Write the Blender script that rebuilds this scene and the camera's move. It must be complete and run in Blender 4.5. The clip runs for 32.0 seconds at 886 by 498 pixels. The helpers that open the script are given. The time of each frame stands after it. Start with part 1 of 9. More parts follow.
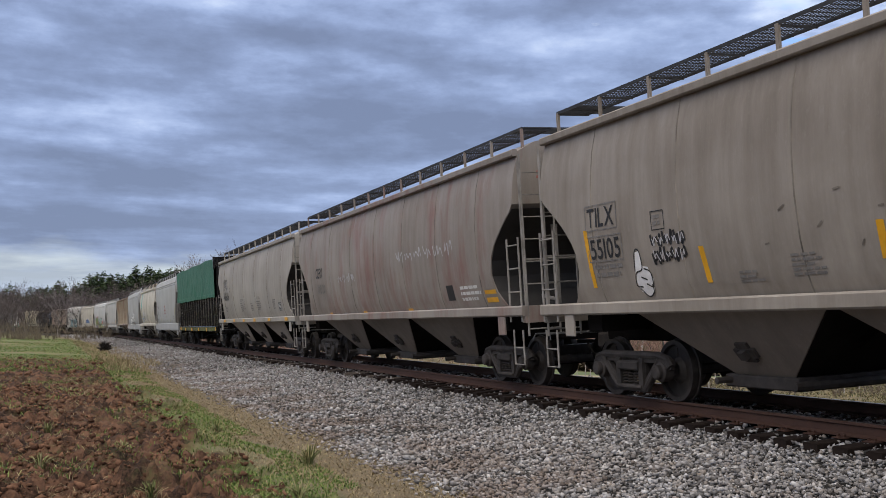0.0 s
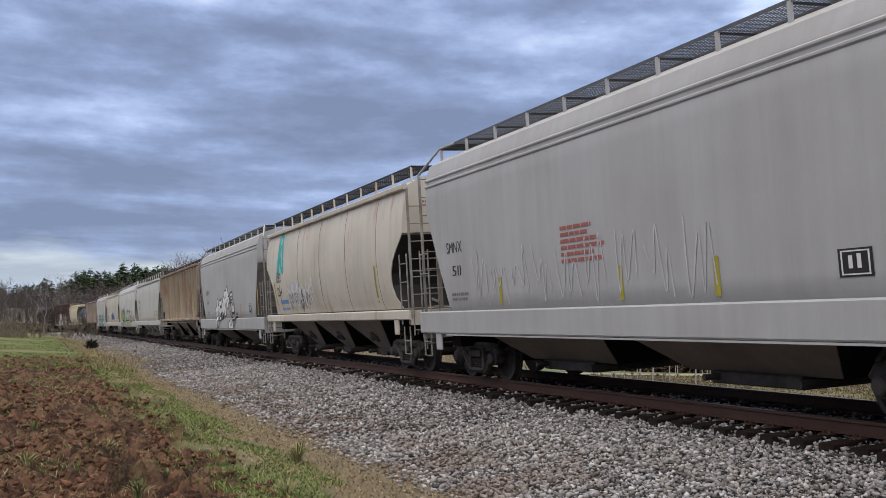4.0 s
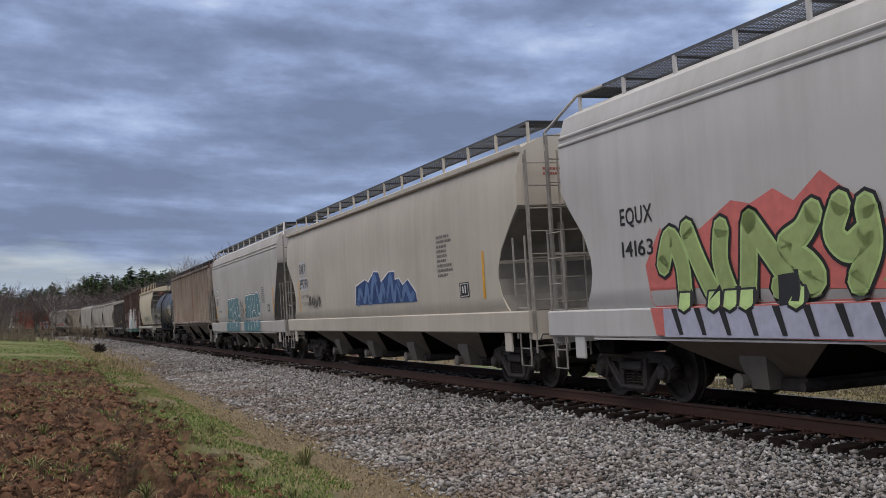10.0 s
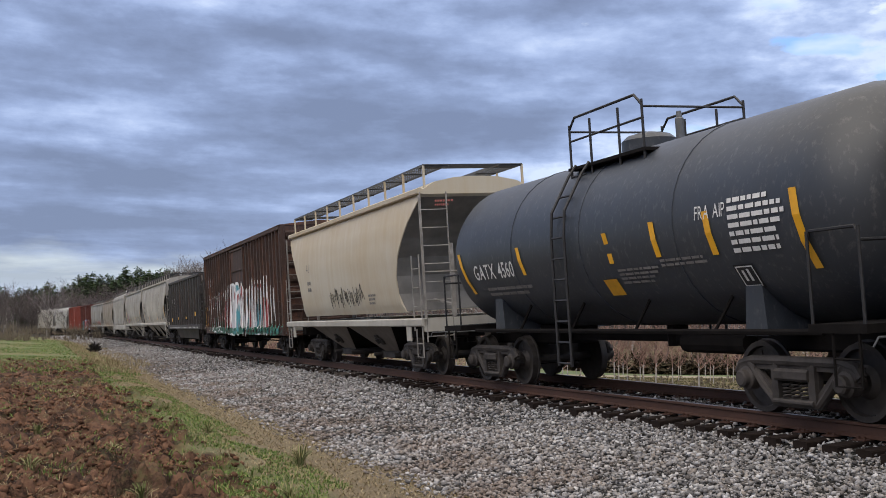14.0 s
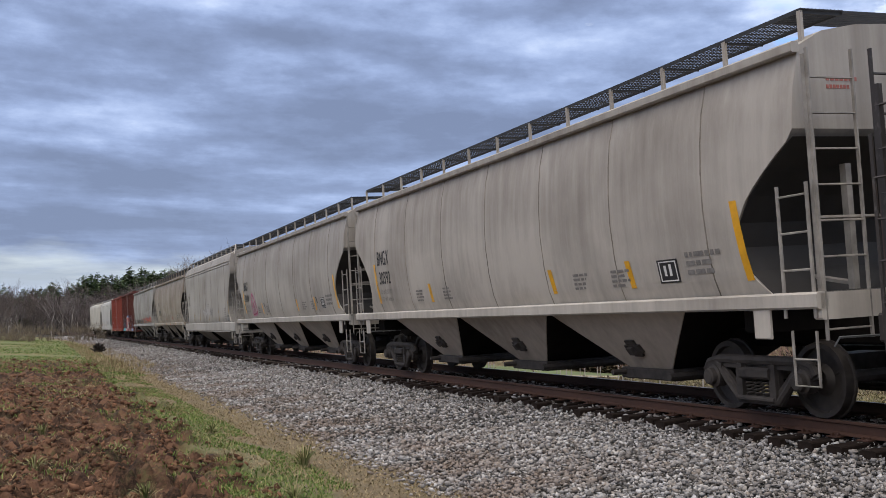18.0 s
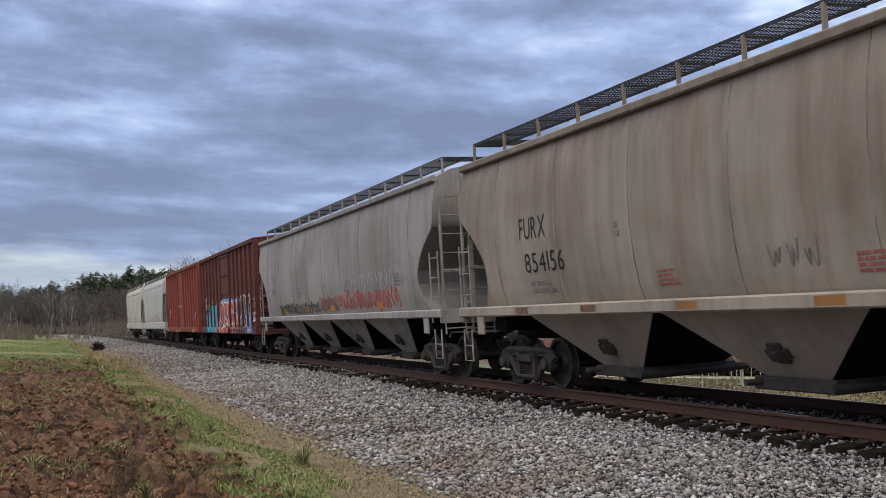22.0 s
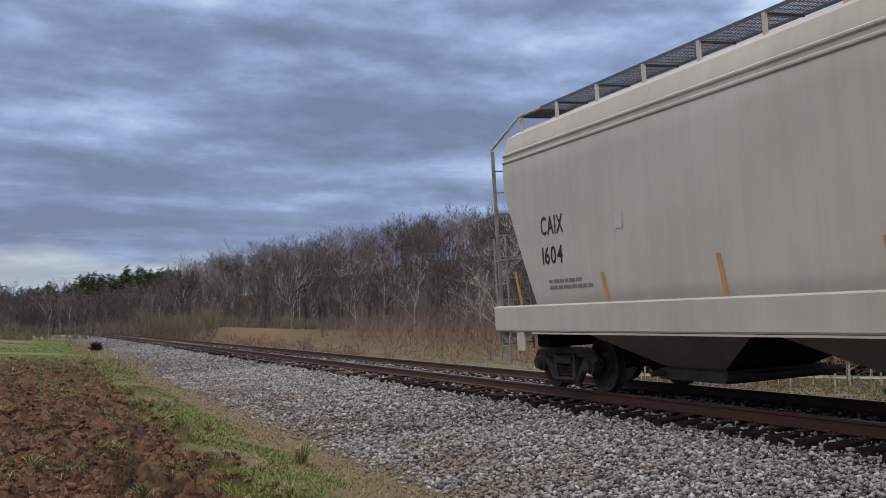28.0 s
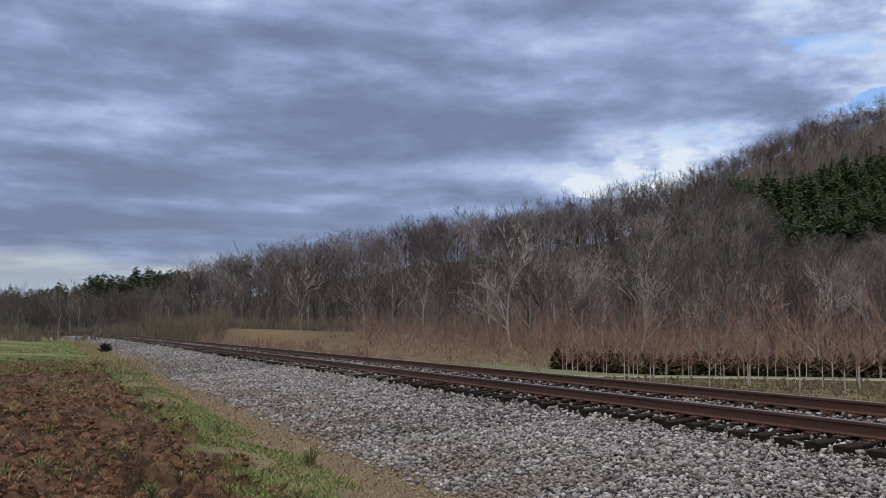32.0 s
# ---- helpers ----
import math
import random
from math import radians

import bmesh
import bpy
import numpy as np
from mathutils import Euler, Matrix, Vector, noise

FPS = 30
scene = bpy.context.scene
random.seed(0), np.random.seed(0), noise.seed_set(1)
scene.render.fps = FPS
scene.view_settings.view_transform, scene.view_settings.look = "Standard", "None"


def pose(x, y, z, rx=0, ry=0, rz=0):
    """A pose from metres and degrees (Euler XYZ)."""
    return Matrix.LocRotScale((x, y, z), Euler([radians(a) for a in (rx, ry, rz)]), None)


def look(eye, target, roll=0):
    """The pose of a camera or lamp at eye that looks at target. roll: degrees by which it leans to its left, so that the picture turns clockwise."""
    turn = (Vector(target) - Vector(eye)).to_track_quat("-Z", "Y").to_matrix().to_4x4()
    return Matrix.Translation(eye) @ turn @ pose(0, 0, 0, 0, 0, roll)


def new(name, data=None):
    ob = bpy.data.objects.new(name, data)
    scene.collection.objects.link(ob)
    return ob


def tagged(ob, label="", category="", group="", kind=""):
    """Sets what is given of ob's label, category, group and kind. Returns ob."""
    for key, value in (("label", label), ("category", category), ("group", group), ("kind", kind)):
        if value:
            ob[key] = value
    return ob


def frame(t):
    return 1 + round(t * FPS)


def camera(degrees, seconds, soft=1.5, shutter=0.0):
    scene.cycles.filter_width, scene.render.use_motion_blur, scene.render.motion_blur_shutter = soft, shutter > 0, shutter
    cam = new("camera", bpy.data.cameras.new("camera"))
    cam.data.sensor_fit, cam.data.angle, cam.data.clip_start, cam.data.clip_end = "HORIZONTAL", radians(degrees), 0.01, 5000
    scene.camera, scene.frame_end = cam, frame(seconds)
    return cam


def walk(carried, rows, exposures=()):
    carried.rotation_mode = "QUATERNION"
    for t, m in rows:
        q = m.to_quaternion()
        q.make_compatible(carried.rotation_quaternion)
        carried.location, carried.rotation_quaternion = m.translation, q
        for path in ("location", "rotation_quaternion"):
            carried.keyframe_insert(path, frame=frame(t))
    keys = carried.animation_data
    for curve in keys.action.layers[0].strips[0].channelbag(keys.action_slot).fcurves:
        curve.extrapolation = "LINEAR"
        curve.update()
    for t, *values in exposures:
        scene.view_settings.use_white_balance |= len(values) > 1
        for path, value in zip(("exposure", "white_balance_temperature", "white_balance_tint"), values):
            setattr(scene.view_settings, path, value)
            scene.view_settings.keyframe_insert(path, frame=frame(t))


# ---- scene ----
# The line: a track at lateral 0, s in metres away from the train's way ahead; the camera stands 9.7 m beside it.
S_STEP = 0.5
S_LINE = np.arange(-700.0, 760.0, S_STEP)
_kappa = np.interp(S_LINE, [-20, 38, 76, 114, 161.5, 218.5, 285, 399], [0, -0.534e-3, 0.136e-3, -0.107e-3, 0.751e-3, 2.070e-3, 2.924e-3, 3.778e-3])
_turn = 1.940428 + np.cumsum(_kappa) * S_STEP
_turn -= np.interp(0, S_LINE, _turn) - 1.940428
LINE_X = np.cumsum(np.cos(_turn)) * S_STEP
LINE_Y = np.cumsum(np.sin(_turn)) * S_STEP
LINE_X += 15.639 - np.interp(0, S_LINE, LINE_X)
LINE_Y += -13.617 - np.interp(0, S_LINE, LINE_Y)
GRADE, CANT = 0.02072, 0.0807
EYE = Vector((0, 0, 1.2397))
FOCAL = 1884.74 / 1568


def on_line(s, lat=0.0, up=0.0, cant=True):
    """A place at s along the line, lat metres to the far side of it and up metres over the railhead."""
    x, y, a = (float(np.interp(s, S_LINE, q)) for q in (LINE_X, LINE_Y, _turn))
    c = CANT if cant else 0.0
    side, rise = lat * math.cos(c) - up * math.sin(c), up * math.cos(c) + lat * math.sin(c)
    return Vector((x + math.sin(a) * side, y - math.cos(a) * side, rise + GRADE * s))


cam = camera(2 * math.degrees(math.atan(0.5 / FOCAL)), 32.0, soft=0.55)


def sight(dx, dy, roll):
    """The camera's pose when its picture lies dx, dy thousandths off the resting view."""
    base = look(EYE, EYE + Vector((0, math.cos(0.0997636), math.sin(0.0997636))), 0.502)
    way = base.to_3x3() @ Vector((-dx / 1568, dy / 1568, -FOCAL))
    return look(EYE, EYE + way, 0.502 + roll)


SWAY = [
    (0.0, -0.4, -0.5, 0.17), (0.5, -0.5, -1.0, 0.19), (1.0, -0.3, -1.4, 0.18), (1.5, -1.6, -2.6, 0.19), (2.0, -5.6, -3.3, 0.18), (2.5, -14.2, -3.9, 0.16),
    (3.0, -21.1, -4.1, 0.12), (3.5, -22.3, -4.6, 0.09), (5.5, -19.1, -6.1, 0.0), (6.0, -18.2, -5.9, -0.02), (6.5, -17.4, -5.4, -0.05), (7.0, -16.8, -4.6, -0.05),
    (7.5, -15.8, -4.3, -0.05), (8.0, -15.4, -3.7, -0.05), (8.5, -14.0, -2.8, -0.05), (9.0, -12.4, -1.3, -0.05), (9.5, -11.3, -0.8, -0.04), (10.0, -9.2, 0.5, -0.02),
    (10.5, -4.8, 1.2, 0.0), (11.0, -3.3, 1.3, 0.01), (11.5, -4.0, 1.2, 0.03), (12.0, -6.7, 1.2, 0.05), (12.5, -11.4, 1.4, 0.05), (13.0, -16.5, 0.6, 0.0),
    (13.5, -17.4, 0.0, -0.02), (14.0, -17.4, -0.7, -0.03), (14.5, -16.9, -0.3, -0.02), (16.5, -14.8, 0.2, -0.02), (17.0, -13.8, 0.0, -0.03), (17.5, -12.1, 0.1, -0.03),
    (18.0, -10.5, 0.2, -0.02), (18.5, -6.3, 0.4, 0.01), (19.0, -2.3, 0.9, 0.05), (19.5, -1.0, 1.0, 0.06), (20.0, 0.5, 1.0, 0.06), (20.5, -0.3, 1.0, 0.06),
    (21.0, -1.8, 0.6, 0.08), (21.5, -4.0, 0.1, 0.12), (22.0, -11.1, -0.9, 0.13), (22.5, -20.1, -1.4, 0.11), (23.0, -24.9, -2.0, 0.04), (23.5, -26.1, -2.1, 0.0),
    (24.0, -25.2, -1.9, -0.02), (24.5, -24.2, -1.9, -0.05), (25.0, -23.5, -1.8, -0.07), (25.5, -22.2, -2.2, -0.07), (27.5, -16.4, -2.4, -0.06), (28.0, -15.0, -2.7, -0.07),
    (28.5, -13.8, -2.8, -0.07), (29.0, -13.0, -2.9, -0.08), (29.5, -12.4, -2.9, -0.08), (30.0, -11.1, -2.9, -0.07), (30.5, -9.5, -2.9, -0.05), (31.0, -7.5, -2.6, -0.03),
    (31.5, -3.3, -1.5, 0.0), (32.0, 0.0, 0.0, 0.0)]
METER = [(0.0, 0.40), (1.0, 0.42), (2.0, 0.43), (3.0, 0.46), (6.0, 0.38), (7.0, 0.36), (8.0, 0.36), (8.4, 0.30), (9.0, 0.13), (10.0, 0.14), (11.0, 0.18), (12.0, 0.17), (12.5, 0.26), (13.0, 0.36), (14.0, 0.46), (17.0, 0.50), (18.0, 0.48), (19.0, 0.44),
         (22.0, 0.45), (25.0, 0.48), (26.0, 0.42), (27.5, 0.22), (28.0, 0.19), (29.0, 0.14), (32.0, 0.12)]
walk(cam, [(t, sight(dx, dy, roll)) for t, dx, dy, roll in SWAY], METER)

# ---- sky and light: a broken overcast, blue gaps to the right of the line, palest low over the horizon ----
SUN_UP, SUN_AZIMUTH = radians(48), radians(-150)
sun = new("sun", bpy.data.lights.new("sun", "SUN"))
sun.data.energy, sun.data.angle, sun.data.color = 1.25, radians(60), (1.0, 0.90, 0.78)
sun.matrix_world = look((0, 0, 0), (-math.sin(SUN_AZIMUTH) * math.cos(SUN_UP), -math.cos(SUN_AZIMUTH) * math.cos(SUN_UP), -math.sin(SUN_UP)))
world = bpy.data.worlds.new("overcast_sky")
world.use_nodes = True
scene.world = world


def build_sky():
    t = world.node_tree
    t.nodes.clear()
    N = lambda kind: t.nodes.new(kind)
    L = t.links.new

    def maths(op, a, b=None, clamp=False):
        n = N("ShaderNodeMath")
        n.operation, n.use_clamp = op, clamp
        for i, v in enumerate((a, b)):
            if v is None:
                continue
            if isinstance(v, (int, float)):
                n.inputs[i].default_value = v
            else:
                L(v, n.inputs[i])
        return n.outputs[0]

    def ramp(fac, stops):
        n = N("ShaderNodeValToRGB")
        while len(n.color_ramp.elements) < len(stops):
            n.color_ramp.elements.new(0.5)
        for e, (p, c) in zip(n.color_ramp.elements, stops):
            e.position, e.color = p, (*c, 1)
        L(fac, n.inputs[0])
        return n.outputs[0]

    def mix(fac, a, b, blend="MIX"):
        n = N("ShaderNodeMix")
        n.data_type, n.blend_type = "RGBA", blend
        for i, v in ((0, fac), (6, a), (7, b)):
            if isinstance(v, (int, float)):
                n.inputs[i].default_value = v
            elif isinstance(v, tuple):
                n.inputs[i].default_value = (*v, 1)
            else:
                L(v, n.inputs[i])
        return n.outputs[2]

    sky = N("ShaderNodeTexSky")
    sky.sky_type, sky.sun_disc, sky.sun_elevation, sky.sun_rotation = "NISHITA", False, SUN_UP, SUN_AZIMUTH
    geo = N("ShaderNodeTexCoord")
    xyz = N("ShaderNodeSeparateXYZ")
    L(geo.outputs["Generated"], xyz.inputs[0])
    up = maths("MAXIMUM", xyz.outputs[2], 0.0)

    def place(tall, shift):
        """Directions, with heights drawn out by tall."""
        m = N("ShaderNodeMapping")
        m.inputs["Scale"].default_value = (1, 1, tall)
        m.inputs["Location"].default_value = shift
        L(geo.outputs["Generated"], m.inputs[0])
        return m.outputs[0]

    def puffs(at, scale, detail, rough):
        n = N("ShaderNodeTexNoise")
        n.inputs["Scale"].default_value, n.inputs["Detail"].default_value, n.inputs["Roughness"].default_value = scale, detail, rough
        L(at, n.inputs["Vector"])
        return n.outputs[0]

    def rows(dz, shift, draw):
        """Level rows of cloud, which close up towards the horizon."""
        c = N("ShaderNodeCombineXYZ")
        L(maths("ADD", xyz.outputs[0], shift), c.inputs[0])
        L(xyz.outputs[1], c.inputs[1])
        L(maths("ADD", maths("MULTIPLY", maths("LOGARITHM", maths("ADD", up, 0.05), 2.718), draw), dz), c.inputs[2])
        return c.outputs[0]

    def heap(dz):
        bank = puffs(rows(dz, 3.1, 0.9), 1.9, 2, 0.45)
        row = puffs(rows(dz, 0.55, 1.25), 5.2, 7, 0.53)
        billow = puffs(place(2.0, (1.3, 0.4, 5 * dz)), 14.0, 8, 0.62)
        return maths("ADD", maths("ADD", maths("MULTIPLY", bank, 0.24), maths("MULTIPLY", row, 0.54)), maths("MULTIPLY", billow, 0.22))

    def slope(v, a, b):
        n = N("ShaderNodeMapRange")
        n.interpolation_type = "SMOOTHSTEP"
        L(v, n.inputs[0])
        n.inputs[1].default_value, n.inputs[2].default_value = a, b
        return n.outputs[0]

    body = heap(0.0)
    lit = maths("SUBTRACT", body, heap(0.05))
    side = maths("DIVIDE", xyz.outputs[0], maths("MAXIMUM", xyz.outputs[1], 0.05))
    # the deck breaks up towards the ridge and to the right of the line; it is thickest over the left
    under = maths("SUBTRACT", maths("ADD", maths("MULTIPLY", side, 0.26), 0.165), up)
    thin = maths("MULTIPLY", slope(under, -0.03, 0.05), slope(side, -0.06, 0.16))
    thin = maths("MAXIMUM", thin, maths("MULTIPLY", slope(side, 0.20, 0.36), 0.65))
    thick = maths("MULTIPLY", maths("MULTIPLY", slope(up, 0.335, 0.24), slope(up, 0.060, 0.085)), slope(side, 0.30, 0.10))
    even = maths("ADD", maths("MULTIPLY", maths("SUBTRACT", body, 0.5), 0.66), 0.520)
    cover = maths("SUBTRACT", even, maths("MULTIPLY", thin, 0.112))
    shred = puffs(place(2.4, (4.1, 2.2, 0.3)), 9.0, 8, 0.55)
    cover = maths("ADD", cover, maths("MULTIPLY", maths("MULTIPLY", maths("SUBTRACT", shred, 0.47), thin), 0.75))
    cover = maths("ADD", cover, maths("MULTIPLY", thick, 0.027))
    shade = maths("ADD", cover, maths("MULTIPLY", lit, -0.75))
    grey = ramp(shade, [(0.40, (0.54, 0.63, 0.81)), (0.445, (0.370, 0.460, 0.685)), (0.485, (0.275, 0.352, 0.555)), (0.525, (0.207, 0.265, 0.425)), (0.58, (0.158, 0.200, 0.320))])
    gaps = ramp(cover, [(0.400, (1, 1, 1)), (0.428, (0, 0, 0))])
    veil = ramp(puffs(place(3.0, (7, 2, 5)), 5.0, 5, 0.5), [(0.42, (0.27, 0.46, 0.84)), (0.58, (0.72, 0.78, 0.86))])
    seen = mix(gaps, grey, veil)
    edge = maths("ADD", up, maths("MULTIPLY", maths("SUBTRACT", puffs(place(5.0, (2, 6, 1)), 9.0, 5, 0.5), 0.5), 0.055))
    low = ramp(edge, [(0.072, (1, 1, 1)), (0.092, (0, 0, 0))])
    wisp = ramp(puffs(place(9.0, (5, 2, 0)), 6.0, 6, 0.55), [(0.42, (0, 0, 0)), (0.60, (1, 1, 1))])
    seen = mix(maths("MULTIPLY", low, maths("ADD", maths("MULTIPLY", wisp, 0.40), 0.42)), seen, (0.58, 0.64, 0.66))
    # an overcast sky is brightest and whitest overhead
    seen = mix(maths("MULTIPLY", maths("SUBTRACT", up, 0.36), 2.2, True), seen, (0.395, 0.36, 0.325))
    high = maths("ADD", maths("MULTIPLY", maths("MULTIPLY", maths("SUBTRACT", up, 0.36), 1.6, True), 2.6), 1.0)
    shine = N("ShaderNodeBackground")
    L(seen, shine.inputs[0])
    L(high, shine.inputs[1])
    clear = N("ShaderNodeBackground")
    L(sky.outputs[0], clear.inputs[0])
    clear.inputs[1].default_value = 0.08
    both = N("ShaderNodeMixShader")
    both.inputs[0].default_value = 0.93
    L(clear.outputs[0], both.inputs[1])
    L(shine.outputs[0], both.inputs[2])
    out = N("ShaderNodeOutputWorld")
    L(both.outputs[0], out.inputs[0])


build_sky()



# ---- mesh tools ----
class Shape:
    """Collects corners and faces of one mesh."""

    def __init__(self):
        self.v, self.f = [], []

    def add(self, pts, faces):
        n = len(self.v)
        self.v += [tuple(p) for p in pts]
        self.f += [tuple(i + n for i in f) for f in faces]
        return self

    def box(self, x0, x1, y0, y1, z0, z1, c=0.0):
        """A box, with its long edges cut by c."""
        if c <= 0:
            return self.add([(x, y, z) for x in (x0, x1) for y in (y0, y1) for z in (z0, z1)],
                            [(0, 1, 3, 2), (4, 6, 7, 5), (0, 4, 5, 1), (2, 3, 7, 6), (0, 2, 6, 4), (1, 5, 7, 3)])
        ring = [(y0 + c, z0), (y1 - c, z0), (y1, z0 + c), (y1, z1 - c), (y1 - c, z1), (y0 + c, z1), (y0, z1 - c), (y0, z0 + c)]
        return self.loft([[(x, y, z) for y, z in ring] for x in (x0, x1)])

    def loft(self, rings, caps=True, closed=True):
        n, k = len(rings[0]), len(rings)
        pts = [p for r in rings for p in r]
        m = n if closed else n - 1
        faces = [(i * n + j, i * n + (j + 1) % n, (i + 1) * n + (j + 1) % n, (i + 1) * n + j) for i in range(k - 1) for j in range(m)]
        if caps and closed:
            faces += [tuple(range(n - 1, -1, -1)), tuple(range((k - 1) * n, k * n))]
        return self.add(pts, faces)

    def tube(self, pts, r, n=6):
        """A bar along a line of points; r one radius or one a point."""
        pts = [Vector(p) for p in pts]
        rs = r if isinstance(r, (list, tuple)) else [r] * len(pts)
        rings = []
        for i, p in enumerate(pts):
            d = (pts[min(i + 1, len(pts) - 1)] - pts[max(i - 1, 0)]).normalized()
            a = d.orthogonal().normalized() if i == 0 else (a - d * a.dot(d)).normalized()
            b = d.cross(a)
            rings.append([p + (a * math.cos(q) + b * math.sin(q)) * rs[i] for q in (2 * math.pi * j / n for j in range(n))])
        return self.loft(rings)

    def turned(self, axis, rows, n=16, at=(0, 0, 0)):
        """A body of revolution round the axis through at; rows of (along, radius)."""
        at = Vector(at)
        rings = []
        for d, r in rows:
            ring = []
            for j in range(n):
                q = 2 * math.pi * j / n
                u, w = r * math.cos(q), r * math.sin(q)
                ring.append(at + Vector({"x": (d, u, w), "y": (u, d, w), "z": (u, w, d)}[axis]))
            rings.append(ring)
        return self.loft(rings)

    def plate(self, outline, y0, y1):
        """An outline of (x, z) drawn out from y0 to y1."""
        return self.loft([[(x, y, z) for x, z in outline] for y in (y0, y1)])

    def mesh(self, name):
        me = bpy.data.meshes.new(name)
        me.from_pydata(self.v, [], self.f)
        bm = bmesh.new()
        bm.from_mesh(me)
        bmesh.ops.recalc_face_normals(bm, faces=bm.faces)
        bm.to_mesh(me)
        bm.free()
        return me


def soften(me, angle=35):
    """Smooth shading with sharp edges kept over an angle."""
    me.polygons.foreach_set("use_smooth", [True] * len(me.polygons))
    me.set_sharp_from_angle(angle=radians(angle))
    return me


def part(name, shape, material, parent, label="", smooth=False):
    me = shape.mesh(name) if isinstance(shape, Shape) else shape
    if smooth:
        soften(me)
    if material is not None and not me.materials:
        me.materials.append(material)
    ob = new(name, me)
    ob.parent = parent
    if label:
        tagged(ob, label)
    return ob


def thing(name, label, category, group="", kind=""):
    ob = new(name)
    ob.empty_display_size = 0.2
    return tagged(ob, label, category, group, kind)


def mesh_of(name, verts, faces, material, smooth=False):
    """One mesh from arrays: verts n x 3, faces m x 3 or m x 4."""
    me = bpy.data.meshes.new(name)
    v, f = np.asarray(verts, dtype=np.float32), np.asarray(faces, dtype=np.int32)
    k = f.shape[1]
    me.vertices.add(len(v))
    me.vertices.foreach_set("co", v.ravel())
    me.loops.add(f.size)
    me.loops.foreach_set("vertex_index", f.ravel())
    me.polygons.add(len(f))
    me.polygons.foreach_set("loop_start", np.arange(0, f.size, k, dtype=np.int32))
    if smooth:
        me.polygons.foreach_set("use_smooth", np.ones(len(f), dtype=bool))
    me.update()
    if material is not None:
        me.materials.append(material)
    return me


# ---- materials ----
def nodes(name):
    m = bpy.data.materials.new(name)
    m.use_nodes = True
    t = m.node_tree
    return m, t, t.nodes["Principled BSDF"]


class Net:
    """Short hands for node trees."""

    def __init__(self, name):
        self.m, self.t, self.b = nodes(name)

    def put(self, kind, ins=(), **props):
        n = self.t.nodes.new(kind)
        for k, v in props.items():
            if k == "operation":
                n.operation = v
            elif k == "data_type":
                n.data_type = v
            elif k == "blend_type":
                n.blend_type = v
            elif k == "feature":
                n.feature = v
            elif k == "attribute_name":
                n.attribute_name = v
        for k, v in ins:
            self.set(n.inputs[k], v)
        return n

    def set(self, socket, v):
        if isinstance(v, bpy.types.NodeSocket):
            self.t.links.new(v, socket)
        elif isinstance(v, tuple) and len(v) == 3 and socket.type == "RGBA":
            socket.default_value = (*v, 1)
        else:
            socket.default_value = v

    def maths(self, op, a, b=0.0, clamp=False):
        n = self.put("ShaderNodeMath", [(0, a), (1, b)], operation=op)
        n.use_clamp = clamp
        return n.outputs[0]

    def coords(self, scale=(1, 1, 1), kind="Object", shift=(0, 0, 0)):
        c = self.put("ShaderNodeTexCoord")
        m = self.put("ShaderNodeMapping", [(0, c.outputs[kind]), ("Scale", scale), ("Location", shift)])
        return m.outputs[0]

    def noise(self, scale, detail=4, rough=0.55, at=None, seed=0.0):
        n = self.put("ShaderNodeTexNoise", [("Scale", scale), ("Detail", detail), ("Roughness", rough), ("Vector", at or self.coords(shift=(seed, seed * 1.7, seed * 0.6)))])
        return n.outputs[0]

    def steps(self, fac, stops):
        n = self.put("ShaderNodeValToRGB", [(0, fac)])
        while len(n.color_ramp.elements) < len(stops):
            n.color_ramp.elements.new(0.5)
        for e, (p, c) in zip(n.color_ramp.elements, stops):
            e.position, e.color = p, (*c, 1) if isinstance(c, tuple) else (c, c, c, 1)
        return n.outputs[0]

    def mix(self, fac, a, b, blend="MIX"):
        n = self.put("ShaderNodeMix", [(0, fac)], data_type="RGBA", blend_type=blend)
        self.set(n.inputs[6], a)
        self.set(n.inputs[7], b)
        return n.outputs[2]

    def bump(self, height, strength=0.3, distance=0.02):
        n = self.put("ShaderNodeBump", [("Strength", strength), ("Distance", distance), ("Height", height)])
        self.set(self.b.inputs["Normal"], n.outputs[0])

    def done(self, colour, rough=0.7, metal=0.0, spec=None):
        self.set(self.b.inputs["Base Color"], colour)
        self.set(self.b.inputs["Roughness"], rough)
        self.set(self.b.inputs["Metallic"], metal)
        if spec is not None:
            self.set(self.b.inputs["Specular IOR Level"], spec)
        return self.m


def plain(name, colour, rough=0.6, metal=0.0, vary=0.18, scale=6.0):
    """A surface of one colour with faint mottling at two scales."""
    n = Net(name)
    a = n.noise(scale, 5)
    b = n.noise(scale * 0.2, 3, seed=4.0)
    f = n.maths("ADD", n.maths("MULTIPLY", a, 0.5), n.maths("MULTIPLY", b, 0.5))
    dark = tuple(c * (1 - vary) for c in colour)
    light = tuple(min(c * (1 + vary), 1) for c in colour)
    return n.done(n.steps(f, [(0.35, dark), (0.65, light)]), rough, metal)


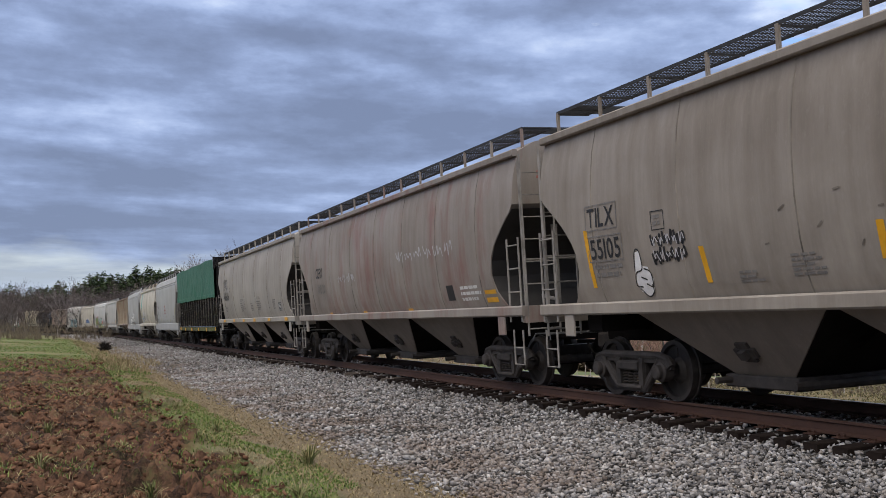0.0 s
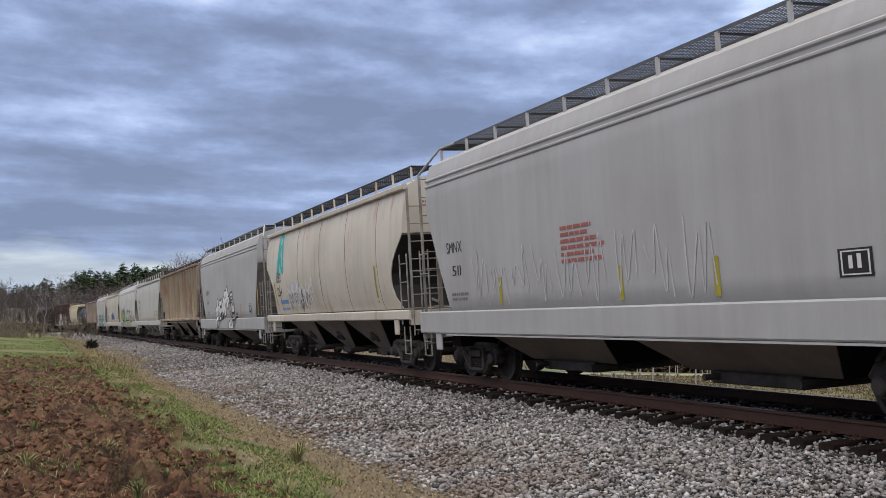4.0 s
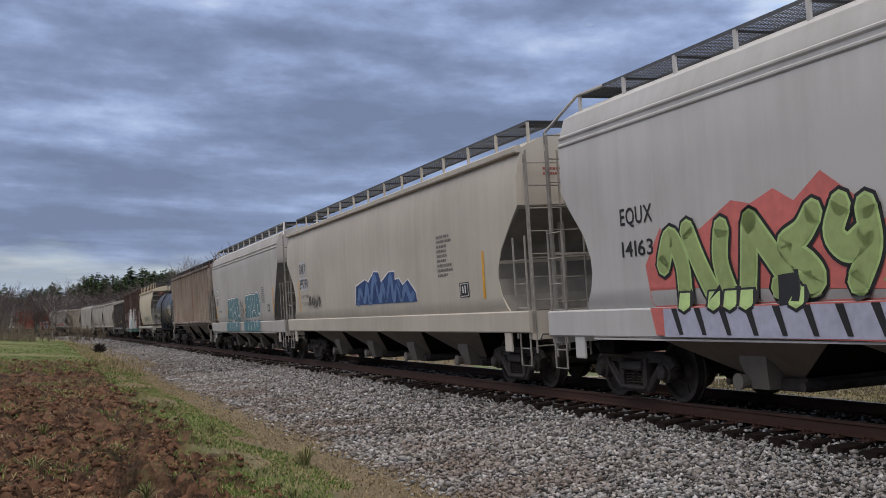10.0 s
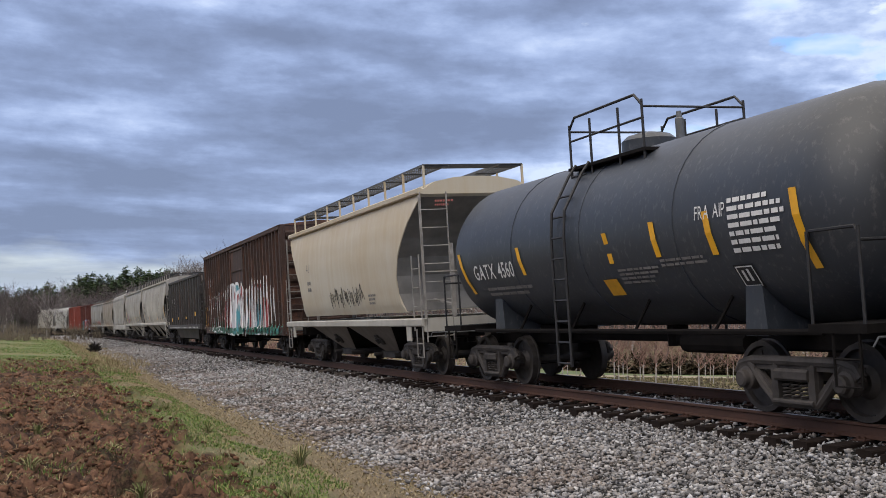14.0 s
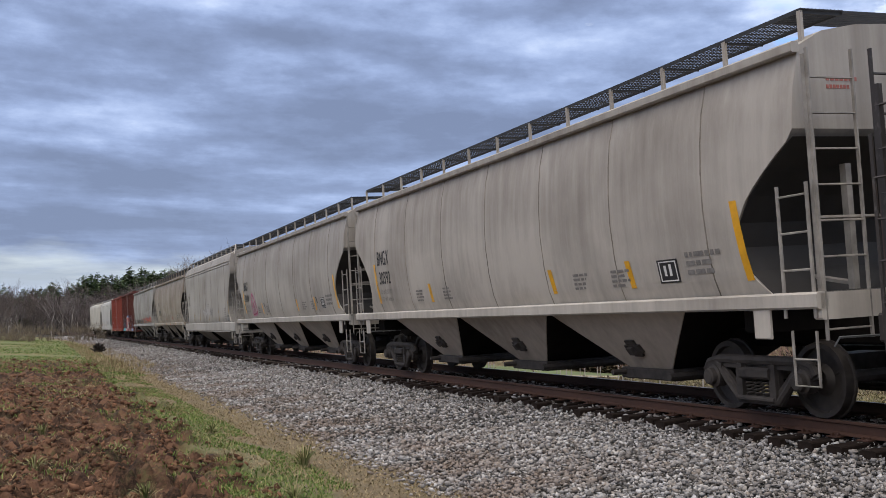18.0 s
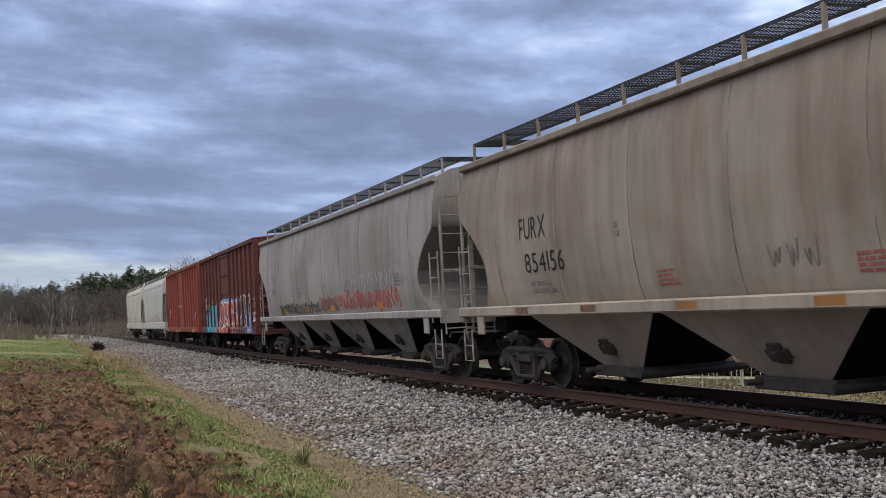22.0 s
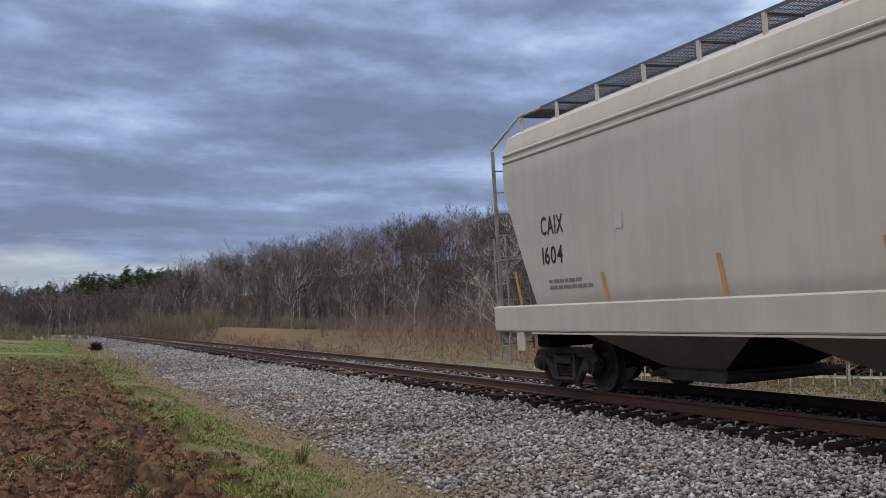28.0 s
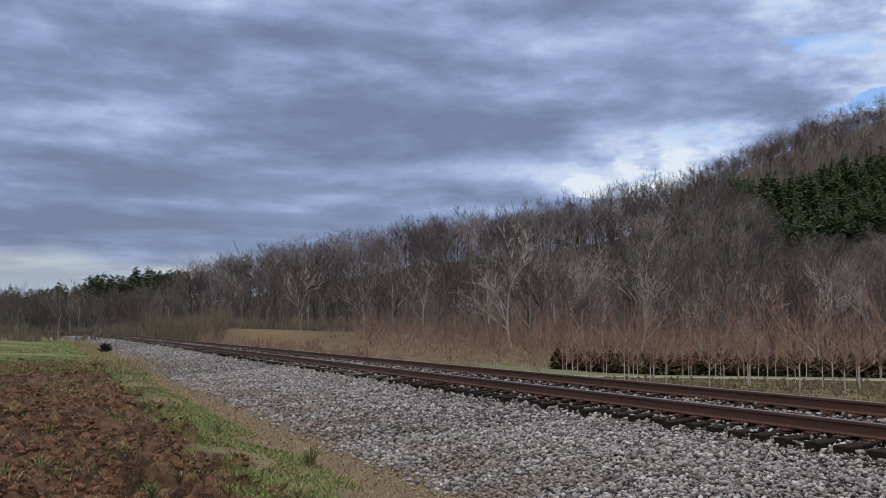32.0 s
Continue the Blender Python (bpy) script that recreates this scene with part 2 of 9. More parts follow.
def paint(name, base, grime=0.35, rust=0.0, stain=(0.16, 0.135, 0.11), rough=0.5, rust_at=0.60, rust_colour=(0.17, 0.065, 0.035), panel=None, top=0.0):
    """Car paint: rain streaks, broad dusty patches, and rust where there is any."""
    n = Net(name)
    o = n.put("ShaderNodeObjectInfo").outputs["Random"]
    shift = n.put("ShaderNodeCombineXYZ", [(0, n.maths("MULTIPLY", o, 37.0)), (1, n.maths("MULTIPLY", o, 11.0)), (2, n.maths("MULTIPLY", o, 5.0))]).outputs[0]

    def at(scale):
        c = n.put("ShaderNodeTexCoord").outputs["Object"]
        v = n.put("ShaderNodeVectorMath", [(0, c), (1, shift)], operation="ADD").outputs[0]
        return n.put("ShaderNodeMapping", [(0, v), ("Scale", scale)]).outputs[0]
    streak = n.noise(1.0, 6, 0.6, at((4.2, 4.2, 0.22)))
    broad = n.noise(1.0, 4, 0.5, at((0.45, 0.45, 0.5)))
    fine = n.noise(14.0, 5, 0.65, at((1, 1, 0.5)))
    f = n.maths("ADD", n.maths("MULTIPLY", streak, 0.34), n.maths("ADD", n.maths("MULTIPLY", broad, 0.55), n.maths("MULTIPLY", fine, 0.12)))
    dirt = n.maths("MULTIPLY", n.steps(f, [(0.42, 0.0), (0.66, 1.0)]), grime)
    colour = n.mix(dirt, base, stain)
    if panel or top:
        own = n.put("ShaderNodeSeparateXYZ", [(0, n.put("ShaderNodeTexCoord").outputs["Object"])])
    if panel:
        tone = n.put("ShaderNodeTexWhiteNoise", [(1, n.maths("FLOOR", n.maths("DIVIDE", n.maths("ADD", own.outputs[0], panel[1]), panel[0])))])
        tone.noise_dimensions = "1D"
        colour = n.mix(n.maths("MULTIPLY", n.steps(tone.outputs[0], [(0.40, 0.0), (0.95, 1.0)]), 0.6), colour, stain)
    if top:
        stained = n.maths("MULTIPLY", n.put("ShaderNodeMapRange", [(0, n.maths("ADD", own.outputs[2], n.maths("MULTIPLY", broad, 1.6))), (1, 2.5), (2, 4.3)]).outputs[0], top)
        colour = n.mix(n.maths("MULTIPLY", stained, n.maths("ADD", n.maths("MULTIPLY", streak, 0.7), 0.3, True)), colour, stain)
    colour = n.mix(n.maths("MULTIPLY", n.steps(fine, [(0.55, 0.0), (0.8, 1.0)]), 0.12), colour, (0.7, 0.68, 0.64))
    if rust > 0:
        g = n.maths("ADD", n.maths("MULTIPLY", n.noise(1.0, 7, 0.65, at((1.3, 1.3, 0.42))), 0.75), n.maths("MULTIPLY", streak, 0.25))
        r = n.maths("MULTIPLY", n.steps(g, [(rust_at - 0.10, 0.0), (rust_at + 0.04, 1.0)]), rust)
        deep = n.mix(fine, rust_colour, tuple(c * 1.9 for c in rust_colour))
        colour = n.mix(r, colour, deep)
    n.bump(n.maths("ADD", n.maths("MULTIPLY", fine, 0.3), broad), 0.12, 0.03)
    return n.done(colour, n.maths("ADD", rough, n.maths("MULTIPLY", dirt, 0.3)))


M_IRON = plain("dusty_cast_iron", (0.050, 0.043, 0.039), 0.75, 0.1, 0.45, 9)
M_WHEEL = plain("worn_wheel_steel", (0.046, 0.040, 0.037), 0.6, 0.35, 0.4, 8)
# near-black and dull: the gloom under the cars is put into this colour
M_UNDER = plain("underframe_grime_and_shade", (0.011, 0.0095, 0.009), 0.9, 0.0, 0.4, 4)
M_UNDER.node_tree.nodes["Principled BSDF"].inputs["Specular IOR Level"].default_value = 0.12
M_GRATE = plain("galvanised_grating", (0.14, 0.145, 0.15), 0.6, 0.5, 0.2, 9)
M_BOARD = plain("dark_steel_grating", (0.040, 0.042, 0.046), 0.65, 0.3, 0.25, 9)
M_GRIMY = plain("grimy_grey_steel", (0.25, 0.235, 0.215), 0.7, 0.0, 0.45, 5)
M_SEAM = plain("grimy_weld_line", (0.215, 0.19, 0.16), 0.8, 0.0, 0.6, 3)
# bay sides face down: their weaker light is put into this darker paint
M_BAY = paint("bay_paint_dimmed_by_tilt", (0.20, 0.166, 0.137), 0.55, 0.0, (0.09, 0.072, 0.06))
# paler copy, lifted to stand for light thrown up by the ballast
M_BAY_PALE = paint("bay_paint_lifted_for_bounce", (0.50, 0.435, 0.365), 0.6, 0.0, (0.15, 0.115, 0.09))
M_YELLOW = plain("yellow_reflector", (0.75, 0.38, 0.02), 0.35, 0.0, 0.12, 12)
M_BLACK = plain("black_lettering", (0.018, 0.018, 0.02), 0.6, 0.0, 0.3, 20)
M_WHITE = plain("white_lettering", (0.70, 0.70, 0.68), 0.6, 0.0, 0.12, 20)
M_FAINT = plain("faded_lettering", (0.20, 0.19, 0.18), 0.7, 0.0, 0.3, 25)
# grey darkened to hold the shade of the recessed car ends
M_SLOPE = plain("slope_grey_in_shade", (0.19, 0.18, 0.165), 0.75, 0.0, 0.4, 2)
# near-black: black paint on some cars, painted shade of the end openings on others
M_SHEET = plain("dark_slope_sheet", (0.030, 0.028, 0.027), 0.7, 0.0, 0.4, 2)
M_REDTEXT = plain("red_notice", (0.34, 0.11, 0.09), 0.6, 0.0, 0.2, 20)
M_DIAL = plain("grey_plate", (0.12, 0.12, 0.125), 0.6)


# ---- ground ----
def nearest(x, y):
    """s and lateral distance (far side positive) of plan points, by arrays."""
    pick = slice(0, None, 4)
    lx, ly, ls, lt = LINE_X[pick], LINE_Y[pick], S_LINE[pick], _turn[pick]
    s, lat = np.empty_like(x), np.empty_like(x)
    for i in range(0, len(x), 4000):
        dx, dy = x[i:i + 4000, None] - lx, y[i:i + 4000, None] - ly
        k = np.argmin(dx * dx + dy * dy, axis=1)
        ex, ey = x[i:i + 4000] - lx[k], y[i:i + 4000] - ly[k]
        c, d = np.cos(lt[k]), np.sin(lt[k])
        s[i:i + 4000], lat[i:i + 4000] = ls[k] + ex * c + ey * d, ex * d - ey * c
    return s, lat


def smooth(a, b, x):
    t = np.clip((x - a) / (b - a), 0, 1)
    return t * t * (3 - 2 * t)


def hill(x, y):
    """The height of the wooded ridge beyond the line."""
    far = np.hypot(x, y)
    az = np.degrees(np.arctan2(x, y))
    crest = np.interp(az, [-40, -24, -17, -14, -12, -6, 0, 6, 10, 14, 16, 18, 23, 27, 60], [13, 17.5, 12.5, 9.5, 11.5, 18, 22.5, 25, 28, 31.5, 24, 11, 11, 12, 12])
    beyond = np.interp(az, [-2, 4, 8, 11, 13, 14.9, 18.9, 22.9, 27, 60], [0, 30, 52, 68, 80, 93, 112, 123, 131, 140])
    foot = np.interp(az, [-40, -20, -10, 0, 10, 25, 60], [230, 215, 200, 175, 160, 150, 150])
    return crest * smooth(foot - 15, foot + 130, far) ** 0.9 + np.maximum(beyond - crest, 0) * smooth(270, 620, far) * (1 - 0.9 * smooth(720, 1600, far))


def height(x, y):
    s, lat = nearest(x, y)
    rail = GRADE * np.clip(s, -80, 420)
    near = np.interp(lat, [-60, -25, -9.7, -6.8, -6.2, -5.5, -1.75, -1.38, -1.08, -0.7, 0.7, 1.3, 1.75, 4.0, 6.0], [-0.4, -0.70, -0.76, -0.80, -0.88, -0.84, -0.50, -0.44, -0.33, -0.29, -0.16, -0.12, -0.16, -0.8, -1.2])
    left = rail + near
    field = -0.75 + 5.4 * smooth(95, 172, y - 0.9 * x)
    blend = smooth(3.5, 14, lat)
    z = left * (1 - blend) + np.minimum(field, 99) * blend
    z = z + hill(x, y) * smooth(12, 60, lat)
    back = smooth(15, 60, -y)
    return z * (1 - 0.5 * back), s, lat


def grain(x, y, cell, seed):
    """Smooth random values from 0 to 1 over the plan, in cells of that size."""
    u, v = x / cell, y / cell
    i, j = np.floor(u).astype(np.int64), np.floor(v).astype(np.int64)
    fu, fv = u - i, v - j
    fu, fv = fu * fu * (3 - 2 * fu), fv * fv * (3 - 2 * fv)

    def pick(a, b):
        h = np.sin(a * 127.1 + b * 311.7 + seed * 74.7) * 43758.5453
        return h - np.floor(h)
    return (pick(i, j) * (1 - fu) + pick(i + 1, j) * fu) * (1 - fv) + (pick(i, j + 1) * (1 - fu) + pick(i + 1, j + 1) * fu) * fv


def tilth(x, y, s, lat):
    """How far the ploughed soil stands over the level ground, and where it lies."""
    fray = (grain(x, y, 0.7, 9) - 0.5) * 0.9 + (grain(x, y, 0.25, 8) - 0.5) * 0.5
    soil = smooth(-7.1, -7.5, lat + fray) * smooth(84, 66, s + fray * 6)
    swell = 0.14 * (grain(x, y, 1.3, 1) - 0.5)
    lump = sum(h * np.abs(2 * grain(x + 0.7 * y, y - 0.7 * x, c, k) - 1) for c, h, k in ((0.75, 0.17, 2), (0.36, 0.19, 3), (0.19, 0.12, 4), (0.11, 0.06, 5)))
    return soil * (swell + lump - 0.23), soil


def ground_sheet():
    az = np.concatenate([np.arange(-180, -32, 4), np.arange(-32, -24, 0.5), np.arange(-24, 24.01, 0.11), np.arange(24.5, 32, 0.5), np.arange(32, 181, 4)])
    az[-1] = 180.0
    r = np.concatenate([np.linspace(0.0, 10, 9), 10 * 1.0062 ** np.arange(1, 309), np.geomspace(68.5, 760, 130), np.geomspace(800, 3500, 12)])
    A, R = np.meshgrid(np.radians(az), r)
    x, y = (R * np.sin(A)).ravel(), (R * np.cos(A)).ravel()
    z, s, lat = height(x, y)
    rng = np.random.default_rng(3)
    # ploughed soil is broken up in clods; the rest is nearly smooth
    rise, soil = tilth(x, y, s, lat)
    fine = smooth(110, 30, np.hypot(x, y))
    z = z + rise + (rng.random(len(x)) - 0.5) * (0.008 + 0.035 * soil * fine)
    n, m = len(az), len(r)
    i, j = np.meshgrid(np.arange(m - 1), np.arange(n - 1), indexing="ij")
    a = (i * n + j).ravel()
    me = mesh_of("ground", np.stack([x, y, z], 1), np.stack([a, a + 1, a + n + 1, a + n], 1), ground_material())
    for name, val in (("lat", lat), ("along", s)):
        me.attributes.new(name, "FLOAT", "POINT").data.foreach_set("value", val.astype(np.float32))
    return tagged(new("ground", me), "ploughed brown soil, thin grass, grey stone ballast bank", "ground", kind="structure")


def ground_material():
    n = Net("ground")
    geo = n.put("ShaderNodeNewGeometry").outputs["Position"]
    lat = n.put("ShaderNodeAttribute", attribute_name="lat").outputs["Fac"]
    along = n.put("ShaderNodeAttribute", attribute_name="along").outputs["Fac"]
    at = n.coords((1, 1, 1), "Object")
    wob = n.maths("MULTIPLY", n.maths("SUBTRACT", n.noise(0.9, 5, at=at), 0.5), 2.2)
    edge = n.maths("ADD", lat, wob)
    # soil; random near-black blotches stand in for the shade between clods
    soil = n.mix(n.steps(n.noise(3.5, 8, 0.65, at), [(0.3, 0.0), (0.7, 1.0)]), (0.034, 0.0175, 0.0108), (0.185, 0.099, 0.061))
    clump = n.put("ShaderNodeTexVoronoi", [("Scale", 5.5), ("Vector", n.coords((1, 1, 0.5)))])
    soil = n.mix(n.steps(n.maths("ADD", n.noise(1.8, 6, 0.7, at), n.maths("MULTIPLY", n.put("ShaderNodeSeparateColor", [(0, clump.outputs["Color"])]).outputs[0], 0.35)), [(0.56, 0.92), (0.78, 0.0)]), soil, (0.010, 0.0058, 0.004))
    soil = n.mix(n.steps(n.noise(26, 5, 0.7, at), [(0.45, 0.0), (0.75, 0.6)]), soil, (0.165, 0.092, 0.058))
    weeds = n.steps(n.maths("ADD", n.noise(0.55, 3, at=n.coords(shift=(7, 3, 0))), n.maths("MULTIPLY", n.noise(6, 3, at=at), 0.25)), [(0.63, 0.0), (0.73, 1.0)])
    soil = n.mix(n.maths("MULTIPLY", weeds, n.steps(n.noise(14, 5, 0.7, at), [(0.45, 0.0), (0.62, 0.5)])), soil, (0.070, 0.085, 0.032))
    # grass: green strip beside the soil, straw towards the stones, greener far off
    straw = n.mix(n.noise(5, 6, 0.7, at), (0.085, 0.068, 0.044), (0.225, 0.182, 0.122))
    green = n.mix(n.noise(7, 6, 0.7, at), (0.058, 0.080, 0.030), (0.160, 0.200, 0.075))
    mixer = n.steps(n.maths("ADD", edge, n.maths("MULTIPLY", n.noise(0.5, 3, at=at), 1.4)), [(0.0, 0), (1.0, 1)])
    dry = n.put("ShaderNodeMapRange", [(0, n.maths("ADD", edge, n.maths("MULTIPLY", n.noise(0.35, 2, at=at), 1.2))), (1, -7.0), (2, -6.1)]).outputs[0]
    grass = n.mix(dry, green, straw)
    soft = n.put("ShaderNodeMapRange", [(0, edge), (1, -7.6), (2, -7.2)]).outputs[0]
    far = n.put("ShaderNodeMapRange", [(0, n.maths("ADD", along, n.maths("MULTIPLY", wob, 4.0))), (1, 66.0), (2, 84.0)]).outputs[0]
    patch = n.steps(n.noise(0.22, 7, 0.75, n.coords((1, 1, 1), "Object", (3, 3, 0))), [(0.44, 0.0), (0.56, 1.0)])
    grass = n.mix(n.maths("MULTIPLY", far, n.maths("MULTIPLY", patch, 0.8)), grass, n.mix(n.noise(3, 6, 0.7, at), (0.12, 0.10, 0.055), (0.23, 0.20, 0.105)))
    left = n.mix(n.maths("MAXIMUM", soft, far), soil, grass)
    # stones; the shade in the gaps between them is multiplied into the colour
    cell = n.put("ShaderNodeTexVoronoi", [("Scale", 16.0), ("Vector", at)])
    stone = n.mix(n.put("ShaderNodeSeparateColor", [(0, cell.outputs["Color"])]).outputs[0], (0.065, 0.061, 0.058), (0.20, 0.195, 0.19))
    gap_shade = n.steps(cell.outputs["Distance"], [(0.15, 1.0), (0.6, 0.12)])
    stone = n.mix(1.0, stone, gap_shade, "MULTIPLY")
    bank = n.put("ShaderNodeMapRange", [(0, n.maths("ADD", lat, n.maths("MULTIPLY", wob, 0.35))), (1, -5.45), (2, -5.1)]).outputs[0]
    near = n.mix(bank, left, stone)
    # the low field on the far side
    mead = n.mix(n.steps(n.noise(0.8, 7, 0.7, at), [(0.38, 0.0), (0.62, 1.0)]), (0.070, 0.064, 0.032), (0.185, 0.148, 0.088))
    leaf = n.mix(n.noise(0.6, 6, 0.7, at), (0.034, 0.028, 0.027), (0.078, 0.064, 0.060))
    sx = n.put("ShaderNodeSeparateXYZ", [(0, geo)])
    wood = n.put("ShaderNodeMapRange", [(0, sx.outputs[2]), (1, 4.6), (2, 6.0)]).outputs[0]
    tan = n.put("ShaderNodeMapRange", [(0, n.maths("ADD", sx.outputs[2], n.maths("MULTIPLY", n.noise(0.05, 3, at=at), 1.5))), (1, 2.9), (2, 3.7)]).outputs[0]
    bear = n.maths("DIVIDE", sx.outputs[0], n.maths("MAXIMUM", sx.outputs[1], 1.0))
    bear = n.maths("ABSOLUTE", n.maths("ADD", bear, 0.160))
    bear = n.put("ShaderNodeMapRange", [(0, n.maths("ADD", bear, n.maths("MULTIPLY", n.noise(0.12, 3, at=at), 0.04))), (1, 0.062), (2, 0.030)]).outputs[0]
    mead = n.mix(n.maths("MULTIPLY", tan, 0.75), mead, n.mix(n.noise(0.5, 5, at=at), (0.080, 0.066, 0.038), (0.150, 0.112, 0.066)))
    mead = n.mix(n.maths("MULTIPLY", tan, bear), mead, n.mix(n.noise(0.4, 4, at=at), (0.12, 0.082, 0.045), (0.205, 0.14, 0.08)))
    right = n.mix(wood, mead, leaf)
    over = n.put("ShaderNodeMapRange", [(0, n.maths("ADD", lat, wob)), (1, 4.0), (2, 5.5)]).outputs[0]
    colour = n.mix(over, near, right)
    h = n.maths("ADD", n.maths("MULTIPLY", n.noise(9, 8, 0.7, at), 0.6), n.maths("MULTIPLY", n.maths("MULTIPLY", cell.outputs["Distance"], -0.8), bank))
    n.bump(h, 0.9, 0.06)
    return n.done(colour, 0.95, spec=0.2)


ground_sheet()


# ---- lettering ----
GLYPHS = {}


def glyphs(style):
    """Flat outlines of the built-in letters, by character: corners and faces; style is how far the edge is grown."""
    style = min((0.0, 0.012, 0.03, 0.06, 0.085, 0.11), key=lambda q: abs(q - style))
    if style in GLYPHS:
        return GLYPHS[style]
    out, made = {}, []
    for ch in "ABCDEFGHIJKLMNOPQRSTUVWXYZ0123456789.":
        cu = bpy.data.curves.new("letter", "FONT")
        cu.offset, cu.resolution_u, cu.body = style, 3, ch
        made.append((ch, new("letter", cu)))
    dg = bpy.context.evaluated_depsgraph_get()
    for ch, ob in made:
        me = bpy.data.meshes.new_from_object(ob.evaluated_get(dg))
        out[ch] = (np.array([p.co[:2] for p in me.vertices]), [tuple(p.vertices) for p in me.polygons])
        bpy.data.meshes.remove(me)
    for ch, ob in made:
        cu = ob.data
        bpy.data.objects.remove(ob)
        bpy.data.curves.remove(cu)
    GLYPHS[style] = out
    return out


for _style in (0.0, 0.012, 0.03, 0.06, 0.085, 0.11):
    glyphs(_style)


def word(text, style=0.0, gap=0.09, wild=0.0, seed=1, narrow=1.0):
    """The letters of a word side by side, about 0.7 high; wild tips and lifts them."""
    rnd = random.Random(seed)
    pts, faces, x = [], [], 0.0
    plainset, glyphset = glyphs(0.0), glyphs(style)
    for ch in text:
        turn, lift, grow = rnd.uniform(-wild, wild), rnd.uniform(-wild, wild) * 0.35, 1 + rnd.uniform(-wild, wild) * 0.6
        if ch == " ":
            x += 0.4
            continue
        v0 = plainset[ch][0]
        lo, hi = v0[:, 0].min(), v0[:, 0].max()
        v, f = glyphset[ch]
        c, s = math.cos(turn), math.sin(turn)
        n = len(pts)
        for a, b in v:
            a, b = (a - (lo + hi) / 2) * narrow, (b - 0.35) * grow
            pts.append((x + (hi - lo) * narrow / 2 + a * c - b * s, 0.35 + lift + a * s + b * c))
        faces += [tuple(i + n for i in g) for g in f]
        x += (hi - lo) * narrow + gap
    return np.array(pts), faces, x - gap


class Side:
    """The near side of a car: lays flat patterns on its surface. half(z) gives its half width."""

    def __init__(self, car, half, shift=0.0):
        self.car, self.half, self.shift, self.steps = car, half, shift, []

    def cut(self, pts, faces):
        """Cuts a pattern where posts and doors stand proud, and gives each piece the depth of what it lies on."""
        bm = bmesh.new()
        vs = [bm.verts.new((x, 0, z)) for x, z in pts]
        for f in faces:
            try:
                bm.faces.new([vs[i] for i in f])
            except ValueError:
                pass
        lo, hi = min(x for x, z in pts), max(x for x, z in pts)
        for x0, x1, out in self.steps:
            for x in (x0, x1):
                if lo < x < hi:
                    bmesh.ops.bisect_plane(bm, geom=bm.verts[:] + bm.edges[:] + bm.faces[:], plane_co=(x, 0, 0), plane_no=(1, 0, 0))
        new_pts, new_faces = [], []
        for f in bm.faces:
            c = f.calc_center_median().x
            deep = max([out for x0, x1, out in self.steps if x0 < c < x1], default=0.0)
            n = len(new_pts)
            new_pts += [(v.co.x, v.co.z, deep) for v in f.verts]
            new_faces.append(tuple(range(n, len(new_pts))))
        bm.free()
        return new_pts, new_faces

    def lay(self, name, pts, faces, material, lift=0.008, label=""):
        me = bpy.data.meshes.new(name)
        pts = [(x + self.shift, z) for x, z in pts]
        if self.steps:
            pts, faces = self.cut(pts, faces)
        else:
            pts = [(x, z, 0.0) for x, z in pts]
        me.from_pydata([(x, -(self.half(z) + lift + d), z) for x, z, d in pts], [], faces)
        me.materials.append(material)
        ob = new(name, me)
        ob.parent = self.car
        if label:
            tagged(ob, label)
        return ob

    def text(self, text, x0, x1, z0, z1, material, style=0.012, gap=0.12, lift=0.008):
        pts, faces, w = word(text, style, gap)
        return self.lay("lettering", [(x0 + a / w * (x1 - x0), z0 + b / 0.7 * (z1 - z0)) for a, b in pts], faces, material, lift)

    def slab(self, name, x0, x1, z0, z1, material, lean=0.0, lift=0.008, label=""):
        n = max(1, int((z1 - z0) / 0.25))
        pts, faces = [], []
        for i in range(n + 1):
            q = i / n
            pts += [(x0 + lean * q, z0 + q * (z1 - z0)), (x1 + lean * q, z0 + q * (z1 - z0))]
        faces = [(2 * i, 2 * i + 1, 2 * i + 3, 2 * i + 2) for i in range(n)]
        return self.lay(name, pts, faces, material, lift, label)

    def bars(self, x0, x1, z0, z1, rows, material, seed=1):
        """Small print as plain bars."""
        rnd = random.Random(seed)
        pts, faces = [], []
        h = (z1 - z0) / rows
        for i in range(rows):
            x, end = x0, x0 + (x1 - x0) * rnd.uniform(0.6, 1.0)
            while x < end - 0.02:
                w = min(rnd.uniform(0.06, 0.22) * max(1, (x1 - x0)), end - x)
                n = len(pts)
                a, b = z1 - (i + 0.75) * h, z1 - (i + 0.2) * h
                pts += [(x, a), (x + w, a), (x + w, b), (x, b)]
                faces.append((n, n + 1, n + 2, n + 3))
                x += w + 0.03
        return self.lay("small_print", pts, faces, material)

    def plate(self, x0, x1, z0, z1):
        """The black consolidated stencil with its white frame and columns."""
        self.slab("stencil_plate", x0, x1, z0, z1, M_BLACK)
        w, h = x1 - x0, z1 - z0
        pts, faces = [], []
        for a, b, c, d in ((0.08, 0.92, 0.88, 0.93), (0.08, 0.92, 0.07, 0.12), (0.08, 0.13, 0.1, 0.9), (0.87, 0.92, 0.1, 0.9), (0.3, 0.42, 0.3, 0.75), (0.55, 0.67, 0.3, 0.8)):
            n = len(pts)
            pts += [(x0 + a * w, z0 + c * h), (x0 + b * w, z0 + c * h), (x0 + b * w, z0 + d * h), (x0 + a * w, z0 + d * h)]
            faces.append((n, n + 1, n + 2, n + 3))
        self.lay("stencil_lines", pts, faces, M_WHITE, 0.011)

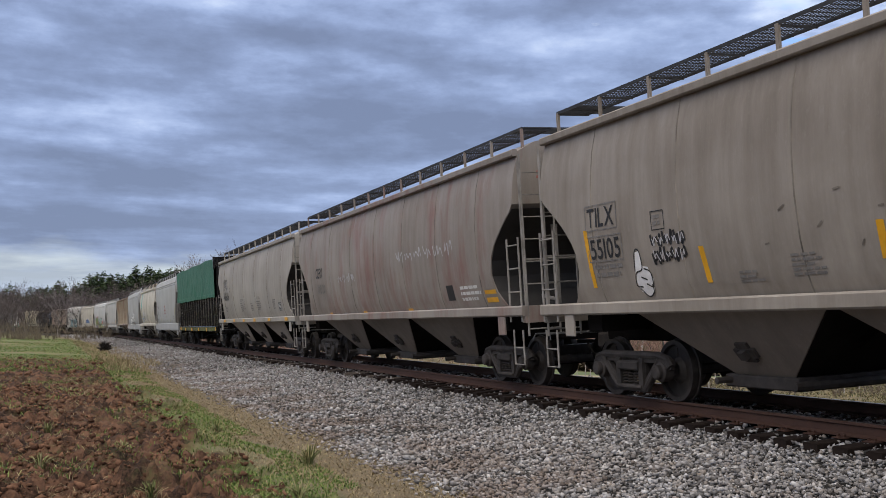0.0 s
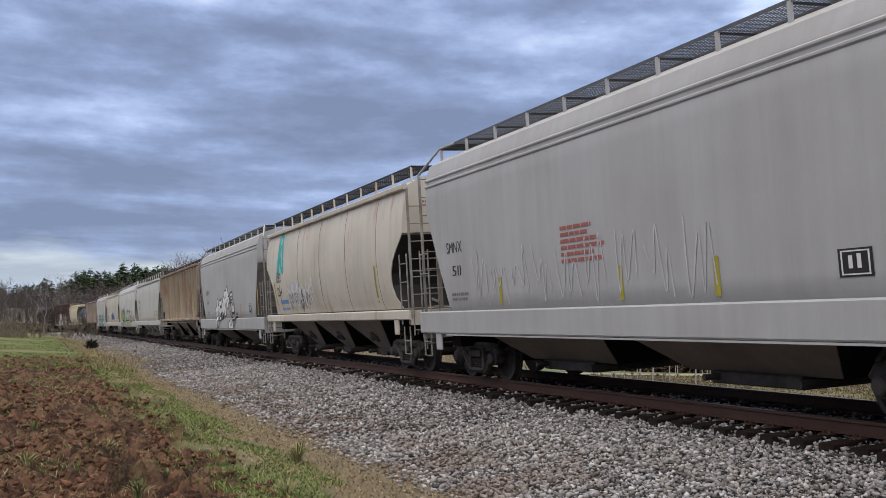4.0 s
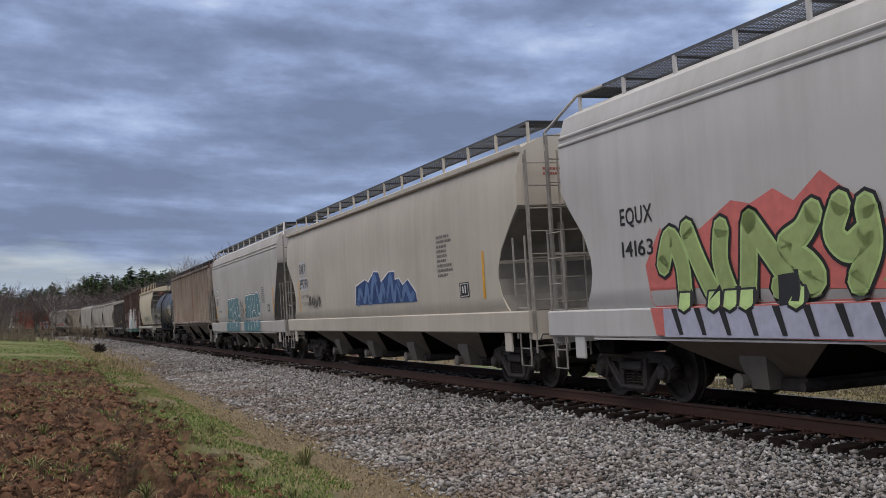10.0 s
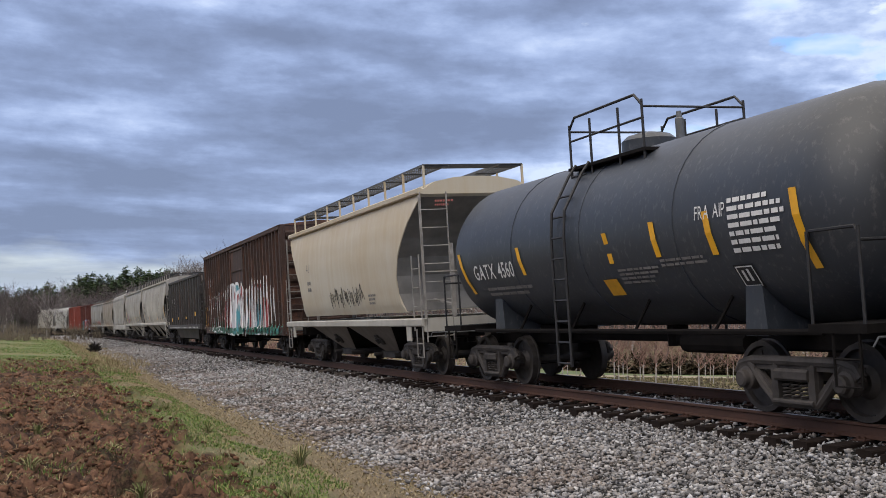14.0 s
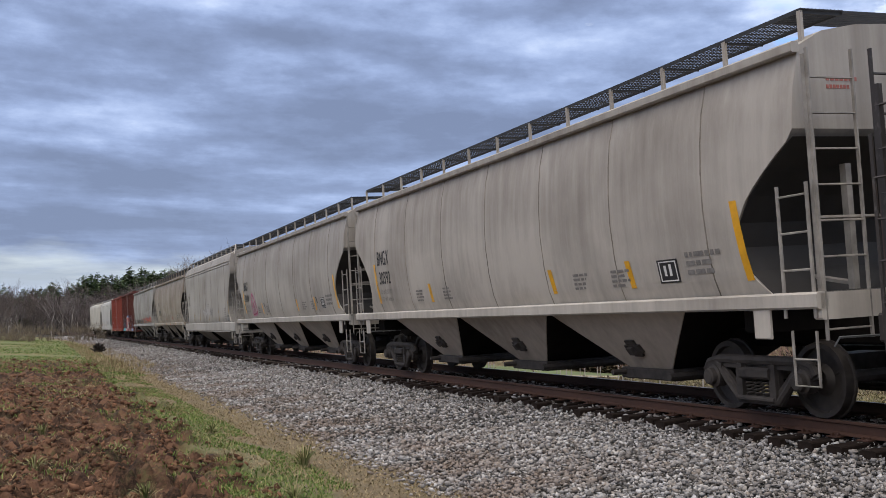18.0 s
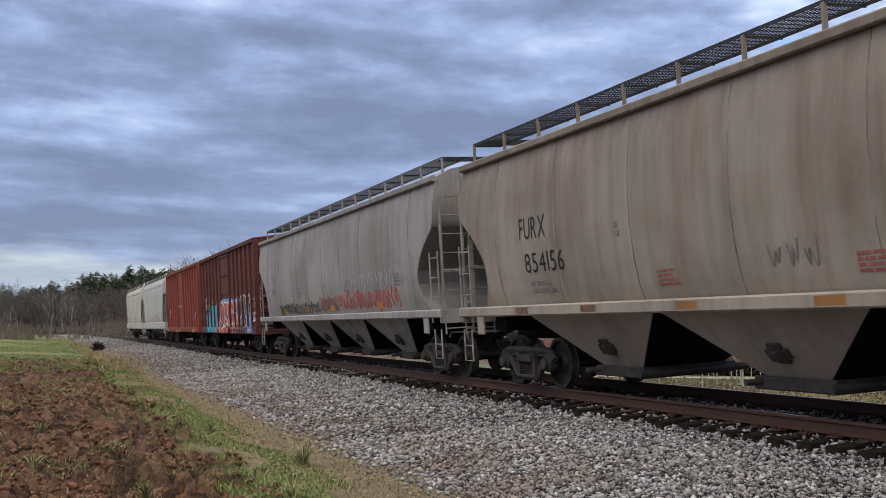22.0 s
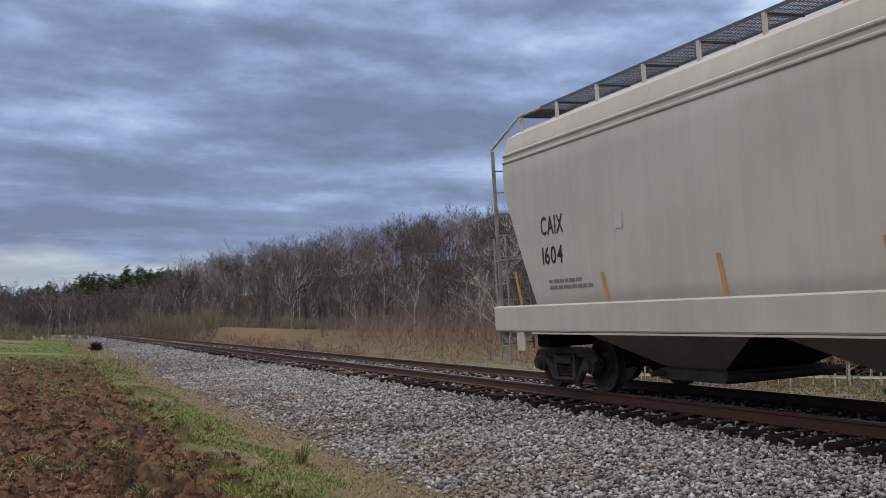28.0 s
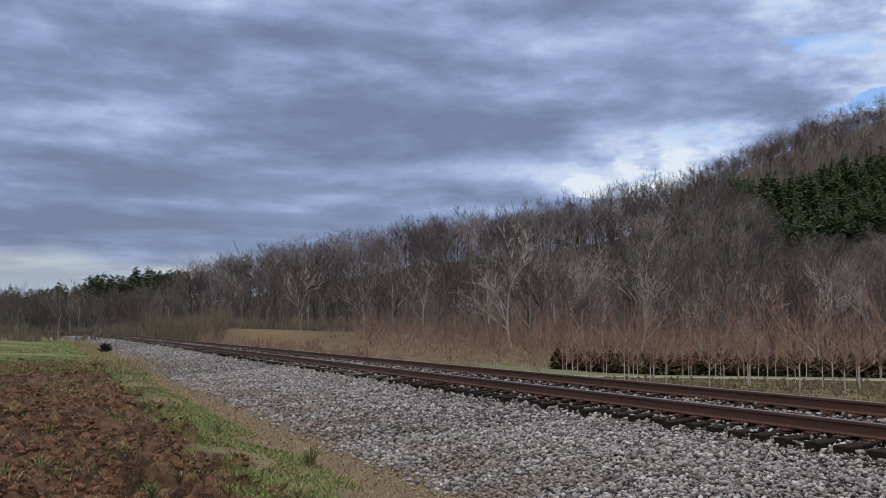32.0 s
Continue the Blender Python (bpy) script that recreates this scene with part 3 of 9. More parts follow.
    def stroke(self, pts, width, material, lift=0.009, name="graffiti"):
        """A sprayed line of even width through (x, z) points, rounded by a spline."""
        p = [np.array(q, float) for q in pts]
        p = [2 * p[0] - p[1]] + p + [2 * p[-1] - p[-2]]
        line = []
        for i in range(1, len(p) - 2):
            for q in np.linspace(0, 1, 6, endpoint=False):
                a, b, c, d = p[i - 1:i + 3]
                line.append(0.5 * (2 * b + (c - a) * q + (2 * a - 5 * b + 4 * c - d) * q * q + (3 * b - a - 3 * c + d) * q ** 3))
        line.append(p[-2])
        out, faces = [], []
        for i, q in enumerate(line):
            d = line[min(i + 1, len(line) - 1)] - line[max(i - 1, 0)]
            d = np.array([-d[1], d[0]]) / (np.hypot(*d) + 1e-9) * width / 2
            out += [tuple(q + d), tuple(q - d)]
        faces = [(2 * i, 2 * i + 1, 2 * i + 3, 2 * i + 2) for i in range(len(line) - 1)]
        return out, faces

    def scrawl(self, x0, x1, z0, z1, count, material, width=0.03, seed=1, lift=0.010, turns=6, label=""):
        """Loose sprayed tags: a row of looping strokes, one piece of writing."""
        rnd = random.Random(seed)
        pts, faces = [], []
        w = (x1 - x0) / count
        for i in range(count):
            a = x0 + i * w
            path = []
            for j in range(turns):
                path.append((a + w * (0.1 + 0.9 * (j + rnd.uniform(-0.6, 0.6)) / turns), z0 + (z1 - z0) * (rnd.uniform(0.0, 0.4) if j % 2 else rnd.uniform(0.6, 1.0))))
            o, f = self.stroke(path, width, material)
            n = len(pts)
            pts += o
            faces += [tuple(k + n for k in q) for q in f]
        return self.lay("graffiti", pts, faces, material, lift, label)

    def loops(self, x0, x1, z0, z1, count, material, width=0.05, seed=1, lift=0.010, label=""):
        """A row of rounded, hand-sprayed characters: rings with tails."""
        rnd = random.Random(seed)
        w = (x1 - x0) / count
        for i in range(count):
            cx, cz = x0 + (i + 0.5) * w, z0 + (z1 - z0) * rnd.uniform(0.4, 0.6)
            q0, turn = rnd.uniform(0, 6.3), rnd.uniform(3.5, 7.5)
            rx, rz = w * rnd.uniform(0.3, 0.5), (z1 - z0) * rnd.uniform(0.3, 0.5)
            path = [(cx + math.cos(q0 + turn * j / 7) * rx * (1 - 0.05 * j), cz + math.sin(q0 + turn * j / 7) * rz) for j in range(8)]
            if rnd.random() < 0.5:
                path.append((cx + rnd.uniform(-0.3, 0.3) * w, z0 + (z1 - z0) * rnd.choice((0.0, 1.0))))
            pts, faces = self.stroke(path, width, material)
            self.lay("graffiti", pts, faces, material, lift, label)

    def piece(self, text, x0, x1, z0, z1, fill, edge, seed=1, wild=0.16, fat=0.03, rim=0.075, gap=0.06, slope=0.0, label=""):
        """Fat sprayed letters with a rim."""
        for style, mat, lift in ((rim, edge, 0.008), (fat, fill, 0.012)):
            pts, faces, w = word(text, style, gap, wild, seed)
            self.lay("graffiti", [(x0 + a / w * (x1 - x0), z0 + b / 0.7 * (z1 - z0) + slope * a / w) for a, b in pts], faces, mat, lift, label)

    def sprayed(self, paths, layers, label="", flat=1.62, sill=0.0, caps=8):
        """Round-ended fat strokes through (x, z) points: layers of (width, material, lift), the widest first. Below sill they lie on the side sill."""
        for width, material, lift in layers:
            for path in paths:
                pts, faces = self.stroke(path, width, material)
                for end, nxt in ((path[0], path[1]), (path[-1], path[-2])):
                    n = len(pts)
                    pts += [(end[0] + math.cos(2 * math.pi * j / caps) * width / 2, end[1] + math.sin(2 * math.pi * j / caps) * width / 2) for j in range(caps)]
                    faces.append(tuple(range(n, n + caps)))
                self.skin("graffiti", pts, faces, material, lift, label, flat, sill)

    def skin(self, name, pts, faces, material, lift, label="", flat=1.62, sill=0.0):
        if self.steps:
            self.lay(name, pts, faces, material, lift, label)
            return
        me = bpy.data.meshes.new(name)
        me.from_pydata([(x + self.shift, -((flat if z < sill else self.half(z)) + lift), z) for x, z in pts], [], faces)
        me.materials.append(material)
        ob = new(name, me)
        ob.parent = self.car
        if label:
            tagged(ob, label)

    def patch(self, outlines, material, lift, sill=0.0, flat=1.62, name="graffiti"):
        """Solid sprayed shapes inside outlines of (x, z), laid on the side and, below sill, on the side sill."""
        for ring in outlines:
            bm = bmesh.new()
            bm.faces.new([bm.verts.new((x, 0, z)) for x, z in ring])
            for z in [q for q in (sill, 1.7, 2.0, 2.3, 2.6) if min(b for _, b in ring) < q < max(b for _, b in ring)]:
                bmesh.ops.bisect_plane(bm, geom=bm.verts[:] + bm.edges[:] + bm.faces[:], plane_co=(0, 0, z), plane_no=(0, 0, 1))
            pts, faces = [], []
            for f in bm.faces:
                low = f.calc_center_median().z < sill
                n = len(pts)
                pts += [(v.co.x, min(v.co.z, sill - 0.003) if low else max(v.co.z, sill + 0.003)) for v in f.verts]
                faces.append(tuple(range(n, len(pts))))
            bm.free()
            self.skin(name, pts, faces, material, lift, "", flat, sill)

    def blobs(self, x0, x1, z0, z1, count, fills, edge, seed=1, big=1.0):
        """A mural that cannot be read: angular rounded shapes in several colours, each with a dark rim."""
        rnd = random.Random(seed)
        w, h = (x1 - x0) / count, z1 - z0
        rims, by = ([], []), {}
        for i in range(count):
            cx = x0 + (i + 0.5) * w
            for layer in range(3):
                ring = []
                k = rnd.choice((7, 8, 9))
                ox, oz = cx + rnd.uniform(-0.25, 0.25) * w, z0 + h * rnd.uniform(0.36, 0.62)
                size = (0.62, 0.42, 0.24)[layer] * big
                q0 = rnd.uniform(0, 6)
                for j in range(k):
                    q = q0 + 2 * math.pi * j / k
                    r = rnd.uniform(0.55, 1.15)
                    ring.append((ox + math.cos(q) * r * w * size * 1.1, min(max(oz + math.sin(q) * r * h * size, z0), z1)))
                c = fills[(i + layer * 2) % len(fills)] if layer else fills[i % len(fills)]
                for grow, store in ((1.13 + 0.1 * layer, rims), (1.0, by.setdefault((layer, c.name), (c, [], []))[1:])):
                    n = len(store[0])
                    mx, mz = sum(a for a, b in ring) / k, sum(b for a, b in ring) / k
                    store[0].extend([(mx + (a - mx) * grow, mz + (b - mz) * grow, layer) for a, b in ring])
                    store[1].append(tuple(range(n, n + k)))
        for layer in range(3):
            keep = [f for f in rims[1] if rims[0][f[0]][2] == layer]
            self.lay("graffiti", [(a, b) for a, b, _ in rims[0]], keep, edge, 0.006 + layer * 0.005)
            for (lay, _), (c, pts, faces) in by.items():
                if lay == layer:
                    self.lay("graffiti", [(a, b) for a, b, _ in pts], faces, c, 0.008 + layer * 0.005)


# ---- trucks ----
def truck_meshes():
    frame = Shape()
    for sy in (-1, 1):
        y0, y1 = sorted((sy * 0.93, sy * 1.06))
        # the arched top member, sagging bottom member, and columns of the cast side frame
        top = [(-1.12, 0.50), (-1.08, 0.66), (-0.80, 0.72), (-0.45, 0.70), (0.45, 0.70), (0.80, 0.72), (1.08, 0.66), (1.12, 0.50)]
        low = [(1.0, 0.46), (0.82, 0.58), (0.45, 0.58), (-0.45, 0.58), (-0.82, 0.58), (-1.0, 0.46)]
        a, b = sorted((sy * 0.96, sy * 1.02))
        frame.plate(top + low, a, b)
        frame.plate([(-0.88, 0.62), (-0.72, 0.62), (-0.30, 0.24), (0.30, 0.24), (0.72, 0.62), (0.88, 0.62), (0.42, 0.13), (-0.42, 0.13)], a, b)
        # rounded cast ribs along both members
        for line, r in (([(-1.10, 0.53), (-1.02, 0.64), (-0.80, 0.69), (0.80, 0.69), (1.02, 0.64), (1.10, 0.53)], 0.062), ([(-0.84, 0.66), (-0.62, 0.40), (-0.40, 0.19), (0.40, 0.19), (0.62, 0.40), (0.84, 0.66)], 0.060), ([(-0.34, 0.20), (-0.34, 0.66)], 0.055), ([(0.34, 0.20), (0.34, 0.66)], 0.055)):
            frame.tube([(x, sy * 1.0, z) for x, z in line], r, 8)
        frame.box(-0.30, 0.30, min(sy * 0.95, sy * 1.10), max(sy * 0.95, sy * 1.10), 0.455, 0.60, 0.03)
        frame.box(-0.36, 0.36, min(sy * 0.93, sy * 1.09), max(sy * 0.93, sy * 1.09), 0.17, 0.235, 0.02)
        for cx in (-0.33, 0.33):
            frame.box(cx - 0.06, cx + 0.06, y0, y1, 0.2, 0.64, 0.0)
        for cx in (-0.89, 0.89):
            frame.box(cx - 0.17, cx + 0.17, min(sy * 0.90, sy * 1.05), max(sy * 0.90, sy * 1.05), 0.50, 0.64)
            frame.turned("y", [(sy * 0.92, 0.15), (sy * 1.06, 0.15), (sy * 1.08, 0.115), (sy * 1.14, 0.11), (sy * 1.16, 0.085), (sy * 1.16, 0.02)], 14, (cx, 0, 0.457))
    frame.box(-0.22, 0.22, -1.02, 1.02, 0.44, 0.68, 0.05)
    frame.turned("z", [(0.66, 0.22), (0.80, 0.22), (0.80, 0.04)], 14)
    spring = Shape()
    spring.tube([(0.062 * math.cos(q * 0.95), 0.062 * math.sin(q * 0.95), 0.24 + q * 0.0067) for q in range(31)], 0.013, 4)
    wheel = Shape()
    for sy in (-1, 1):
        rows = [(0.66, 0.10), (0.68, 0.30), (0.655, 0.39), (0.655, 0.482), (0.685, 0.487), (0.695, 0.462), (0.80, 0.455), (0.80, 0.39), (0.745, 0.375), (0.735, 0.20), (0.80, 0.13), (0.80, 0.09)]
        wheel.turned("y", [(sy * a, b) for a, b in rows], 28)
    wheel.turned("y", [(-0.96, 0.07), (-0.5, 0.082), (0.5, 0.082), (0.96, 0.07)], 10)
    for sy in (-1, 1):   # chalk-like casting marks on the plates, which show the turn
        wheel.box(-0.02, 0.02, min(sy * 0.735, sy * 0.755), max(sy * 0.735, sy * 0.755), 0.22, 0.34)
    beam = Shape()
    for sx in (-1, 1):
        beam.tube([(sx * 0.42, -0.82, 0.36), (sx * 0.42, 0.82, 0.36)], 0.035, 6)
        for sy in (-1, 1):
            beam.box(sx * 0.42 - 0.03, sx * 0.42 + 0.05, sy * 0.745 - 0.05, sy * 0.745 + 0.05, 0.30, 0.55)
    return [soften(frame.mesh("truck")), soften(spring.mesh("spring")), soften(wheel.mesh("wheelset")), soften(beam.mesh("brake_beam"))]


TRUCK, SPRING, WHEELSET, BEAM = truck_meshes()
for me, mat in ((TRUCK, M_IRON), (SPRING, M_IRON), (WHEELSET, M_WHEEL), (BEAM, M_UNDER)):
    me.materials.append(mat)
WHEELS = []


def trucks(car):
    k = len(CARS)
    for x in (middle(k) - FRONT[k], middle(k) - REAR[k]):
        t = part("truck", TRUCK, None, car, "dusty black cast truck with coil springs")
        t.location = (x, 0, 0)
        for y in (-1.0, 1.0):
            for cx in (-0.16, 0.0, 0.16):
                part("spring", SPRING, None, t).location = (cx, y, 0)
        part("brake_beam", BEAM, None, t)
        for dx in (-0.89, 0.89):
            w = part("wheelset", WHEELSET, None, t)
            w.location = (dx, 0, 0.457)
            WHEELS.append((w, dx))


def coupler(car, reach, half, material=None):
    for e in (-1, 1):
        s = Shape()
        s.box(min(e * reach, e * (half - 0.25)), max(e * reach, e * (half - 0.25)), -0.09, 0.09, 0.74, 0.92, 0.02)
        s.box(min(e * (half - 0.28), e * (half + 0.05)), max(e * (half - 0.28), e * (half + 0.05)), -0.16, 0.13 if e > 0 else 0.16, 0.68, 0.98, 0.04)
        part("coupler", s, M_IRON, car)
        h = Shape()
        h.tube([(e * (reach + 0.05), -0.35, 0.80), (e * (reach + 0.25), -0.36, 0.62), (e * (half - 0.15), -0.30, 0.45), (e * (half + 0.02), -0.22, 0.50)], 0.022, 6)
        part("air_hose", h, M_UNDER, car)
        lever = Shape()
        lever.tube([(e * (reach + 0.04), -1.42, 0.92), (e * (reach + 0.10), -1.40, 1.02), (e * (reach + 0.10), -0.3, 1.0), (e * (reach + 0.16), -0.16, 0.98)], 0.014, 5)
        part("uncoupling_lever", lever, M_GRATE, car)


def ladder(car, p, across, z0, z1, material, width=0.45, step=0.36, r=0.022):
    """Two stiles from p, the second one 'across' from it, with rungs between."""
    s = Shape()
    q = (p[0] + across[0] * width, p[1] + across[1] * width)
    for a in (p, q):
        s.box(a[0] - 0.022, a[0] + 0.022, a[1] - 0.010, a[1] + 0.010, z0, z1)
    z = z0 + 0.12
    while z < z1 - 0.05:
        s.tube([(p[0], p[1], z), (q[0], q[1], z)], r * 0.62, 5)
        z += step
    return part("ladder", s, material, car)


def stirrup(car, x, y, material):
    s = Shape()
    s.tube([(x - 0.2, y, 1.1), (x - 0.2, y, 0.48), (x + 0.2, y, 0.48), (x + 0.2, y, 1.1)], 0.018, 5)
    s.tube([(x - 0.2, y, 0.78), (x + 0.2, y, 0.78)], 0.014, 5)
    return part("step", s, material, car)


def running_boards(car, reach, z, material, posts, drop=0.34, y_out=1.22, wide=0.60, ends=True, grate=None):
    """Roof walkways of open grating on brackets, one along each side, with crossways ones at the ends."""
    for sy in (-1, 1):
        s = Shape()
        n = 12
        for i in range(n):
            y = sy * (y_out - i * wide / (n - 1))
            tall, thick = (0.05, 0.008) if i in (0, n - 1) else (0.012, 0.006)
            s.box(-reach, reach, y - thick, y + thick, z - tall, z)
        k = int(reach * 2 / 0.16)
        for i in range(k + 1):
            x = -reach + 2 * reach * i / k
            a, b = sorted((sy * y_out, sy * (y_out - wide)))
            s.box(x - 0.006, x + 0.006, a, b, z - 0.018, z - 0.006)
        part("running_board", s, grate or M_BOARD, car)
        m = int(reach * 2 / posts)
        for i in range(m + 1):
            x = -reach + 0.03 + (2 * reach - 0.06) * i / m
            b = Shape()
            b.box(x - 0.03, x + 0.03, sy * y_out - 0.02, sy * y_out + 0.02, z - drop, z - 0.03)
            a, c = sorted((sy * y_out, sy * (y_out - wide)))
            part("bracket", b, material, car)
            b = Shape()
            b.box(x - 0.012, x + 0.012, a, c, z - 0.065, z - 0.032)
            part("bracket_arm", b, M_BOARD, car)
    if ends:
        for e in (-1, 1):
            s = Shape()
            for i in range(9):
                x = e * (reach - 0.03 - i * 0.07)
                s.box(x - 0.006, x + 0.006, -y_out, y_out, z - 0.03, z - 0.002)
            part("end_walkway", s, M_BOARD, car)


CURVED = [(1.40, 1.50), (1.49, 1.75), (1.56, 2.15), (1.60, 2.65), (1.595, 3.1), (1.565, 3.5), (1.52, 3.85), (1.45, 4.12), (1.43, 4.22)]
FLAT = [(1.52, 1.42), (1.57, 1.50), (1.59, 2.2), (1.59, 3.3), (1.585, 3.99), (1.575, 4.02), (1.60, 4.045), (1.60, 4.07), (1.565, 4.095), (1.56, 4.145), (1.588, 4.17), (1.588, 4.195), (1.55, 4.22), (1.545, 4.26), (1.49, 4.40)]
SMOOTH = [(1.52, 1.42), (1.57, 1.50), (1.59, 2.2), (1.59, 3.3), (1.57, 3.8), (1.52, 4.08), (1.48, 4.22)]
POSTED = [(1.47, 1.50), (1.47, 2.5), (1.47, 3.5), (1.47, 4.25)]


def hopper(length, material, shape=CURVED, sill=(1.34, 1.53), bays=3, knee=3.3, inset=1.45, walk_z=4.66, seams=0, posts=0, slope=None, label="", sill_mat=None, round_edge=True, bay_mat=None, board=1.35, post_mat=None, outlets=None, tuck=0.36):
    """A covered hopper car: side sheets that end in slope sheets, sills, bays, ladders and roof walkways."""
    half = length / 2
    end = half - tuck
    straight = shape is FLAT
    top = end - (0.72 if straight else 0.22)
    inset -= 0.45 if straight else 0.0
    walk_z += 0.20 if straight else 0.13
    car = thing("covered_hopper_car", label, "freight car", "cars of the train")
    zb, zt = shape[0][1], shape[-1][1]

    def reach(z):
        if z >= knee:
            return top
        q = (knee - z) / (knee - zb)
        return top - inset * ((0.80 if knee < 4 else 1.0) * math.sin((2.45 if knee < 4 else 2.0) * q) if round_edge else q)
    side = list(shape)
    rows = []
    for (w0, z0), (w1, z1) in zip(side, side[1:]):
        k = 3 if (z0 < knee and z1 - z0 > 0.2) else 1
        rows += [(w0 + (w1 - w0) * i / k, z0 + (z1 - z0) * i / k) for i in range(k)]
    rows.append(side[-1])
    w = rows[-1][0]
    roof = [(w * 0.98, zt + 0.10), (w * 0.74, zt + 0.28), (w * 0.40, zt + 0.37), (w * 0.12, zt + 0.39)]
    ring = [(-a, z) for a, z in rows + roof] + [(a, z) for a, z in reversed(rows + roof)]
    body = Shape()
    cols = 9
    rings = [[((2 * j / (cols - 1) - 1) * reach(z), y, z) for y, z in ring] for j in range(cols)]
    body.loft(rings, caps=False)
    n = len(ring)
    for base in (0, (cols - 1) * n):
        body.f += [(base + i, base + i + 1, base + n - 2 - i, base + n - 1 - i) for i in range(n // 2 - 1)]
    body.f.append(tuple((cols - 1 if q else 0) * n + i for q, i in ((0, 0), (1, 0), (1, n - 1), (0, n - 1))))
    part("body", body, material, car, smooth=True)
    hw = lambda z: float(np.interp(z, [q for _, q in rows], [q for q, _ in rows]))
    # eave chord with a shadow gap under it
    for sy in (-1, 1):
        c = Shape()
        a, b = sorted((sy * (w - 0.02), sy * (w + 0.09)))
        c.box(-top - 0.02, top + 0.02, a, b, zt + 0.01, zt + 0.14, 0.02)
        if not straight:
            part("eave_chord", c, material, car)
        else:
            for e in (-1, 1):
                c = Shape()
                c.tube([(e * (end - 0.04), sy * 1.47, zt - 0.30), (e * (end - 0.04), sy * 1.46, zt + 0.02), (e * (top - 0.10), sy * 1.24, walk_z - 0.02), (e * (top - 0.9), sy * 1.22, walk_z - 0.02)], 0.026, 6)
                part("ladder_extension", c, material, car)
            a, b = sorted((sy * 1.53, sy * 1.60))
            part("sill_flange", Shape().box(-end + 1.5, end - 1.5, a, b, sill[0] - 0.035, sill[0] - 0.008), material, car)
        s = Shape()
        a, b = sorted((sy * 1.44, sy * 1.60))
        s.box(-end, end, a, b, sill[0], sill[1], 0.025)
        part("side_sill", s, sill_mat or material, car)
    for i in range(seams):
        x = (-1 + 2 * (i + 0.5) / seams) * (top - 0.6)
        for sy in (-1, 1):
            s = Shape()
            pts = [(hh, z) for hh, z in rows if reach(z) > abs(x) + 0.02]
            s.loft([[(x - 0.014, sy * (hh - 0.01), z), (x - 0.008, sy * (hh + 0.007), z), (x + 0.008, sy * (hh + 0.007), z), (x + 0.014, sy * (hh - 0.01), z)] for hh, z in pts])
            part("weld_seam", s, M_SEAM, car)
    for i in range(posts):
        x = (-1 + 2 * i / (posts - 1)) * (top - 0.08)
        low = next((z for z in np.arange(zb, zt, 0.05) if reach(z) > abs(x)), zb)
        for sy in (-1, 1):
            s = Shape()
            a, b = sorted((sy * 1.46, sy * 1.575))
            s.box(x - 0.055, x + 0.055, a, b, low, zt - 0.03)
            part("side_post", s, post_mat or material, car)
    # slope sheets, recess shade in their colour; end frames and platforms
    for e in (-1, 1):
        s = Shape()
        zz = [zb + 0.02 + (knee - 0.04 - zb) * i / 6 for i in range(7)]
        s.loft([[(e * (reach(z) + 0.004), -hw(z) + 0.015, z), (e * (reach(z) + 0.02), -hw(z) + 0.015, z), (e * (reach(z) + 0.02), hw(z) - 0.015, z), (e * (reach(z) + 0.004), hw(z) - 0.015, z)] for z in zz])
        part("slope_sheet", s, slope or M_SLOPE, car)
        s = Shape()
        a, b = sorted((e * (end - 0.13), e * end))
        s.box(a, b, -1.54, 1.54, sill[0] - 0.12, sill[1] - 0.01, 0.02)
        part("end_sill", s, sill_mat or material, car)
        s = Shape()
        a, b = sorted((e * (end - 1.2), e * (end - 0.14)))
        for i in range(12):
            y = -1.35 + i * 0.245
            s.box(a, b, y - 0.02, y + 0.02, sill[1] - 0.05, sill[1] - 0.015)
        part("end_platform", s, M_GRATE, car)
        for sy in (-1, 1):
            frame_ = Shape()
            frame_.box(e * (end - 0.07) - 0.03, e * (end - 0.07) + 0.03, sy * 1.47 - 0.02, sy * 1.47 + 0.02, sill[0] - 0.05, zt - 0.04)
            part("corner_post", frame_, M_GRIMY, car)
            frame_ = Shape()
            frame_.box(e * (end - 0.5) - 0.05, e * (end - 0.5) + 0.05, sy * 0.62 - 0.04, sy * 0.62 + 0.04, sill[1], min(knee - 0.1, 3.0))
            frame_.tube([(e * (end - 0.5), sy * 0.62, 1.6), (e * (top - inset * 0.9), sy * 0.62, 1.75)], 0.035, 5)
            part("end_strut", frame_, M_GRIMY, car)
        frame_ = Shape()
        frame_.tube([(e * (end - 0.07), -1.45, 2.35), (e * (end - 0.07), 1.45, 2.35)], 0.02, 5)
        part("end_handrail", frame_, M_GRIMY, car)
        ladder(car, (e * (end - 0.02), -1.47), (0, 1), sill[0] - 0.35, zt + 0.02, M_GRIMY, 0.62, 0.40)
        ladder(car, (e * (end - 0.02), 1.47), (0, -1), sill[0] - 0.35, zt + 0.02, M_GRIMY, 0.62, 0.40)
        for sy in (-1, 1):
            ladder(car, (e * (end - 0.08), sy * 1.56), (-e, 0), sill[0] - 0.1, 2.75, M_GRIMY, 0.5, 0.42)
            stirrup(car, e * (end - 0.30), sy * 1.55, M_GRIMY)
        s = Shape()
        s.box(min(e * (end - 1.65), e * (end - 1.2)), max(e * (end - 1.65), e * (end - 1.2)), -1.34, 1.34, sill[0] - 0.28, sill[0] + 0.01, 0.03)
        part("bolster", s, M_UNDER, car)
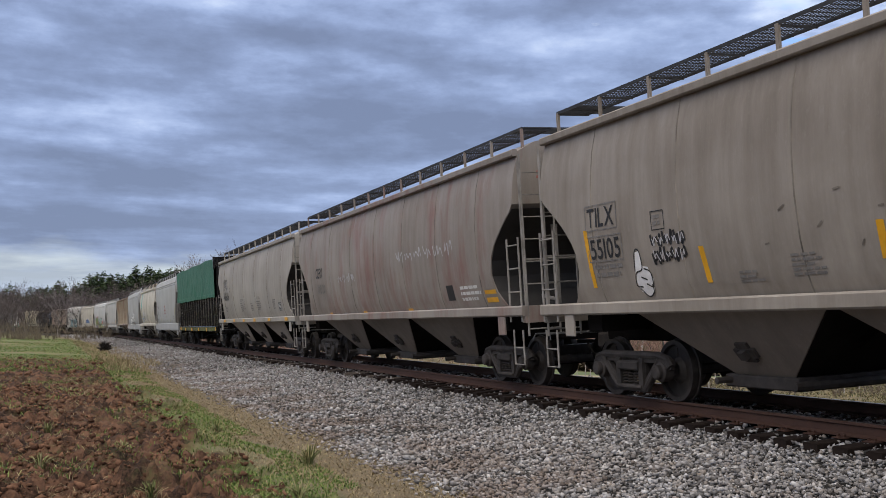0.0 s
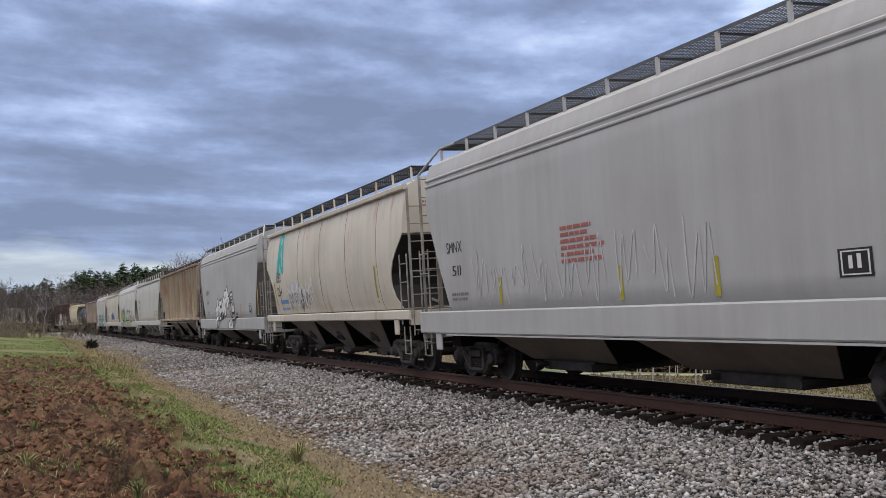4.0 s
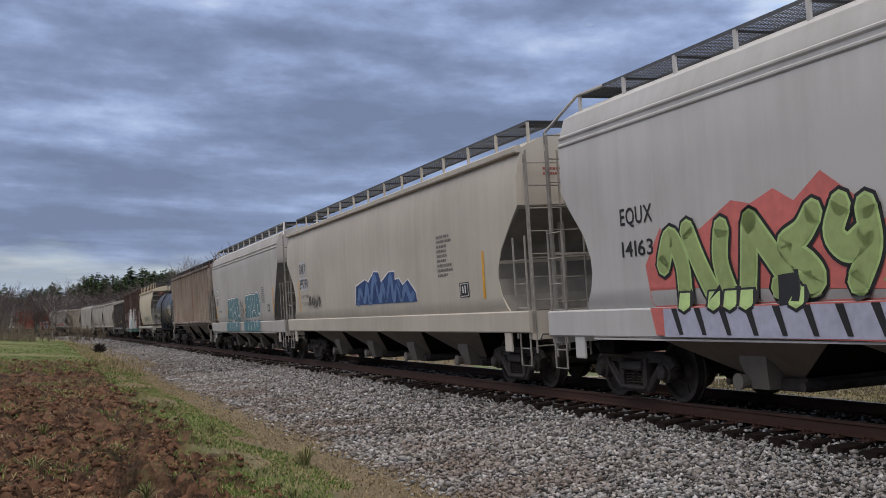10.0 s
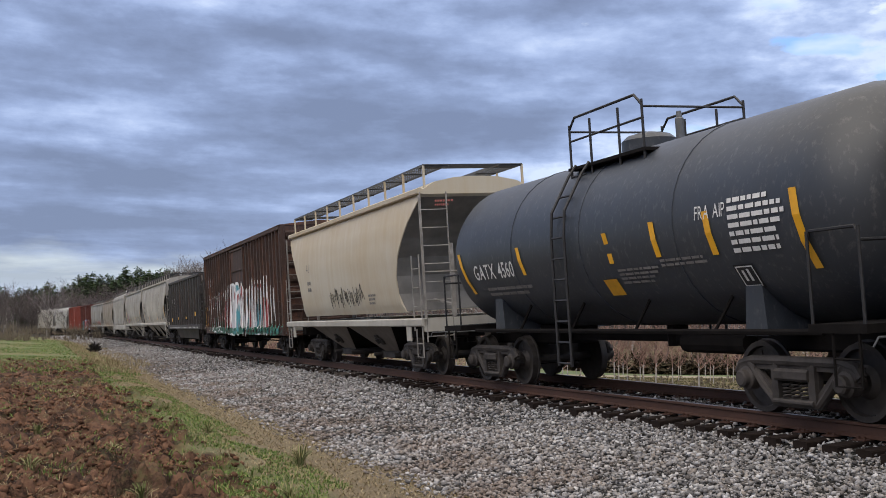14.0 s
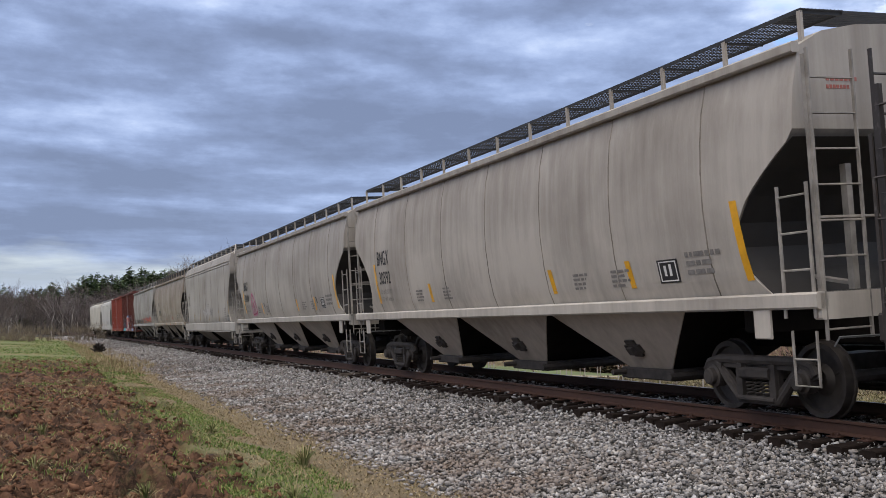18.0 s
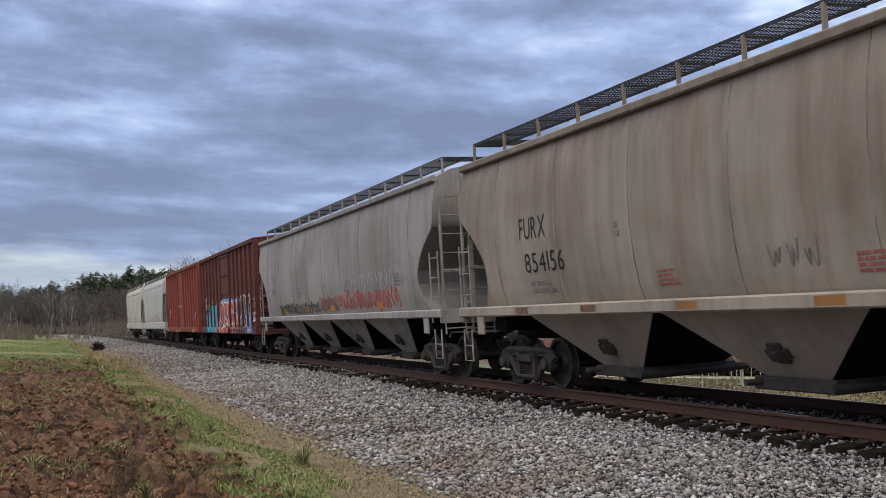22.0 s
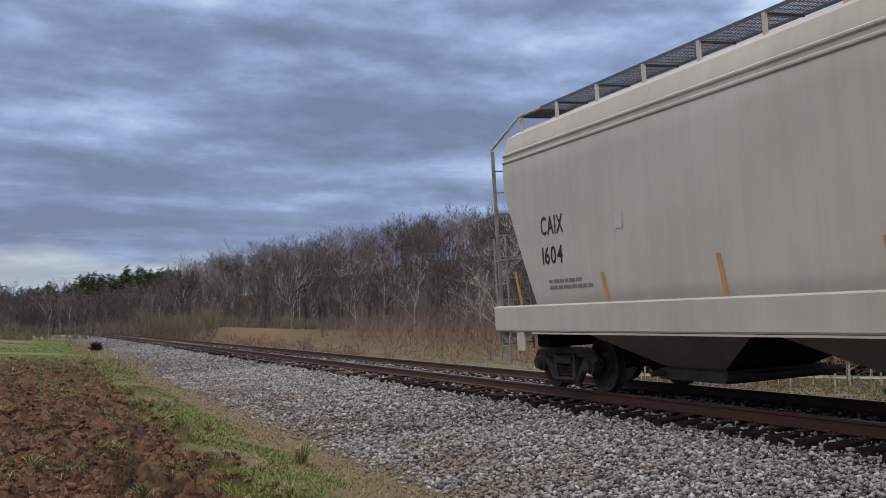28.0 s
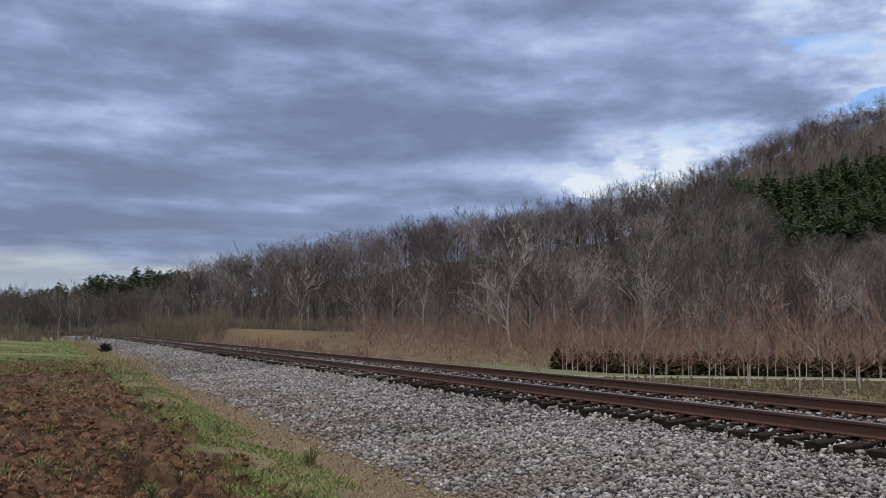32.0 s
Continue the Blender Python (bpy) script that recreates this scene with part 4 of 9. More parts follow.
        for sy in (-1, 1):
            s = Shape()
            a, b = sorted((sy * 1.545, sy * 1.575))
            s.box(e * (end - 1.0) - 0.15, e * (end - 1.0) + 0.15, a, b, sill[0] - 0.34, sill[0] + 0.04, 0.012)
            part("jacking_pad", s, sill_mat or material, car)
        for row, wide in ((3.92, 0.46), (3.83, 0.34)):
            s = Shape()
            a, b = sorted((e * (top + 0.002), e * (top + 0.006)))
            for i in range(7):
                s.box(a, b, -1.05 + wide * i / 7, -1.05 + wide * (i + 0.72) / 7, row, row + 0.045)
            part("caution_print", s, M_REDTEXT, car)
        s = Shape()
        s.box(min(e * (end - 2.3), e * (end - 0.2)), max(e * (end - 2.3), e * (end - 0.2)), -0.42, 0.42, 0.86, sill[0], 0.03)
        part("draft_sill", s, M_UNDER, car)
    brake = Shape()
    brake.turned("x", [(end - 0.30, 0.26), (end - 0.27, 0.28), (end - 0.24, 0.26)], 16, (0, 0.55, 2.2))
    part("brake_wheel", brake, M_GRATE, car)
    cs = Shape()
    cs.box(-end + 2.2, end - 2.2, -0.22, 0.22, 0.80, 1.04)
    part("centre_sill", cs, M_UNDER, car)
    if posts:
        for sy in (-1, 1):
            s = Shape()
            s.tube([(-end + 2.4, sy * 1.53, sill[0] - 0.09), (end - 2.4, sy * 1.53, sill[0] - 0.09)], 0.026, 6)
            part("sill_pipe", s, bay_mat or material, car)
    # discharge bays: near-black cores stand for end slopes that lie in shade
    span = (end - 2.75) * 2
    bl = span / bays
    for i in range(bays):
        x = -span / 2 + (i + 0.5) * bl
        wt, wb = (0.44, 0.30) if bays == 2 and shape is FLAT else (0.50, 0.14)
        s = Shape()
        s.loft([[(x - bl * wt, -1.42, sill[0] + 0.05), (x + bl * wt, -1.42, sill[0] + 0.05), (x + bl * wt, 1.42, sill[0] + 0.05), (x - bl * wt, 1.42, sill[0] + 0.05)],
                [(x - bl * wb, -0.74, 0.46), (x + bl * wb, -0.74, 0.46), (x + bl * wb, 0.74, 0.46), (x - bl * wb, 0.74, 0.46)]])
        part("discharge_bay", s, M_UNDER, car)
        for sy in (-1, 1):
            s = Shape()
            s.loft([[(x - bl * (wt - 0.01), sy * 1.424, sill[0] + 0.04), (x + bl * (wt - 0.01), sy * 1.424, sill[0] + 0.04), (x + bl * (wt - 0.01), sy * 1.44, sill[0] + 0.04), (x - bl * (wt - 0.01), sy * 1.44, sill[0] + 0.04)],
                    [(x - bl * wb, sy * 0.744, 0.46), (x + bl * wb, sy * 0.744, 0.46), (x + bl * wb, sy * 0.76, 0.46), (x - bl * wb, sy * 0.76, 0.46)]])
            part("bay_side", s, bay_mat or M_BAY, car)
            if not outlets and shape is not FLAT:
                b = Shape()
                at = lambda dx, z, out: (x + dx, sy * (0.752 + 0.68 * (z - 0.46) / (sill[0] - 0.42) + out), z - out * 0.6)
                for dx0, dx1, z0, z1, out in ((-0.20, 0.20, 0.74, 0.86, 0.05), (-0.12, 0.12, 0.68, 0.93, 0.04), (-0.06, 0.06, 0.75, 0.85, 0.11)):
                    b.loft([[at(dx0, z0, o), at(dx1, z0, o), at(dx1, z1, o), at(dx0, z1, o)] for o in (0.0, out)])
                part("vibrator_bracket", b, M_IRON, car)
        g = Shape()
        g.box(x - bl * 0.18, x + bl * 0.18, -0.84, 0.84, 0.30, 0.47, 0.02)
        g.tube([(x - bl * 0.15, -1.08, 0.40), (x - bl * 0.15, 1.08, 0.40)], 0.045, 8)
        g.tube([(x + bl * 0.2, -0.98, 0.38), (x + bl * 0.2, 0.98, 0.38)], 0.06, 8)
        part("outlet_gate", g, M_IRON, car)
        if outlets:
            for sy in (-1, 1):
                c = Shape()
                y0, y1 = sy * 0.78, sy * 1.10
                c.loft([[(x - 0.27, y0, 0.84), (x + 0.27, y0, 0.84), (x + 0.27, y1, 0.84), (x - 0.27, y1, 0.84)],
                        [(x - 0.27, y0, 0.66), (x + 0.27, y0, 0.66), (x + 0.27, y1, 0.66), (x - 0.27, y1, 0.66)],
                        [(x - 0.17, y0, 0.32), (x + 0.17, y0, 0.32), (x + 0.17, sy * 1.0, 0.32), (x - 0.17, sy * 1.0, 0.32)]])
                part("outlet_chute", c, outlets, car)
                c = Shape()
                c.turned("y", [(sy * 0.85, 0.09), (sy * 1.10, 0.09), (sy * 1.13, 0.11), (sy * 1.17, 0.11), (sy * 1.18, 0.04)], 12, (x - 0.24, 0, 0.42))
                part("outlet_cap", c, M_CHUTE, car)
    hatch = 5
    for i in range(hatch):
        x = (-1 + 2 * (i + 0.5) / hatch) * (top - 0.5)
        s = Shape()
        s.box(x - top / hatch * 0.86, x + top / hatch * 0.86, -0.32, 0.32, zt + 0.27, zt + 0.40, 0.04)
        part("roof_hatch", s, material, car)
    running_boards(car, top - 0.12, walk_z, material, board, drop=walk_z - zt - 0.07, grate=M_BOARD if shape is CURVED or posts else M_GRATE)
    trucks(car)
    coupler(car, end - 0.02, half)
    return car, half, hw


def boxcar(length, material, bottom=0.84, eave=4.68, ribs=7, door=(-1.5, 1.1), label="", door_mat=None, ends=None):
    """A ribbed steel box car with a sliding door and corrugated ends."""
    half = length / 2
    end = half - 0.62
    door = tuple(x + middle(len(CARS)) - MARKS[len(CARS)] for x in door)
    car = thing("box_car", label, "freight car", "cars of the train")
    s = Shape()
    s.box(-end, end, -1.42, 1.42, bottom + 0.12, eave)
    part("body", s, material, car)
    for sy in (-1, 1):
        for x in [door[0] - 0.12 + (-end + 0.05 - door[0] + 0.12) * (i + 1) / ribs for i in range(ribs)] + [door[1] + 0.12 + (end - 0.05 - door[1] - 0.12) * (i + 1) / ribs for i in range(ribs)]:
            p = Shape()
            a, b = sorted((sy * 1.415, sy * 1.50))
            p.box(x - 0.06, x + 0.06, a, b, bottom + 0.25, eave - 0.10)
            part("side_post", p, material, car)
        c = Shape()
        a, b = sorted((sy * 1.38, sy * 1.52))
        c.box(-end, end, a, b, eave - 0.14, eave + 0.01, 0.02)
        part("top_chord", c, material, car)
        c = Shape()
        c.box(-end, end, a, b, bottom, bottom + 0.30, 0.015)
        part("side_sill", c, material, car)
        # door: a framed leaf with pressed panels and a locking bar
        d = Shape()
        a, b = sorted((sy * 1.43, sy * 1.475))
        d.box(door[0], door[1], a, b, bottom + 0.22, eave - 0.22)
        leaf = part("door", d, door_mat or material, car)
        a, b = sorted((sy * 1.47, sy * 1.515))
        h = eave - bottom - 0.5
        for q in (0.0, 0.24, 0.48, 0.74, 1.0):
            f = Shape()
            z = bottom + 0.26 + h * q
            f.box(door[0] + 0.02, door[1] - 0.02, a, b, z - 0.035, z + 0.035)
            part("door_rail", f, door_mat or material, leaf)
        for x in (door[0] + 0.05, door[1] - 0.05):
            f = Shape()
            f.box(x - 0.05, x + 0.05, a, b, bottom + 0.22, eave - 0.24)
            part("door_stile", f, door_mat or material, leaf)
        f = Shape()
        f.tube([(door[0] + 0.25, sy * 1.53, bottom + 0.4), (door[0] + 0.25, sy * 1.53, eave - 0.5)], 0.022, 6)
        part("lock_bar", f, door_mat or material, leaf)
        t = Shape()
        a, b = sorted((sy * 1.47, sy * 1.55))
        t.box(door[0] - 0.5, door[1] + 2.9, a, b, bottom + 0.12, bottom + 0.20)
        part("door_track", t, material, car)
    for e in (-1, 1):
        k = 7
        for i in range(k):
            z = bottom + 0.45 + (eave - bottom - 0.75) * i / (k - 1)
            s = Shape()
            a, b = e * (end - 0.01), e * (end + 0.085)
            s.loft([[(a, y, z - 0.20), (b, y, z - 0.07), (b, y, z + 0.07), (a, y, z + 0.12)] for y in (-1.28, 1.28)])
            part("end_corrugation", s, ends or material, car)
        for sy in (-1, 1):
            c = Shape()
            c.box(e * (end - 0.02) - 0.05, e * (end - 0.02) + 0.05, sy * 1.38 - 0.07, sy * 1.38 + 0.07, bottom, eave)
            part("corner_post", c, material, car)
            ladder(car, (e * (end + 0.13), sy * 1.34), (0, -sy), bottom + 0.1, 2.7 if e * sy > 0 else eave - 0.1, material, 0.5, 0.42)
            g = Shape()
            for j in range(4):
                z = bottom + 0.35 + j * 0.42
                g.tube([(e * (end - 0.1), sy * 1.50, z), (e * (end - 0.1), sy * 1.56, z), (e * (end - 0.58), sy * 1.56, z), (e * (end - 0.58), sy * 1.50, z)], 0.013, 5)
            part("grab_irons", g, material, car)
            stirrup(car, e * (end - 0.30), sy * 1.45, M_UNDER)
        s = Shape()
        s.box(min(e * (end - 0.1), e * (end + 0.12)), max(e * (end - 0.1), e * (end + 0.12)), -1.4, 1.4, bottom - 0.02, bottom + 0.24, 0.02)
        part("end_sill", s, material, car)
        s = Shape()
        s.box(min(e * (end - 3.2), e * (end - 0.1)), max(e * (end - 3.2), e * (end - 0.1)), -0.4, 0.4, 0.72, bottom + 0.13, 0.02)
        part("draft_sill", s, M_UNDER, car)
    r = Shape()
    r.loft([[(x, -1.53, eave), (x, -1.50, eave + 0.03), (x, 0, eave + 0.16), (x, 1.50, eave + 0.03), (x, 1.53, eave)] for x in (-end - 0.02, end + 0.02)])
    part("roof", r, material, car)
    for i in range(12):
        x = -end + 0.6 + (2 * end - 1.2) * i / 11
        s = Shape()
        s.loft([[(x + d, -1.51, eave + 0.028), (x + d, 0, eave + 0.20), (x + d, 1.51, eave + 0.028), (x + d, 0, eave + 0.14)] for d in (-0.04, 0.04)])
        part("roof_seam", s, material, car)
    under = Shape()
    under.box(-end + 2, end - 2, -0.3, 0.3, 0.62, bottom + 0.13)
    under.tube([(1.0, -1.1, 0.72), (2.6, -1.1, 0.72)], 0.16, 10)
    under.tube([(-end + 1, -0.9, 0.62), (end - 1, -0.9, 0.62)], 0.025, 5)
    part("underframe", under, M_UNDER, car)
    trucks(car)
    coupler(car, end, half)
    xs = [door[0] - 0.12 + (-end + 0.05 - door[0] + 0.12) * (i + 1) / ribs for i in range(ribs)] + [door[1] + 0.12 + (end - 0.05 - door[1] - 0.12) * (i + 1) / ribs for i in range(ribs)]
    POST_STEPS.append([(x - 0.06, x + 0.06, 0.08) for x in xs] + [(door[0], door[1], 0.096)])
    return car, half, (lambda z: 1.42 if z > bottom + 0.30 else 1.52)


def tank_car(length, material, label):
    half = length / 2
    end = half - 0.62
    car = thing("tank_car", label, "freight car", "cars of the train")
    r, zc, reach = 1.44, 2.52, end + 0.06
    t = Shape()
    rows = [(-reach - 0.0, 0.03), (-reach + 0.06, 0.45), (-reach + 0.2, 0.85), (-reach + 0.42, 1.18), (-reach + 0.68, 1.36), (-reach + 0.95, r)]
    rows += [(x, r) for x in np.linspace(-reach + 2, reach - 2, 6)] + [(-a, b) for a, b in reversed(rows)]
    t.turned("x", rows, 40, (0, 0, zc))
    part("tank", t, material, car, smooth=True)
    for x in (-0.05, -2.6, 2.6):
        s = Shape()
        s.turned("x", [(x - 0.03, r - 0.01), (x - 0.025, r + 0.012), (x + 0.025, r + 0.012), (x + 0.03, r - 0.01)], 40, (0, 0, zc))
        part("tank_band", s, material, car, smooth=True)
    d = Shape()
    d.turned("z", [(zc + r - 0.1, 0.45), (zc + r + 0.14, 0.45), (zc + r + 0.22, 0.36), (zc + r + 0.28, 0.1)], 18, (-0.05, 0, 0))
    part("dome", d, material, car, smooth=True)
    v = Shape()
    v.turned("z", [(zc + r, 0.07), (zc + r + 0.34, 0.07), (zc + r + 0.36, 0.05), (zc + r + 0.46, 0.04)], 10, (0.85, 0, 0))
    part("relief_valve", v, M_GRATE, car)
    pl = Shape()
    for y in (-0.72, 0.72):
        pl.box(-1.1, 1.3, y - 0.24, y + 0.24, zc + r - 0.22, zc + r - 0.17)
    part("platform", pl, M_UNDER, car)
    for y in (-0.92, 0.92):
        for x in (-1.05, -0.35, 0.55, 1.25):
            rail = Shape()
            rail.tube([(x, y, zc + r - 0.36), (x, y, zc + r + 0.56)], 0.022, 6)
            part("rail_post", rail, M_BLACK, car)
        rail = Shape()
        rail.tube([(-1.05, y, zc + r + 0.28), (1.25, y, zc + r + 0.28)], 0.018, 6)
        rail.tube([(-1.05, y, zc + r + 0.48), (-0.85, y, zc + r + 0.66), (1.05, y, zc + r + 0.66), (1.25, y, zc + r + 0.48)], 0.022, 6)
        part("handrail", rail, M_BLACK, car)
    for x in (-1.05, 1.25):
        rail = Shape()
        rail.tube([(x, -0.92, zc + r + 0.45), (x, 0.92, zc + r + 0.45)], 0.02, 6)
        part("handrail", rail, M_BLACK, car)
    for sy in (-1, 1):
        s = Shape()
        for x in (-0.85, -0.40):
            s.tube([(x, sy * 1.50, 0.5), (x, sy * 1.50, zc + 0.1), (x, sy * 1.46, zc + 0.5), (x, sy * 1.1, zc + 1.1), (x, sy * 0.95, zc + r - 0.15)], 0.026, 6)
        for j in range(10):
            z = 0.55 + j * 0.34
            q = math.asin(min(max((z - zc) / 1.5, 0), 0.95))
            s.tube([(-0.85, sy * 1.50 * math.cos(q), z), (-0.40, sy * 1.50 * math.cos(q), z)], 0.018, 5)
        part("ladder", s, M_BLACK, car)
    for e in (-1, 1):
        s = Shape()
        x = e * (end - 2.2)
        s.loft([[(x - 0.22, y, 1.0), (x + 0.22, y, 1.0), (x + 0.15, y, zc - math.sqrt(max(r * r - y * y, 0.2)) + 0.12), (x - 0.15, y, zc - math.sqrt(max(r * r - y * y, 0.2)) + 0.12)] for y in (-1.15, -0.9, -0.5, 0, 0.5, 0.9, 1.15)])
        part("saddle", s, material, car)
        s = Shape()
        s.box(min(e * (end - 3.2), e * end), max(e * (end - 3.2), e * end), -0.4, 0.4, 0.75, 1.12, 0.03)
        part("stub_sill", s, M_UNDER, car)
        s = Shape()
        s.box(min(e * (end - 0.9), e * end), max(e * (end - 0.9), e * end), -1.45, 1.45, 1.06, 1.16)
        part("end_platform", s, M_UNDER, car)
        g = Shape()
        for sy in (-1, 1):
            for x in (end - 0.05, end - 0.85):
                g.tube([(e * x, sy * 1.42, 1.1), (e * x, sy * 1.42, 2.2)], 0.02, 6)
            g.tube([(e * (end - 0.05), sy * 1.42, 2.1), (e * (end - 0.1), sy * 1.42, 2.2), (e * (end - 0.8), sy * 1.42, 2.2), (e * (end - 0.85), sy * 1.42, 2.1)], 0.02, 6)
        g.tube([(e * (end - 0.05), -1.42, 2.05), (e * (end - 0.05), 1.42, 2.05)], 0.02, 6)
        part("end_rail", g, M_BLACK, car)
        for sy in (-1, 1):
            stirrup(car, e * (end - 0.35), sy * 1.42, M_UNDER)
    u = Shape()
    u.box(-end + 2.9, end - 2.9, -0.12, 0.12, 0.82, 1.0)
    for sy in (-1, 1):
        u.tube([(-end + 1, sy * 1.15, 1.05), (end - 1, sy * 1.15, 1.05)], 0.04, 6)
        for x in (-3, -1, 1, 3):
            u.tube([(x, sy * 1.15, 1.05), (x + 0.3, sy * 1.0, zc - 0.95)], 0.025, 5)
    u.tube([(0.4, 0, zc - r), (0.4, 0, 0.75)], 0.17, 10)
    u.tube([(1.4, -0.5, 0.85), (2.9, -0.5, 0.85)], 0.15, 10)
    part("underframe", u, M_UNDER, car)
    trucks(car)
    coupler(car, end, half)
    return car, half, (lambda z: math.sqrt(max((r + 0.006) ** 2 - (z - zc) ** 2, 0.05)))


def gondola(length, material, label, top=4.02, bottom=1.06, posts=13, taper=0.0, tarp=None):
    """An open high-sided car with outside posts; tarp: the material of the cover drawn over its upper half."""
    half = length / 2
    end = half - 0.55
    bulk = end if tarp else end - 0.95
    car = thing("open_gondola_car", label, "freight car", "cars of the train")
    for y0, y1 in ((-1.46, -1.42), (1.42, 1.46)):
        part("side_sheet", Shape().box(-bulk, bulk, y0, y1, bottom + 0.1, top), material, car)
    for e in (-1, 1):
        part("end_sheet", Shape().box(min(e * bulk, e * (bulk - 0.04)), max(e * bulk, e * (bulk - 0.04)), -1.42, 1.42, bottom + 0.1, top), material, car)
    part("floor_sheet", Shape().box(-end, end, -1.42, 1.42, bottom, bottom + 0.1), material, car)
    for sy in (-1, 1):
        for i in range(posts):
            x = (-1 + 2 * i / (posts - 1)) * (bulk - 0.12)
            p = Shape()
            a, b = sy * 1.455, sy * (1.53 if tarp else 1.58)
            p.loft([[(x - 0.07, a, bottom + 0.2), (x - 0.05, b, bottom + 0.2), (x + 0.05, b, bottom + 0.2), (x + 0.07, a, bottom + 0.2)],
                    [(x - 0.07, a, top - 0.1), (x - 0.04, b - sy * 0.05, top - 0.1), (x + 0.04, b - sy * 0.05, top - 0.1), (x + 0.07, a, top - 0.1)]])
            part("side_post", p, material, car)
        c = Shape()
        a, b = sorted((sy * 1.40, sy * 1.56))
        c.box(-bulk - 0.02, bulk + 0.02, a, b, top - 0.12, top + 0.02, 0.02)
        part("top_chord", c, material, car)
        c = Shape()
        a, b = sorted((sy * 1.40, sy * 1.59))
        c.box(-end, end, a, b, bottom - 0.02, bottom + 0.24, 0.02)
        part("side_sill", c, material, car)
    for e in (-1, 1):
        for sy in (-1, 1):
            ladder(car, (e * (end + 0.10), sy * 1.38), (0, -sy), 0.7, top, material, 0.5, 0.42)
            ladder(car, (e * (end - 0.05), sy * 1.60), (-e, 0), 0.85, 3.1 if tarp is None else 2.4, material, 0.48, 0.42)
            stirrup(car, e * (end - 0.30), sy * 1.52, material)
        b = Shape()
        for z in (1.6, 2.3, 3.0, 3.6):
            b.box(min(e * bulk, e * (bulk + 0.08)), max(e * bulk, e * (bulk + 0.08)), -1.4, 1.4, z - 0.05, z + 0.05)
        part("end_stiffener", b, material, car)
        if tarp is None:
            for sy in (-1, 1):
                b = Shape()
                b.box(min(e * (end - 0.06), e * (end + 0.02)), max(e * (end - 0.06), e * (end + 0.02)), sy * 1.44 - 0.03, sy * 1.44 + 0.03, bottom, 3.62)
                part("corner_post", b, material, car)
                b = Shape()
                x0, x1 = e * (bulk + 0.02), e * (end - 0.04)
                b.loft([[(x0, sy * 1.30, top - 0.1), (x0, sy * 1.38, top - 0.1), (x0, sy * 1.38, top - 0.32), (x0, sy * 1.30, top - 0.32)], [(x1, sy * 1.30, 2.35), (x1, sy * 1.38, 2.35), (x1, sy * 1.38, 2.10), (x1, sy * 1.30, 2.10)]])
                part("end_brace", b, material, car)
                for z in (1.6, 2.05, 2.5, 2.95, 3.4):
                    b = Shape()
                    b.tube([(e * end, sy * 1.46, z), (e * (bulk + 0.03), sy * 1.46, z)], 0.014, 5)
                    part("grab_iron", b, material, car)
            b = Shape()
            b.box(min(e * (bulk + 0.02), e * (end - 0.05)), max(e * (bulk + 0.02), e * (end - 0.05)), -1.4, 1.4, bottom + 0.1, bottom + 0.14)
            part("end_platform", b, material, car)
        s = Shape()
        s.box(min(e * (end - 0.1), e * (end + 0.2)), max(e * (end - 0.1), e * (end + 0.2)), -1.45, 1.45, bottom - 0.1, bottom + 0.2, 0.02)
        part("end_sill", s, material, car)
        s = Shape()
        s.box(min(e * (end - 3), e * end), max(e * (end - 3), e * end), -0.4, 0.4, 0.74, bottom, 0.02)
        part("draft_sill", s, M_UNDER, car)
    belly = Shape()
    q = end - 3.3
    belly.loft([[(-q - 0.5, y, bottom), (-q + 0.4, y * 0.9, 0.52), (q - 0.4, y * 0.9, 0.52), (q + 0.5, y, bottom)] for y in (-1.38, 1.38)])
    if tarp is None:
        part("belly", belly, material, car)
    else:
        part("centre_sill", Shape().box(-end + 2.6, end - 2.6, -0.25, 0.25, 0.62, bottom), M_UNDER, car)
        u = Shape()
        u.tube([(-3.4, -1.05, 0.62), (-3.3, -1.05, 0.62), (-2.2, -1.05, 0.62), (-2.1, -1.05, 0.62)], [0.12, 0.19, 0.19, 0.12], 12)
        part("air_reservoir", u, M_UNDER, car)
        u = Shape()
        u.box(-0.5, 0.25, -1.25, -0.7, 0.46, 0.86, 0.05)
        u.tube([(0.2, -1.15, 0.55), (2.2, -1.15, 0.70), (4.6, -1.15, 0.72)], 0.02, 5)
        part("brake_valve", u, M_UNDER, car)
    if tarp is not None:
        t = Shape()
        rnd = random.Random(5)
        cols = 150
        for sy in (-1, 1):
            rings = []
            for i in range(cols + 1):
                x = -end - 0.05 + (2 * end + 0.1) * i / cols
                rows = []
                for j in range(9):
                    z = 2.70 + (4.66 - 2.70) * j / 8
                    wob = 0.05 * noise.noise(Vector((x * 1.3, j * 0.45, sy))) + 0.045 * noise.noise(Vector((x * 3.1 + j * 0.5, j * 0.7, sy + 4))) + 0.015 * math.sin(x * 4.3 + j * 0.25)
                    rows.append((x, sy * (1.63 + wob * (1 - j / 9)), z + (0.05 * noise.noise(Vector((x * 0.9, 3, sy))) if j == 0 else 0) - (0.06 * abs(math.sin(x * 0.55)) if j == 8 else 0)))
                rings.append(rows)
            t.loft(rings, caps=False, closed=False)
        rings = []
        for i in range(cols + 1):
            x = -end - 0.05 + (2 * end + 0.1) * i / cols
            dip = 0.06 * abs(math.sin(x * 0.55))
            rings.append([(x, y, 4.66 - dip + 0.16 * (1 - (y / 1.6) ** 2)) for y in (-1.63, -0.8, 0, 0.8, 1.63)])
        t.loft(rings, caps=False, closed=False)
        part("tarpaulin", t, tarp, car, "green tarpaulin stretched over the load", smooth=True)
